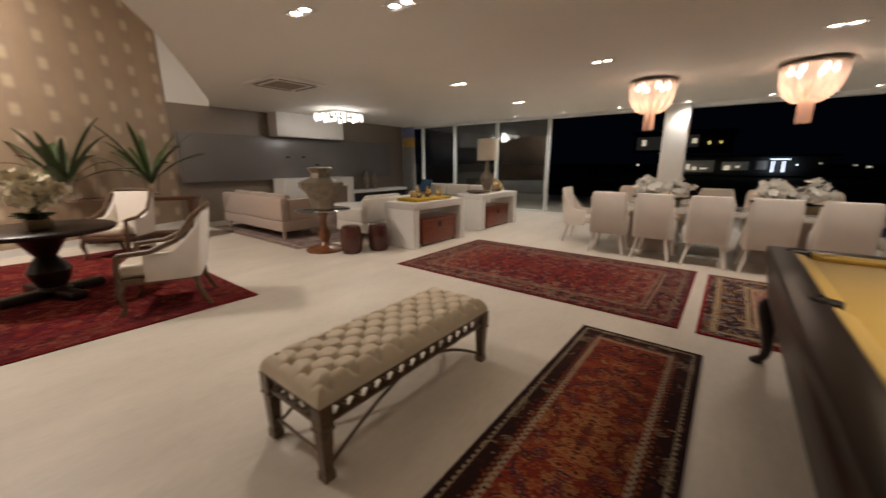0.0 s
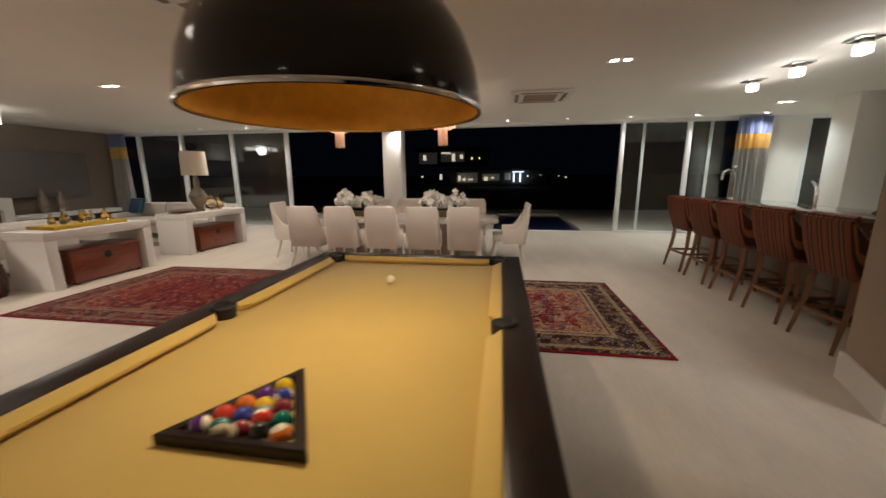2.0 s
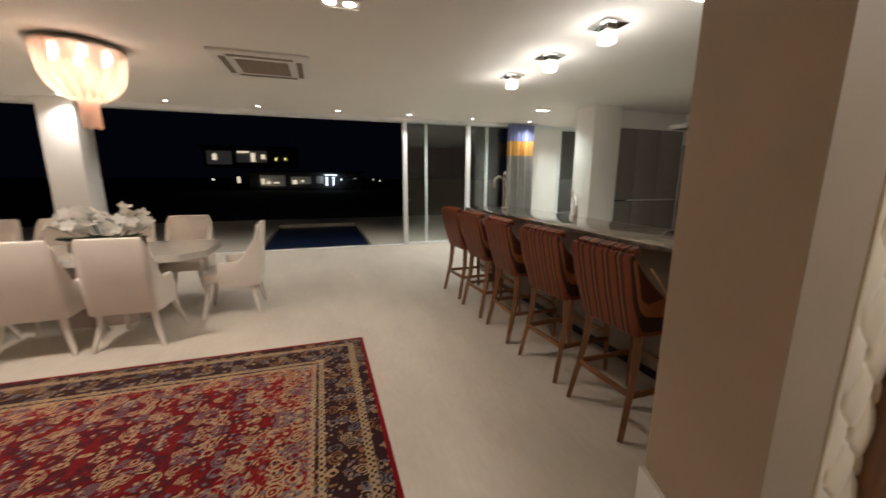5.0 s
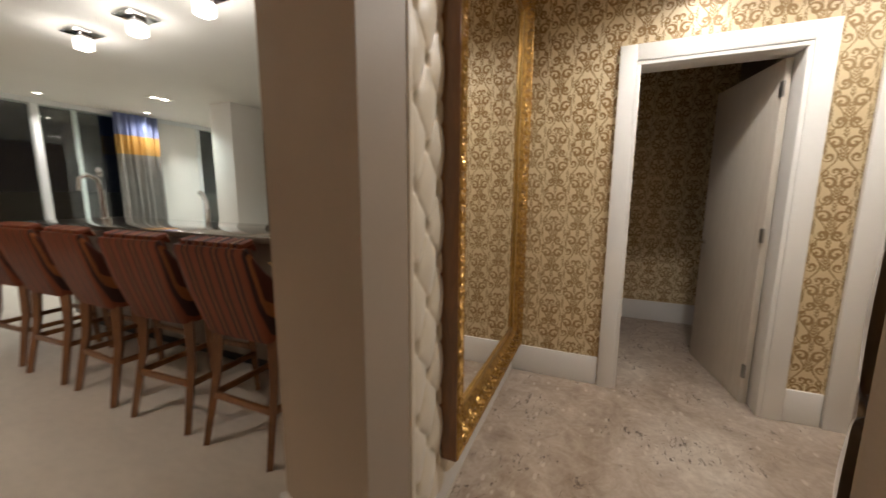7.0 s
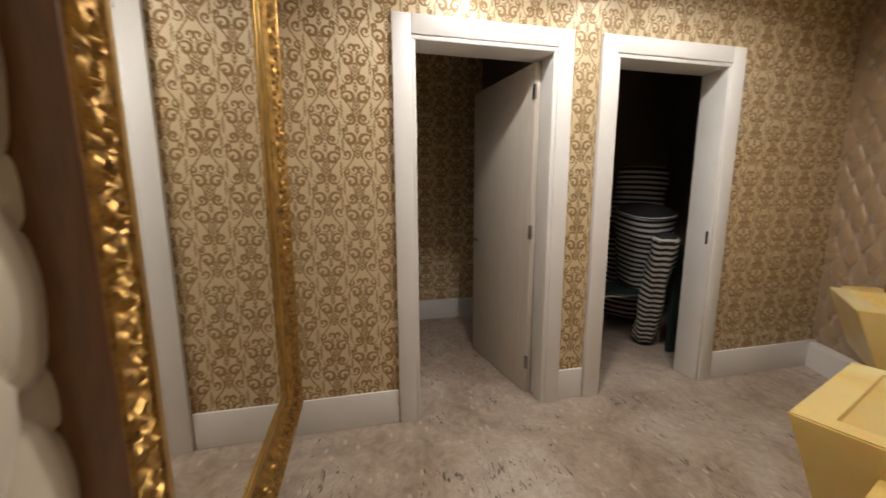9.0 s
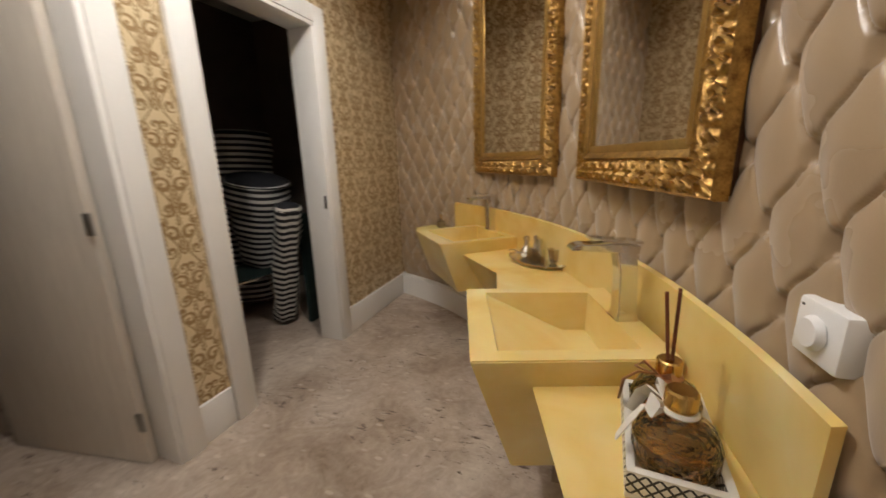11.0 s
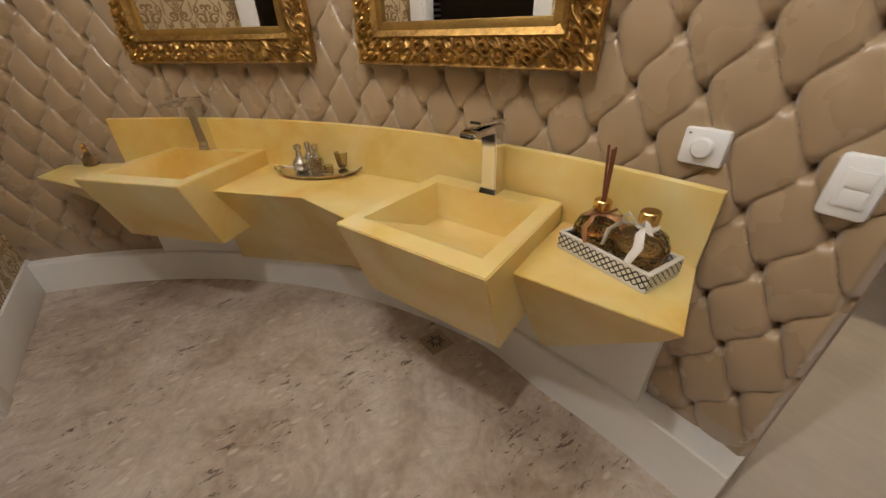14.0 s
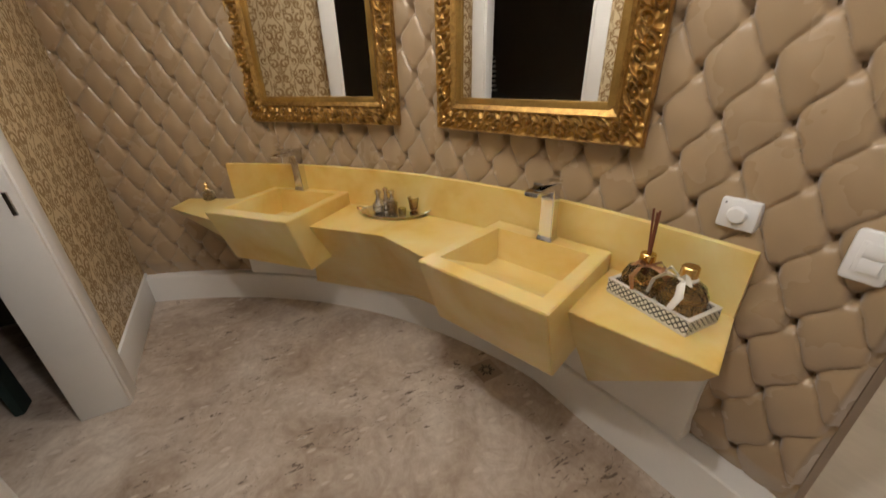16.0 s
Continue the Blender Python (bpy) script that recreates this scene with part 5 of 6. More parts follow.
for sx in (-1, 1):
    for sy in (-1, 1):
        bm = bmn()
        px, py = sx * 0.70, sy * 1.20
        prof = [(0, 0.06, 0.52), (0.025, 0.072, 0.47), (0.03, 0.065, 0.40), (0.012, 0.045, 0.28), (-0.01, 0.032, 0.14), (0.0, 0.03, 0.07), (0.03, 0.042, 0.035), (0.045, 0.045, 0.015), (0.04, 0.04, 0.0)]
        rings(bm, [[(px + sx * o * 0.8 + r * math.cos(a), py + sy * o * 0.8 + r * math.sin(a), z) for a in np.linspace(0, 2 * math.pi, 13)[:-1]] for o, r, z in prof])
        part("leg", bm, M_ESPRESSO, pool, "carved cabriole leg")

RK = (TBX - 0.005, 1.105)
rack = thing("ball_rack", pose(RK[0], RK[1], 0.8355), "dark wooden triangle rack round the balls", "billiard rack")
ro, ri = 0.245, 0.186
bm = bmn()
loops = []
for r, z in ((ro, 0), (ro, 0.026), (ro - 0.008, 0.032), (ri + 0.004, 0.032), (ri, 0.028), (ri, 0)):
    loops.append([(r * math.cos(a), r * math.sin(a), z) for a in (math.pi / 2, math.pi * 7 / 6, math.pi * 11 / 6)])
rings(bm, loops + [loops[0]], cap=(False, False))
part("triangle_frame", bm, M_ESPRESSO, rack, angle=20)
BALLC = [(0.75, 0.50, 0.02), (0.02, 0.04, 0.30), (0.62, 0.04, 0.02), (0.10, 0.02, 0.20), (0.75, 0.20, 0.02), (0.0, 0.13, 0.09), (0.22, 0.01, 0.02), (0.01, 0.01, 0.01)]
ballm = []
for k, c in enumerate(BALLC):
    for st in (0, 1):
        m, nt, b = tree("ball_resin")
        if st:
            zz = mth(nt, "ABSOLUTE", nd(nt, "ShaderNodeSeparateXYZ", i={0: coords(nt)}).outputs[2])
            nt.links.new(mix(nt, mth(nt, "GREATER_THAN", zz, 0.016), c, (0.78, 0.72, 0.56)), b.inputs["Base Color"])
        else:
            b.inputs["Base Color"].default_value = (*c, 1)
        b.inputs["Roughness"].default_value, b.inputs["Coat Weight"].default_value = 0.12, 0.6
        ballm.append(m)
m, nt, b = tree("ivory_resin")
b.inputs["Base Color"].default_value, b.inputs["Roughness"].default_value = (0.80, 0.74, 0.60, 1), 0.15
M_IVORY = m
order, n = [0, 6, 3, 8, 1, 12, 4, 2, 5, 10, 7, 11, 13, 14, 9], 0
for row in range(5):
    for j in range(row + 1):
        bm = bmn()
        bmesh.ops.create_uvsphere(bm, u_segments=20, v_segments=14, radius=0.0286)
        o = solid("billiard_ball", bm, ballm[order[n]], "glossy coloured billiard ball in the rack", "ball", group="racked balls")
        o.matrix_world = pose(RK[0] + (j - row / 2) * 0.0574, RK[1] + 0.125 - row * 0.0498, 0.8355 + 0.0288, 40 * n, 25 * n, 70 * n)
        n += 1
bm = bmn()
bmesh.ops.create_uvsphere(bm, u_segments=24, v_segments=16, radius=0.0286)
o = solid("cue_ball", bm, M_IVORY, "ivory white cue ball on the yellow cloth", "ball")
o.matrix_world = pose(-0.03, 2.43, 0.8643)
pend = thing("dome_pendant_lamp", pose(0.01, 1.75, 0) @ Matrix.Diagonal((1.05, 1.05, 1, 1)), "large glossy black dome pendant with a gold inside", "pendant lamp")
bm = bmn()
prof = [(0.525, 1.745), (0.527, 1.76), (0.522, 1.80), (0.505, 1.90), (0.465, 2.01), (0.40, 2.11), (0.31, 2.19), (0.20, 2.245), (0.10, 2.27), (0.03, 2.28)]
lathe(bm, prof, 64, cap=(False, True))
part("shade", bm, plain("black_gloss", (0.008, 0.006, 0.005), 0.12, var=0.1, bump=0), pend, "glossy black outer shell")
bm = bmn()
lathe(bm, [(0.517, 1.746), (0.512, 1.80), (0.495, 1.90), (0.455, 2.00), (0.39, 2.10), (0.30, 2.18), (0.19, 2.235), (0.03, 2.26)], 64, cap=(False, True))
part("shade_lining", bm, plain("gold_leaf", (0.75, 0.42, 0.08), 0.42, 0.55, var=0.12, scale=14), pend, "gold leaf lining")
bm = bmn()
lathe(bm, [(0.528, 1.742), (0.530, 1.75), (0.528, 1.758), (0.515, 1.75), (0.515, 1.742)], 64, cap=(False, False))
part("rim", bm, M_CHROME, pend, "thin metal rim")
bm = bmn()
tube(bm, [(0, 0, 2.27), (0, 0, CEIL)], 0.008, 8)
part("rod", bm, M_BLACK, pend)
bm = bmn()
lathe(bm, [(0.07, CEIL - 0.03), (0.07, CEIL - 0.001), (0.005, CEIL - 0.001)], 20)
part("canopy", bm, M_BLACK, pend)

# ---- loose furniture ----
M_CREAM = plain("cream_upholstery", (0.80, 0.73, 0.66), 0.8, var=0.05, scale=4, fine=220, bump=0.3, sheen=0.3)
M_SOFA = plain("oatmeal_upholstery", (0.46, 0.36, 0.30), 0.85, var=0.08, scale=30, fine=220, bump=0.3, sheen=0.3)
M_WSOFA = plain("white_upholstery", (0.74, 0.70, 0.64), 0.85, var=0.05, scale=5, fine=200, bump=0.25)
M_WALNUT = wood("stool_wood", (0.26, 0.11, 0.035), (0.13, 0.05, 0.017), 0.4, (8, 8, 1), 4)
M_CARVED = wood("gilded_brown_wood", (0.16, 0.085, 0.035), (0.05, 0.026, 0.012), 0.45, (5, 5, 5), 6)
M_CHEST = wood("red_lacquer_chest", (0.27, 0.06, 0.022), (0.13, 0.026, 0.012), 0.3, (2, 1, 6), 3)
M_REDBROWN = wood("oxblood_glaze", (0.085, 0.02, 0.012), (0.045, 0.012, 0.008), 0.2, (2, 2, 2), 3)
M_LEAF = plain("palm_green", (0.045, 0.085, 0.02), 0.45, var=0.25, scale=8)
M_ORCHID = plain("orchid_white", (0.85, 0.83, 0.78), 0.6, var=0.06, scale=30)
M_URN = plain("patinated_urn", (0.30, 0.25, 0.185), 0.4, 0.4, var=0.25, scale=9, fine=40)
M_LAMPSHADE = plain("linen_shade", (0.70, 0.64, 0.54), 0.8, var=0.05, fine=200)


def legs4(t, mat_, pts, z, r0, r1, splay=0.04, name="leg", seg=8):
    cx, cy = sum(p[0] for p in pts) / 4, sum(p[1] for p in pts) / 4
    for x, y in pts:
        bm = bmn()
        dx, dy = (splay if x > cx else -splay), (splay if y > cy else -splay)
        tube(bm, [(x, y, z), (x + dx * 0.35, y + dy * 0.35, z * 0.55), (x + dx, y + dy, 0)], [r0, (r0 + r1) * 0.5, r1], seg)
        part(name, bm, mat_, t)


def shell(bm, w, d, zlo, zback, zarm, th, lean=0.06, n=28, armlen=1.0):
    """An upholstered back that wraps round into arms. Faces +y; the back is at y = -d/2."""
    path = []
    for k in range(n + 1):
        u = k / n * 2 - 1
        a = abs(u)
        if a < 0.45:
            x, y = u / 0.45 * (w / 2 - 0.05), -d / 2
        elif a < 0.62:
            q = (a - 0.45) / 0.17 * math.pi / 2
            x, y = math.copysign(w / 2 - 0.05 + 0.05 * math.sin(q), u), -d / 2 + 0.05 * (1 - math.cos(q))
        else:
            x, y = math.copysign(w / 2, u), -d / 2 + 0.05 + (a - 0.62) / 0.38 * d * 0.62 * armlen
        e = min(1, max(0, (a - 0.5) / 0.32))
        top = zback + (zarm - zback) * (3 * e * e - 2 * e ** 3)
        path.append((x, y, top))
    outer, loops = [], []
    for k, (x, y, top) in enumerate(path):
        p, q = path[max(0, k - 1)], path[min(n, k + 1)]
        tx, ty = q[0] - p[0], q[1] - p[1]
        ln = math.hypot(tx, ty) or 1
        nx, ny = -ty / ln, tx / ln
        lo = zlo
        row = []
        for z, o in ((lo, 0.0), (lo + 0.02, -0.006), ((lo + top) / 2, -0.008), (top - 0.03, -0.004), (top - 0.006, 0.008), (top, th * 0.5), (top - 0.006, th - 0.008), (top - 0.03, th + 0.004), ((lo + top) / 2, th + 0.01), (lo, th)):
            f = (z - zlo) / max(0.01, zback - zlo)
            row.append((x + nx * o, y + ny * o - lean * f * (1 if abs(y + d / 2) < 0.08 else max(0, 1 - (y + d / 2) / d)), z))
        loops.append(row)
    rings(bm, loops)


def dining_chair(m):
    t = thing("dining_chair", m, "cream upholstered dining chair with sloping arms", "chair", "chairs round the dining table")
    bm = bmn()
    box(bm, -0.225, 0.225, -0.21, 0.28, 0.38, 0.50, 0.03, seg=3)
    part("seat", bm, M_CREAM, t)
    bm = bmn()
    shell(bm, 0.53, 0.56, 0.34, 1.03, 0.62, 0.06, 0.07)
    bk = part("backrest", bm, M_CREAM, t)
    legs4(t, M_CREAM, [(-0.19, -0.2), (0.19, -0.2), (0.19, 0.22), (-0.19, 0.22)], 0.38, 0.032, 0.018, 0.075)
    for k in range(3):
        for j in range(2):
            bm = bmn()
            bmesh.ops.create_icosphere(bm, subdivisions=1, radius=0.012, matrix=Matrix.Translation((-0.13 + 0.13 * k, -0.262 + 0.0, 0.74 + 0.13 * j)))
            part("button", bm, M_CREAM, bk)
    return t


CHX = [-2.6, -1.93, -1.25, -0.58, 0.10]
base = dining_chair(pose(CHX[0], 6.17, 0, 0, 0, 2))
for k, x in enumerate(CHX[1:]):
    copy_thing(base, pose(x, 6.17, 0, 0, 0, (-2, 1, 3, -1)[k]))
for k, x in enumerate(CHX):
    copy_thing(base, pose(x, 7.55, 0, 0, 0, 180 + (2, -1, 1, -2, 2)[k]))
copy_thing(base, pose(0.80, 6.78, 0, 0, 0, 92))
copy_thing(base, pose(-3.25, 6.75, 0, 0, 0, -88))
tb = thing("dining_table", Matrix.Identity(4), "long pale stone-topped dining table on block pedestals", "table")
bm = bmn()
prism(bm, [(-2.85, 6.32), (0.42, 6.32), (0.62, 6.5), (0.62, 7.15), (0.42, 7.33), (-2.85, 7.33), (-3.0, 7.15), (-3.0, 6.5)], 0.70, 0.77)
bmesh.ops.bevel(bm, geom=[e for e in bm.edges if abs(e.verts[0].co.z - e.verts[1].co.z) < 0.01], offset=0.006, segments=2, affect="EDGES")
part("tabletop", bm, plain("pale_stone_top", (0.62, 0.60, 0.55), 0.18, var=0.06, scale=2, coat=0.4, bump=0), tb)
for x in (-2.1, -0.4):
    boxpart("pedestal", tb, M_SOFA, x - 0.3, x + 0.3, 6.6, 7.05, 0, 0.70, 0.02)


def petals(bm, c, r, tilt, spin):
    for k in range(5):
        a = spin + k * 2 * math.pi / 5
        d = Vector((math.cos(a), math.sin(a), 0.25))
        m = Matrix.Translation(c) @ Euler((tilt * math.sin(spin * 3), tilt * math.cos(spin * 5), 0)).to_matrix().to_4x4()
        w = Vector((-math.sin(a), math.cos(a), 0))
        vs = [bm.verts.new(m @ (d * q * r + w * s * r + Vector((0, 0, z * r)))) for q, s, z in ((0.05, 0, 0), (0.5, -0.42, 0.1), (1.0, -0.2, 0.0), (1.05, 0.2, -0.05), (0.5, 0.42, 0.1))]
        bm.faces.new(vs)


def arrangement(m, n, spread, height, label, flower, leafy, boxw):
    t = thing("flower_arrangement", m, label, "flowers", "flower arrangements")
    bm = bmn()
    box(bm, -boxw, boxw, -0.1, 0.1, 0, 0.11, 0.012)
    part("planter", bm, plain("bronze_planter", (0.18, 0.13, 0.07), 0.4, 0.5, var=0.2), t, "low bronze planter")
    rnd = random.Random(n)
    bm, bs = bmn(), bmn()
    for k in range(n):
        x0 = rnd.choice((-1, -1, 1)) * spread * 0.5 + rnd.uniform(-0.05, 0.05)
        x = x0 + rnd.gauss(0, spread * 0.24)
        y = rnd.gauss(0, 0.085)
        z = 0.12 + height * (0.35 + 0.65 * rnd.random()) * (1 - 0.35 * min(1, abs(x - x0) / (spread * 0.5)))
        petals(bm, Vector((x, y, z)), 0.052 + 0.02 * rnd.random(), 1.2, rnd.random() * 6)
        if k % 5 == 0:
            tube(bs, [(x * 0.4, 0, 0.1), (x * 0.8, y * 0.6, z * 0.8), (x, y, z)], 0.004, 5)
    part("blossoms", bm, flower, t, "clustered pale blossoms")["kind"] = "stuff"
    part("stems", bs, M_LEAF, t)
    bm = bmn()
    for k in range(leafy):
        a, l = rnd.random() * 6.28, 0.12 + 0.12 * rnd.random()
        c = Vector((rnd.uniform(-boxw, boxw), rnd.uniform(-0.06, 0.06), 0.11))
        d, w = Vector((math.cos(a), math.sin(a) * 0.7, 0.35)), Vector((-math.sin(a), math.cos(a), 0)) * 0.028
        v = [bm.verts.new(p) for p in (c, c + d * l * 0.5 + w, c + d * l - Vector((0, 0, 0.04)), c + d * l * 0.5 - w)]
        bm.faces.new(v)
    part("leaves", bm, M_LEAF, t, "broad dark green leaves")["kind"] = "stuff"
    return t


arrangement(pose(-2.0, 6.82, 0.77), 80, 0.42, 0.34, "white orchids with dark leaves on the dining table", M_ORCHID, 90, 0.3)
arrangement(pose(-0.35, 6.82, 0.77), 81, 0.42, 0.34, "white orchids with dark leaves on the dining table", M_ORCHID, 90, 0.3)

# bar
bar = thing("bar_counter", Matrix.Identity(4), "long bar with a polished brown marble top", "bar counter")
M_MARBLE = plain("brown_marble", (0.24, 0.19, 0.145), 0.1, var=0.3, scale=7, fine=40, bump=0, coat=0.6, col2=(0.07, 0.055, 0.042))
boxpart("worktop", bar, M_MARBLE, 3.92, 4.68, 3.25, 7.35, 1.06, 1.10, 0.006)
boxpart("body", bar, M_GREY2, 4.15, 4.62, 3.25, 7.25, 0.1, 1.06, 0.004, "dark panelled bar front")
boxpart("plinth", bar, M_BLACK, 4.2, 4.6, 3.25, 7.2, 0, 0.1)
boxpart("edge_strip", bar, M_CHROME, 4.68, 4.69, 3.25, 7.35, 1.075, 1.10, 0.001, "thin bright edge strip")


def bar_stool(m):
    t = thing("bar_stool", m, "bar stool in striped rust velvet on wooden legs", "bar stool", "stools at the bar")
    bm = bmn()
    box(bm, -0.23, 0.23, -0.18, 0.25, 0.66, 0.77, 0.035, seg=3)
    part("seat", bm, M_STOOL2, t)
    bm = bmn()
    shell(bm, 0.56, 0.54, 0.64, 1.14, 0.88, 0.065, 0.10)
    for v in bm.verts:
        k = 0.80 + 0.20 * min(1, max(0, (v.co.z - 0.64) / 0.36)) ** 0.7
        v.co.x *= k
        v.co.y *= 0.5 + 0.5 * k
    bk = part("backrest", bm, M_STOOL2, t)
    for k in range(9):
        bm = bmn()
        x = -0.2 + 0.05 * k
        tube(bm, [(x, -0.345, 1.10), (x, -0.335, 1.142), (x, -0.29, 1.152), (x, -0.262, 1.12)], [0.008, 0.026, 0.026, 0.008], 8)
        part("pleat", bm, M_STOOL2, bk)
    bm = bmn()
    for k in range(24):
        bmesh.ops.create_icosphere(bm, subdivisions=1, radius=0.006, matrix=Matrix.Translation((-0.235 + 0.0204 * k, -0.345, 1.085)))
    for k in range(14):
        for s in (-1, 1):
            bmesh.ops.create_icosphere(bm, subdivisions=1, radius=0.006, matrix=Matrix.Translation((s * 0.277, -0.25 + 0.012 * k, 1.06 - 0.014 * k)))
    part("nail_heads", bm, M_BRASS, bk, "row of brass nail heads")["kind"] = "stuff"
    for s in (-1, 1):
        bm = bmn()
        tube(bm, [(s * 0.2, -0.2, 0.70), (s * 0.215, -0.22, 0.40), (s * 0.24, -0.30, 0.0)], [0.034, 0.029, 0.021], 4)
        part("leg", bm, M_WALNUT, t)
        bm = bmn()
        tube(bm, [(s * 0.2, 0.2, 0.68), (s * 0.21, 0.205, 0.4), (s * 0.22, 0.22, 0.0)], [0.034, 0.029, 0.021], 4)
        part("leg", bm, M_WALNUT, t)
        boxpart("stretcher", t, M_WALNUT, s * 0.225 - 0.011, s * 0.225 + 0.011, -0.24, 0.21, 0.26, 0.295, 0.003)
    boxpart("stretcher", t, M_WALNUT, -0.22, 0.22, -0.255, -0.232, 0.26, 0.295, 0.003)
    boxpart("foot_rest", t, M_WALNUT, -0.22, 0.22, 0.20, 0.225, 0.30, 0.335, 0.003)
    boxpart("seat_rail", t, M_WALNUT, -0.21, 0.21, -0.19, 0.22, 0.635, 0.665, 0.003)
    return t


M_STOOL2 = striped("rust_stripe_velvet", [(0.0, (0.21, 0.046, 0.015)), (0.30, (0.030, 0.010, 0.007)), (0.48, (0.29, 0.10, 0.030)), (0.6, (0.07, 0.016, 0.008)), (0.85, (0.20, 0.050, 0.015))], 0, 0.105, 0.55)
base = bar_stool(pose(3.72, 3.82, 0, 0, 0, -90))
for k, y in enumerate((4.50, 5.19, 5.88, 6.57)):
    copy_thing(base, pose(3.72, y, 0, 0, 0, -90 + (3, -2, 2, 4)[k]))
t = thing("beer_tap", pose(4.4, 7.0, 1.10), "chrome beer tap column on the bar", "tap")
bm = bmn()
lathe(bm, [(0.06, 0), (0.06, 0.01), (0.03, 0.02), (0.028, 0.3), (0.03, 0.31)], 16)
tube(bm, [(0, 0, 0.28), (-0.02, 0, 0.42), (-0.1, 0, 0.46), (-0.17, 0, 0.42), (-0.18, 0, 0.3)], 0.022, 10)
part("column", bm, M_CHROME, t)
bm = bmn()
lathe(bm, [(0.012, 0.44), (0.03, 0.47), (0.032, 0.5), (0.012, 0.54)], 12)
part("knob", bm, M_CHROME, t)
t = thing("mixer_tap", pose(4.58, 5.6, 1.10), "angled chrome mixer tap at the bar sink", "tap")
bm = bmn()
tube(bm, [(0, 0, 0), (0, 0, 0.12), (0.03, 0.05, 0.2), (0.1, 0.2, 0.27), (0.12, 0.26, 0.28)], [0.024, 0.024, 0.02, 0.02, 0.024], 10)
part("spout", bm, M_CHROME, t)
cab = thing("tall_cabinet", Matrix.Identity(4), "tall taupe glossy kitchen cabinets", "cabinet")
boxpart("body", cab, M_TRIM, 7.15, 9.0, 8.0, 8.6, 0, CEIL, 0.002)
for k in range(3):
    boxpart("cabinet_door", cab, plain("taupe_gloss", (0.22, 0.19, 0.165), 0.15, var=0.05, bump=0, coat=0.5) if k == 0 else bpy.data.materials["taupe_gloss"], 7.2 + 0.6 * k, 7.79 + 0.6 * k, 7.975, 7.998, 0.1, 2.5, 0.003)
boxpart("handle", cab, M_CHROME, 7.2, 8.9, 7.955, 7.975, 1.1, 1.13, 0.003)
t = thing("oven_tower", Matrix.Identity(4), "steel oven tower with a shelf hood above", "oven")
boxpart("body", t, M_GREY, 7.75, 8.4, 6.3, 6.95, 0, 2.1, 0.004)
od = boxpart("oven_door", t, M_BLACK, 7.735, 7.75, 6.34, 6.91, 0.9, 1.5, 0.004)
boxpart("handle", od, M_CHROME, 7.70, 7.72, 6.36, 6.39, 0.6, 2.0, 0.005)
boxpart("hood", t, M_CHROME, 7.45, 8.4, 6.2, 7.0, 2.35, 2.42, 0.006)

# curtains
M_CURT = plain("grey_curtain", (0.30, 0.29, 0.27), 0.6, var=0.1, scale=8, fine=120)
M_CURTB = plain("blue_curtain_band", (0.20, 0.24, 0.42), 0.55, var=0.1)
M_CURTO = plain("ochre_curtain_band", (0.60, 0.36, 0.10), 0.5, var=0.1)
for x0, x1, y in ((6.12, 6.85, 10.2), (-11.35, -10.75, 10.2)):
    t = thing("curtain", Matrix.Identity(4), "gathered grey curtain with blue and ochre bands", "curtain", "curtains")
    for nm, mt, z0, z1 in (("drape", M_CURT, 0.02, 2.08), ("drape_band", M_CURTO, 2.08, 2.42), ("drape_band", M_CURTB, 2.42, 2.80)):
        bm = bmn()
        loops = []
        for v in range(9):
            z = z0 + (z1 - z0) * v / 8
            f = [(x0 + (x1 - x0) * u / 60, y + (0.055 + 0.02 * math.sin(z * 2)) * math.sin(u * 0.75) + 0.012 * math.sin(u * 1.9 + z), z) for u in range(61)]
            loops.append(f + [(p[0], p[1] + 0.006, p[2]) for p in f[::-1]])
        rings(bm, loops)
        part(nm, bm, mt, t)

# rugs


def rug(x0, x1, y0, y1, mt, label, fringe=0):
    bm = bmn()
    w, l = x1 - x0, y1 - y0
    box(bm, -w / 2, w / 2, -l / 2, l / 2, 0, 0.012, 0.004)
    o = solid("rug", bm, mt, label, "rug", group="patterned rugs")
    o.matrix_world = pose((x0 + x1) / 2, (y0 + y1) / 2, 0.001)
    return o


NAVY, RED, CRM, TAN, BLUE, BLK = (0.018, 0.018, 0.040), (0.24, 0.010, 0.014), (0.50, 0.37, 0.22), (0.30, 0.15, 0.055), (0.17, 0.175, 0.205), (0.015, 0.012, 0.014)
rug(-4.85, -1.27, 3.30, 5.56, rug_mat("rug_wine", (0.15, 0.012, 0.015), [(0.32, 0.21, 0.14), NAVY, (0.30, 0.04, 0.026), (0.11, 0.014, 0.016), NAVY, (0.26, 0.05, 0.03)], (0.045, 0.014, 0.022), (0.24, 0.16, 0.11), 3.58, 2.26, 0.36, 13), "wine red Persian rug with a medallion")
rug(-1.14, 2.12, 3.30, 5.50, rug_mat("rug_red", RED, [CRM, BLUE, CRM, (0.24, 0.02, 0.02), (0.04, 0.02, 0.03)], (0.030, 0.020, 0.022), CRM, 3.26, 2.2, 0.42, 11, [(0.03, 0.02, 0.022), CRM, BLUE, TAN, (0.03, 0.02, 0.022), (0.36, 0.27, 0.17)], RED), "red, cream and navy floral Persian rug")
rug(-1.97, -1.06, -0.05, 2.85, rug_mat("rug_rust", (0.20, 0.029, 0.017), [(0.26, 0.07, 0.03), NAVY, (0.14, 0.02, 0.012), BLK, TAN], (0.018, 0.012, 0.010), (0.34, 0.28, 0.19), 0.91, 2.9, 0.17, 12, [BLK, (0.26, 0.20, 0.13), BLK, (0.10, 0.02, 0.012), BLK], BLK), "rust red runner with a dark guarded border")
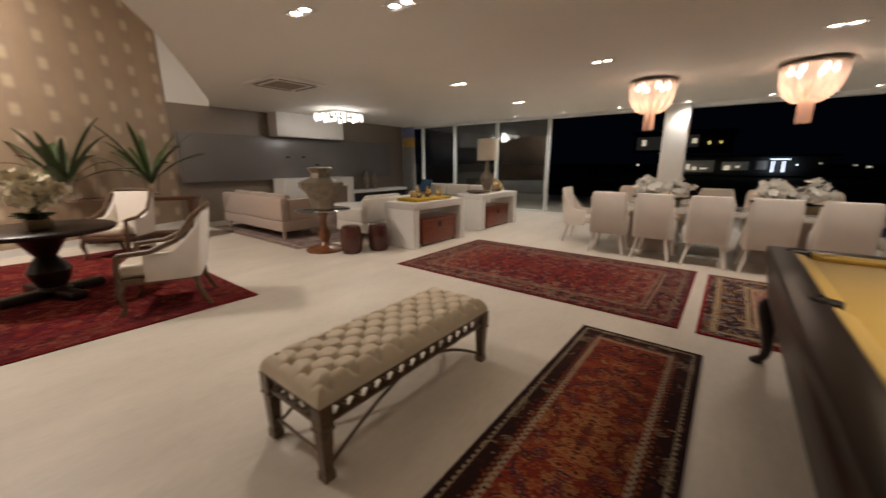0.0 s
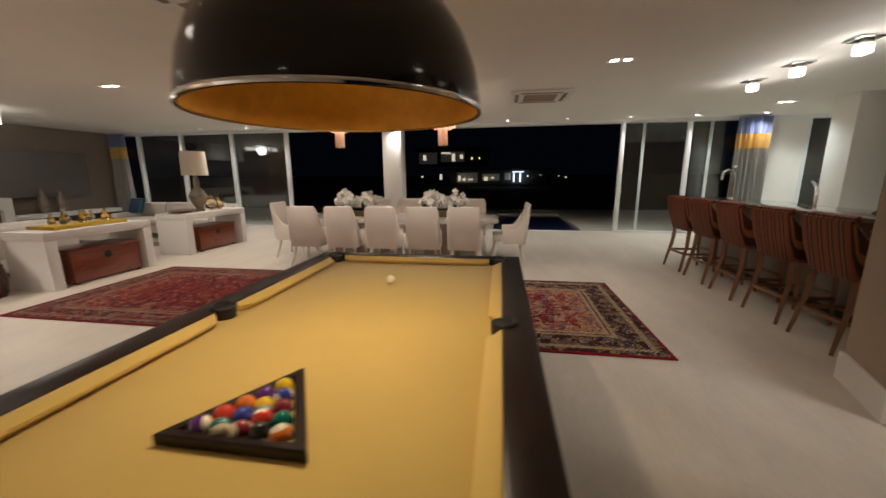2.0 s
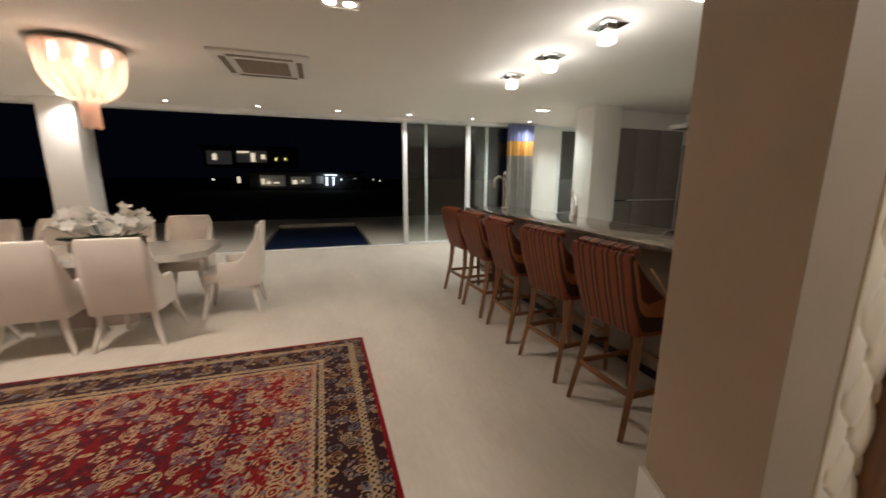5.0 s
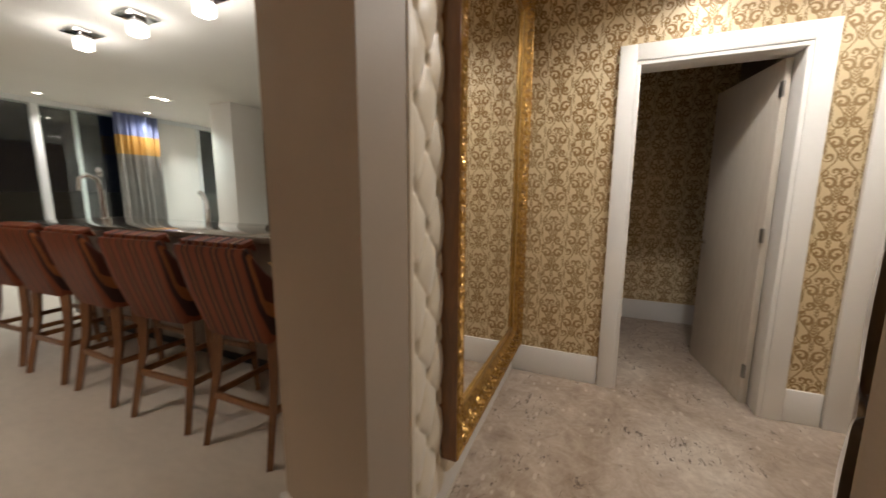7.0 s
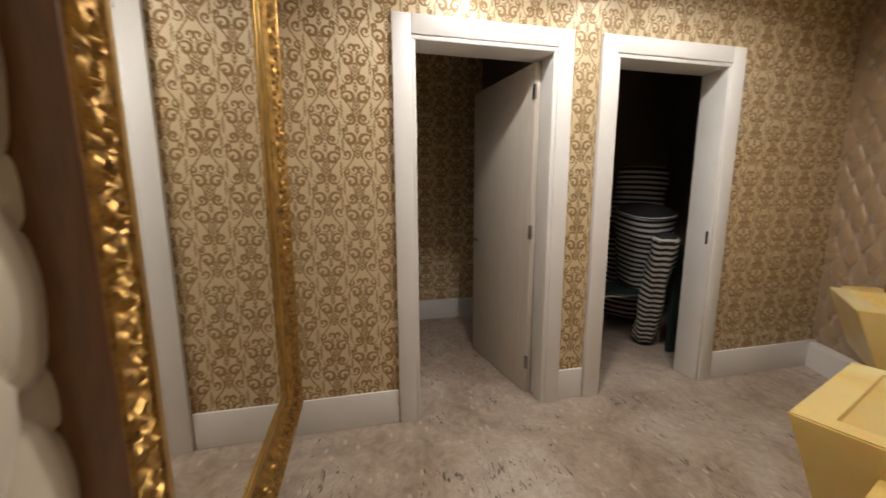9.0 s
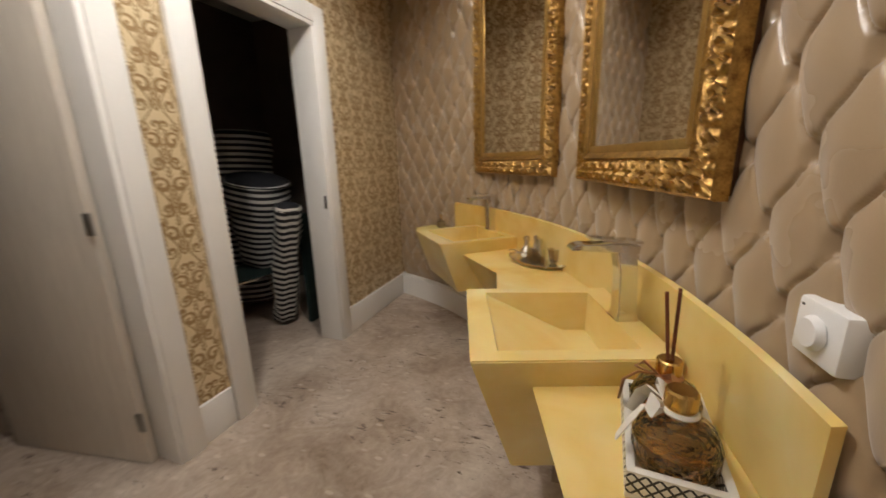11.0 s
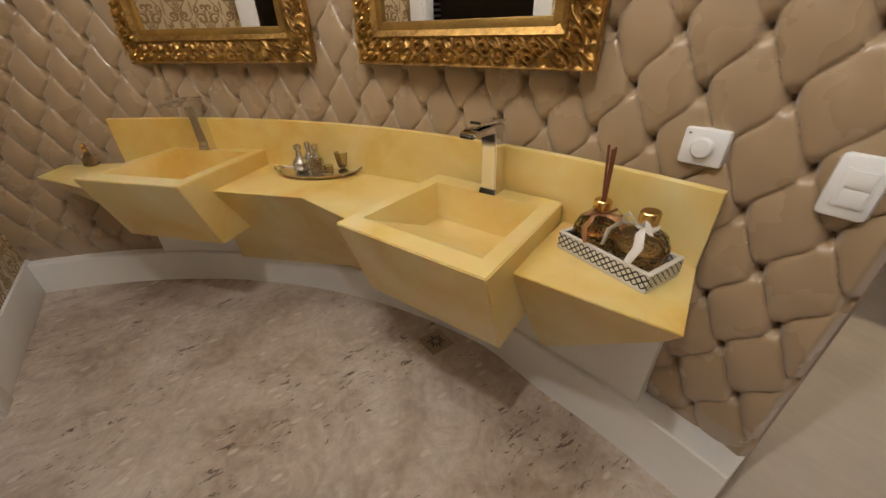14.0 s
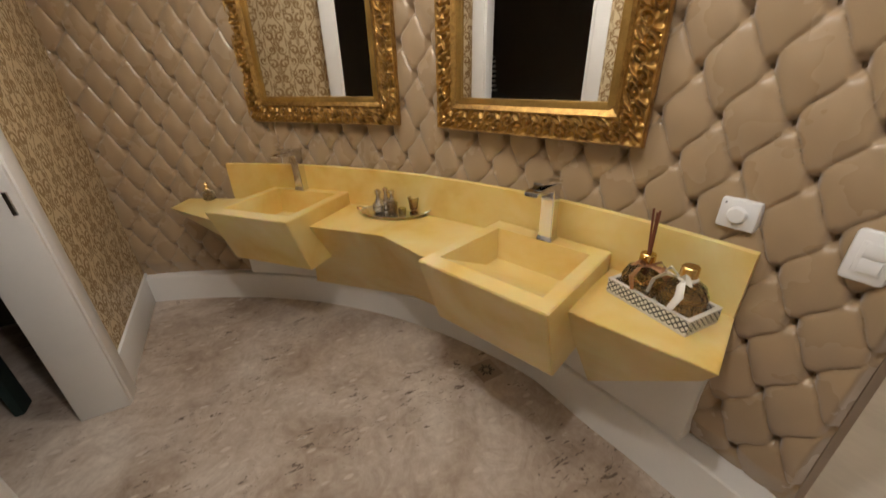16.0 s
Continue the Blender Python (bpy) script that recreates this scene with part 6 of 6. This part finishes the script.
rug(-9.3, -5.17, -2.4, 1.38, rug_mat("rug_crimson", (0.16, 0.008, 0.010), [(0.22, 0.03, 0.025), (0.05, 0.01, 0.02), (0.28, 0.09, 0.05), (0.10, 0.008, 0.012)], (0.07, 0.010, 0.014), (0.16, 0.03, 0.025), 4.13, 3.78, 0.4, 9), "large crimson rug under the round table")
rug(-10.6, -6.9, 2.9, 7.6, rug_mat("rug_grey", (0.34, 0.27, 0.23), [(0.16, 0.10, 0.10), (0.44, 0.36, 0.30), (0.22, 0.14, 0.13)], (0.28, 0.21, 0.19), (0.44, 0.37, 0.30), 3.7, 4.7, 0.4, 8), "faded greyish rose rug under the sofas")

# tufted bench
bx0, bx1, by0, by1 = -2.91, -2.37, 0.34, 1.78
bench = thing("tufted_bench", Matrix.Identity(4), "long cream buttoned bench on a pierced wooden frame", "bench")
bm = bmn()
W, L = bx1 - bx0, by1 - by0


def seat_top(u, v):
    x, y = u * W, v * L
    e = min(x, W - x, y, L - y)
    p, q = x / 0.145 + y / 0.155, x / 0.145 - y / 0.155
    sa, sb = abs(math.sin(math.pi * p)), abs(math.sin(math.pi * q))
    h = 0.7 * (1 - math.exp(-(sa * sa + sb * sb) * 3.2)) + 0.3 * min(1 - math.exp(-sa * 9), 1 - math.exp(-sb * 9))
    k = min(1, e / 0.05)
    return (bx0 + x, by0 + y, 0.405 + 0.075 * math.sqrt(max(0, 1 - (1 - k) ** 2)) + 0.066 * h * k * min(1, 0.3 + e / 0.11) - 0.030 * k)


sheet(bm, seat_top, 70, 190)
cus = part("cushion", bm, M_BENCH, bench, "deep-buttoned cream velvet cushion", 80)
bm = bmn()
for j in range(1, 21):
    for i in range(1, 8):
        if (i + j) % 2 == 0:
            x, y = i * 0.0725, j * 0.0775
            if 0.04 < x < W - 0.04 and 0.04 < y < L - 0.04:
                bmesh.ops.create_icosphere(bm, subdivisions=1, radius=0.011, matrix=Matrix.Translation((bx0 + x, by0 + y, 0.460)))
# same darkened velvet, standing for shade in the seat dimples
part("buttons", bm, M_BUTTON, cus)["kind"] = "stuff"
boxpart("seat_board", bench, M_CARVED, bx0 + 0.005, bx1 - 0.005, by0 + 0.005, by1 - 0.005, 0.385, 0.41, 0.004)
for a0, a1, fx in ((by0, by1, bx0 + 0.02), (by0, by1, bx1 - 0.02), (bx0, bx1, by0 + 0.02), (bx0, bx1, by1 - 0.02)):
    side = a1 - a0 > 1
    n = int((a1 - a0) / 0.085)
    for k in range(n):
        bm = bmn()
        c = a0 + (k + 0.5) * (a1 - a0) / n
        for pts in ([(-0.04, 0.315), (-0.015, 0.345), (0.0, 0.375), (0.035, 0.38)], [(-0.035, 0.38), (-0.01, 0.36), (0.015, 0.33), (0.04, 0.32)], [(-0.02, 0.32), (0.01, 0.335), (0.02, 0.36), (0.0, 0.372)]):
            tube(bm, [((fx, c + q, z) if side else (c + q, fx, z)) for q, z in pts], 0.008, 6)
        part("fret_scroll", bm, M_CARVED, bench, "pierced scroll of the apron")
    bm = bmn()
    if side:
        box(bm, fx - 0.012, fx + 0.012, a0 + 0.03, a1 - 0.03, 0.30, 0.318, 0.003)
    else:
        box(bm, a0 + 0.03, a1 - 0.03, fx - 0.012, fx + 0.012, 0.30, 0.318, 0.003)
    part("apron_rail", bm, M_CARVED, bench)
for x in (bx0 + 0.035, bx1 - 0.035):
    for y in (by0 + 0.035, by1 - 0.035):
        bm = bmn()
        rings(bm, [[(x - r, y - r, z), (x + r, y - r, z), (x + r, y + r, z), (x - r, y + r, z)] for r, z in ((0.036, 0.40), (0.036, 0.29), (0.042, 0.28), (0.032, 0.26), (0.024, 0.05), (0.03, 0.045), (0.03, 0.0))])
        part("leg", bm, M_CARVED, bench, angle=20)
    bm = bmn()
    tube(bm, [(x, by0 + 0.05 + (L - 0.1) * q / 12, 0.06 + 0.25 * math.sin(math.pi * q / 12)) for q in range(13)], 0.010, 6)
    part("arched_stretcher", bm, M_CARVED, bench)
bm = bmn()
tube(bm, [(bx0 + 0.04, by0 + 0.035, 0.12), (bx1 - 0.04, by0 + 0.035, 0.12)], 0.009, 6)
part("stretcher", bm, M_CARVED, bench)

# white consoles with lacquered chests


def console(x0, x1, y0, y1, h, cy0, cy1):
    t = thing("console_table", Matrix.Identity(4), "thick white lacquered waterfall console table", "console table", "white consoles")
    boxpart("top", t, M_TRIM, x0, x1, y0, y1, h - 0.12, h, 0.004)
    for a, c in ((y0, y0 + 0.14), (y1 - 0.14, y1)):
        boxpart("side_panel", t, M_TRIM, x0, x1, a, c, 0, h - 0.121, 0.004)
    c = thing("lacquer_chest", Matrix.Identity(4), "old red lacquer chest under the white console", "chest", "lacquer chests")
    cb = boxpart("body", c, M_CHEST, x0 + 0.12, x1 - 0.06, cy0, cy1, 0.03, 0.46, 0.008)
    boxpart("lid", c, M_CHEST, x0 + 0.11, x1 - 0.05, cy0 - 0.01, cy1 + 0.01, 0.465, 0.50, 0.006)
    bm = bmn()
    lathe(bm, [(0.055, 0), (0.055, 0.006), (0.045, 0.01), (0.004, 0.012)], 24)
    bmesh.ops.transform(bm, matrix=pose(x1 - 0.06, (cy0 + cy1) / 2, 0.36, 0, 90), verts=bm.verts)
    part("lock_plate", bm, M_BLACK, cb, "round dark metal lock plate")
    for yy in (cy0 + 0.02, cy1 - 0.06):
        boxpart("foot", c, M_CHEST, x1 - 0.12, x1 - 0.07, yy, yy + 0.04, 0, 0.03, 0.003)


console(-5.95, -5.25, 4.12, 5.62, 0.80, 4.42, 5.42)
console(-6.0, -5.32, 6.42, 8.06, 0.80, 6.75, 7.75)
t = thing("yellow_tray", pose(-5.62, 4.85, 0.80), "long mustard yellow lacquer tray on the console", "tray")
boxpart("tray_base", t, plain("mustard_lacquer", (0.55, 0.36, 0.02), 0.3, var=0.05, bump=0), -0.24, 0.24, -0.5, 0.5, 0, 0.05, 0.006)
for k in range(7):
    v = thing("amber_vase", pose(-5.62 + 0.08 * math.sin(k * 2.4), 4.5 + 0.11 * k, 0.851), "amber and clear glass bottle on the yellow tray", "vase", "glass bottles")
    s = 0.8 + 0.5 * ((k * 7) % 5) / 5
    bm = bmn()
    lathe(bm, [(0.03 * s, 0), (0.05 * s, 0.02), (0.055 * s, 0.07), (0.03 * s, 0.11), (0.018, 0.14 * s + 0.02), (0.02, 0.17 * s + 0.02)], 16)
    part("vessel", bm, (M_AMBER, M_SMOKE, M_GLASS)[k % 3], v)
t = thing("table_lamp", pose(-5.66, 7.15, 0.80), "big urn table lamp with a drum shade", "lamp")
bm = bmn()
lathe(bm, [(0.09, 0), (0.1, 0.03), (0.06, 0.05), (0.14, 0.2), (0.17, 0.32), (0.12, 0.42), (0.05, 0.5), (0.06, 0.6), (0.03, 0.75)], 24)
part("base", bm, M_URN, t)
bm = bmn()
lathe(bm, [(0.24, 0.74), (0.225, 1.22), (0.22, 1.22), (0.235, 0.74)], 32, cap=(False, False))
part("shade", bm, M_LAMPSHADE, t)
for k, (yy, s) in enumerate(((7.42, 1.0), (7.62, 0.8))):
    v = thing("glass_jar", pose(-5.6, yy, 0.80), "amber glass jar with a lid", "jar", "jars on the console")
    bm = bmn()
    lathe(bm, [(0.05 * s, 0), (0.12 * s, 0.05), (0.13 * s, 0.14 * s), (0.09 * s, 0.22 * s), (0.06 * s, 0.25 * s)], 20)
    part("vessel", bm, M_AMBER if k else M_SMOKE, v)
    bm = bmn()
    lathe(bm, [(0.065 * s, 0.25 * s), (0.07 * s, 0.265 * s), (0.03 * s, 0.29 * s), (0.02 * s, 0.33 * s)], 16)
    part("lid", bm, M_BRASS, v)
v = thing("shallow_bowl", pose(-5.65, 6.7, 0.80), "wide shallow silver bowl", "bowl")
bm = bmn()
lathe(bm, [(0.08, 0), (0.2, 0.02), (0.3, 0.055), (0.295, 0.06), (0.19, 0.03), (0.02, 0.015)], 32, sy=1.0, sx=0.8)
part("dish", bm, M_URN, v)

# pedestal table with an urn, garden stools
t = thing("pedestal_table", pose(-6.5, 3.2, 0), "turned wooden pedestal table with a round glass top", "table")
bm = bmn()
lathe(bm, [(0.32, 0), (0.32, 0.03), (0.25, 0.06), (0.1, 0.09), (0.06, 0.15), (0.1, 0.24), (0.11, 0.32), (0.06, 0.42), (0.05, 0.55), (0.09, 0.66), (0.14, 0.70)], 28)
part("pedestal", bm, wood("turned_wood", (0.24, 0.085, 0.025), (0.11, 0.035, 0.012), 0.25), t)
bm = bmn()
lathe(bm, [(0.44, 0.702), (0.45, 0.706), (0.45, 0.716), (0.44, 0.72), (0.003, 0.72)], 40)
part("top", bm, M_GLASS, t, "round clear glass top")
t = thing("urn", pose(-6.5, 3.2, 0.721), "tall square-shouldered silvered ceramic urn", "urn")
bm = bmn()
lathe(bm, [(0.17, 0), (0.19, 0.03), (0.19, 0.08), (0.26, 0.25), (0.36, 0.36), (0.37, 0.44), (0.30, 0.47), (0.17, 0.52), (0.15, 0.60), (0.2, 0.66), (0.2, 0.68), (0.14, 0.69)], 8)
part("vessel", bm, M_URN, t, angle=25)
for x, y in ((-5.98, 3.36), (-5.80, 3.80)):
    t = thing("garden_stool", pose(x, y, 0), "oxblood glazed barrel-shaped ceramic garden stool", "stool", "garden stools")
    bm = bmn()
    lathe(bm, [(0.15, 0), (0.155, 0.02), (0.175, 0.1), (0.19, 0.22), (0.175, 0.35), (0.155, 0.43), (0.15, 0.45), (0.12, 0.465), (0.003, 0.47)], 28)
    part("body", bm, M_REDBROWN, t)
    bm = bmn()
    for z in (0.06, 0.40):
        for k in range(20):
            a = k * math.pi / 10
            bmesh.ops.create_icosphere(bm, subdivisions=1, radius=0.008, matrix=Matrix.Translation(((0.17 if z < 0.2 else 0.165) * math.cos(a), (0.17 if z < 0.2 else 0.165) * math.sin(a), z)))
    tagged(part("studs", bm, M_REDBROWN, t, "rows of small glazed studs"), kind="stuff")


def sofa(m, w, d, mt, label, n):
    t = thing("sofa", m, label, "sofa")
    boxpart("base", t, mt, -w / 2, w / 2, -d / 2, d / 2, 0.16, 0.36, 0.02)
    boxpart("backrest", t, mt, -w / 2, w / 2, -d / 2, -d / 2 + 0.17, 0.36, 0.82, 0.05)
    for s in (-1, 1):
        boxpart("armrest", t, mt, s * w / 2 - (0.16 if s > 0 else 0), s * w / 2 + (0.16 if s < 0 else 0), -d / 2 + 0.17, d / 2, 0.36, 0.62 if mt is not M_SOFA else 0.78, 0.04)
    cw = (w - 0.36) / n
    for k in range(n):
        x = -w / 2 + 0.18 + cw * k
        boxpart("seat_cushion", t, mt, x + 0.006, x + cw - 0.006, -d / 2 + 0.18, d / 2 + 0.01, 0.362, 0.50, 0.04)
        boxpart("back_cushion", t, mt, x + 0.01, x + cw - 0.01, -d / 2 + 0.175, -d / 2 + 0.34, 0.50, 0.86, 0.06)
    legs4(t, mt if mt is M_SOFA else M_WSOFA, [(-w / 2 + 0.1, -d / 2 + 0.08), (w / 2 - 0.1, -d / 2 + 0.08), (w / 2 - 0.1, d / 2 - 0.08), (-w / 2 + 0.1, d / 2 - 0.08)], 0.17, 0.035, 0.025, 0.01)


sofa(pose(-9.05, 3.6, 0.012), 2.6, 0.95, M_SOFA, "oatmeal coloured buttoned sofa on pale legs", 3)
sofa(pose(-6.85, 4.7, 0.0, 0, 0, 90), 1.3, 0.95, M_WSOFA, "white upholstered armchair beside the console", 1)
sofa(pose(-7.6, 8.5, 0, 0, 0, 180), 2.9, 0.95, M_WSOFA, "long white sofa by the windows", 3)
t = thing("blue_cushion", pose(-8.7, 8.38, 0.60, 20, 0, 170), "dark blue square cushion on the white sofa", "cushion")
bm = bmn()
box(bm, -0.22, 0.22, -0.06, 0.06, 0, 0.4, 0.05, seg=3)
part("cover", bm, plain("blue_cushion_cloth", (0.03, 0.09, 0.16), 0.8), t)
t = thing("coffee_table", Matrix.Identity(4), "low white coffee table", "table")
boxpart("top", t, M_TRIM, -9.3, -7.9, 5.2, 6.4, 0.34, 0.42, 0.005)
boxpart("pedestal", t, M_TRIM, -8.9, -8.3, 5.5, 6.1, 0.012, 0.34, 0.004)

# media wall
t = thing("media_panel", Matrix.Identity(4), "wide dark grey lacquered panel on the media wall", "wall panel")
boxpart("panel", t, M_GREY, -11.499, -11.36, 2.75, 9.5, 1.02, 2.2, 0.005)
for y, z in ((5.35, 1.62), (5.85, 1.63), (6.3, 1.4)):
    boxpart("socket", t, M_BLACK, -11.36, -11.355, y, y + 0.14, z, z + 0.05, 0.001)
struct("trim_white_box", M_WHITE, -11.499, -11.05, 5.0, 7.2, 2.2, CEIL, 0.004, "white box hanging from the ceiling over the fireplace", "trim")
t = thing("fireplace", Matrix.Identity(4), "white fireplace block with a dark opening", "fireplace")
bm = bmn()
for y0, y1, z0, z1 in ((4.9, 5.7, 0, 1.05), (7.1, 7.3, 0, 1.05), (5.7, 7.1, 0.78, 1.05), (5.7, 7.1, 0, 0.25)):
    box(bm, -11.36, -10.8, y0, y1, z0, z1)
part("surround", bm, M_WHITE, t)
boxpart("firebox", t, M_GREY2, -11.36, -10.9, 5.7, 7.1, 0.25, 0.78)
t = thing("low_shelf", Matrix.Identity(4), "long white low shelf under the media panel", "shelf")
boxpart("board", t, M_TRIM, -11.36, -10.9, 7.31, 9.9, 0.5, 0.6, 0.004)
boxpart("cabinet", t, M_BLACK, -11.36, -10.95, 7.31, 9.9, 0.0, 0.5, 0.004)
for y, s in ((8.1, 1.0), (8.5, 0.9)):
    v = thing("tall_vase", pose(-11.1, y, 0.6), "tall slim beige ceramic vase", "vase", "vases on the shelf")
    bm = bmn()
    lathe(bm, [(0.07, 0), (0.1, 0.1 * s), (0.11, 0.3 * s), (0.06, 0.5 * s), (0.035, 0.58 * s), (0.05, 0.64 * s)], 18)
    part("vessel", bm, M_URN, v)

# round table group in the corner
t = thing("round_table", pose(-6.95, -0.05, 0.012), "dark carved round pedestal table", "table")
bm = bmn()
lathe(bm, [(0.62, 0.72), (0.64, 0.74), (0.64, 0.765), (0.62, 0.78), (0.003, 0.782)], 48)
part("top", bm, M_ESPRESSO, t)
bm = bmn()
lathe(bm, [(0.16, 0.08), (0.12, 0.12), (0.16, 0.2), (0.19, 0.3), (0.13, 0.4), (0.09, 0.46), (0.16, 0.58), (0.22, 0.68), (0.3, 0.72)], 24)
part("pedestal", bm, M_ESPRESSO, t)
for k in range(4):
    bm = bmn()
    box(bm, 0.05, 0.46, -0.07, 0.07, 0, 0.10, 0.025, pose(0, 0, 0, 0, 0, 20 + 90 * k))
    part("foot", bm, M_ESPRESSO, t)
arrangement(pose(-6.95, -0.05, 0.795), 260, 0.34, 0.5, "creamy orchids in a dark bowl on the round table", plain("cream_blossom", (0.74, 0.66, 0.48), 0.6, var=0.08, scale=30), 60, 0.26)


def armchair(m, label):
    t = thing("wing_armchair", m, label, "armchair", "carved armchairs")
    bm = bmn()
    box(bm, -0.29, 0.29, -0.24, 0.36, 0.36, 0.50, 0.05, seg=3)
    part("seat", bm, M_CREAMVEL, t, "plump cream seat cushion")
    bm = bmn()
    shell(bm, 0.66, 0.66, 0.32, 1.0, 0.60, 0.07, 0.10)
    part("backrest", bm, M_CREAM, t)
    bm = bmn()
    tube(bm, [(-0.33, 0.30, 0.60), (-0.335, 0.05, 0.62), (-0.34, -0.18, 0.72), (-0.33, -0.32, 0.93), (-0.27, -0.42, 1.02), (0, -0.44, 1.03), (0.27, -0.42, 1.02), (0.33, -0.32, 0.93), (0.34, -0.18, 0.72), (0.335, 0.05, 0.62), (0.33, 0.30, 0.60)], 0.026, 8)
    part("carved_rail", bm, M_CARVED, t, "carved dark wooden rail")
    boxpart("seat_rail", t, M_CARVED, -0.33, 0.33, -0.30, 0.35, 0.30, 0.36, 0.01)
    for s in (-1, 1):
        bm = bmn()
        tube(bm, [(s * 0.33, 0.30, 0.60), (s * 0.35, 0.33, 0.48), (s * 0.32, 0.33, 0.33)], [0.03, 0.026, 0.03], 8)
        part("arm_post", bm, M_CARVED, t)
        bm = bmn()
        tube(bm, [(s * 0.3, 0.31, 0.34), (s * 0.33, 0.35, 0.22), (s * 0.31, 0.33, 0.08), (s * 0.33, 0.36, 0.0)], [0.04, 0.034, 0.02, 0.026], 8)
        part("leg", bm, M_CARVED, t)
        bm = bmn()
        tube(bm, [(s * 0.29, -0.28, 0.34), (s * 0.29, -0.30, 0.18), (s * 0.30, -0.38, 0.0)], [0.035, 0.026, 0.024], 8)
        part("leg", bm, M_CARVED, t)


armchair(pose(-5.72, 0.72, 0.012, 0, 0, 155), "cream armchair with a carved dark frame, seen from behind")
armchair(pose(-8.8, 0.95, 0.012, 0, 0, -138), "cream buttoned armchair with a carved dark frame")
cons = thing("dark_console", Matrix.Identity(4), "dark wooden console by the curved wall", "console table")
M2 = pose(-10.15, 1.25, 0, 0, 0, 56)
for nm, a in (("top", (-1.3, 1.3, -0.2, 0.2, 0.78, 0.84)), ("shelf", (-1.25, 1.25, -0.18, 0.18, 0.12, 0.16)), ("side_panel", (-1.25, -1.15, -0.18, 0.18, 0.16, 0.779)), ("side_panel", (1.15, 1.25, -0.18, 0.18, 0.16, 0.779)), ("foot", (-1.2, 1.2, -0.1, 0.1, 0, 0.12))):
    bm = bmn()
    box(bm, *a, 0.006, M2)
    part(nm, bm, M_DKWOOD, cons)


def palm(x, y, z, seed):
    t = thing("palm_vase", pose(x, y, z), "glass vase of long green palm fronds", "plant", "palm vases")
    bm = bmn()
    lathe(bm, [(0.12, 0), (0.13, 0.01), (0.10, 0.06), (0.12, 0.3), (0.17, 0.42), (0.16, 0.42), (0.11, 0.3), (0.09, 0.07)], 20)
    part("vase", bm, M_GLASS, t)
    rnd = random.Random(seed)
    for k in range(18):
        a, l, lift = rnd.random() * 6.28, 0.7 + 0.4 * rnd.random(), 0.5 + 0.7 * rnd.random()
        bm = bmn()
        w = Vector((-math.sin(a), math.cos(a), 0))
        row = []
        for q in np.linspace(0, 1, 11):
            c = Vector((math.cos(a) * l * q * 0.9, math.sin(a) * l * q * 0.9, 0.22 + lift * q * 1.35 - 0.5 * q * q))
            hw = 0.042 * math.sin(math.pi * min(1, 0.12 + q * 0.88)) ** 0.7 + 0.003
            row.append([bm.verts.new(c - w * hw + Vector((0, 0, 0.012))), bm.verts.new(c), bm.verts.new(c + w * hw + Vector((0, 0, 0.012)))])
        for p, q in zip(row, row[1:]):
            bm.faces.new((p[0], p[1], q[1], q[0]))
            bm.faces.new((p[1], p[2], q[2], q[1]))
        part("frond", bm, M_LEAF, t)


palm(-10.35, 1.85, 0.84, 3)
palm(-9.8, 0.55, 0.84, 8)
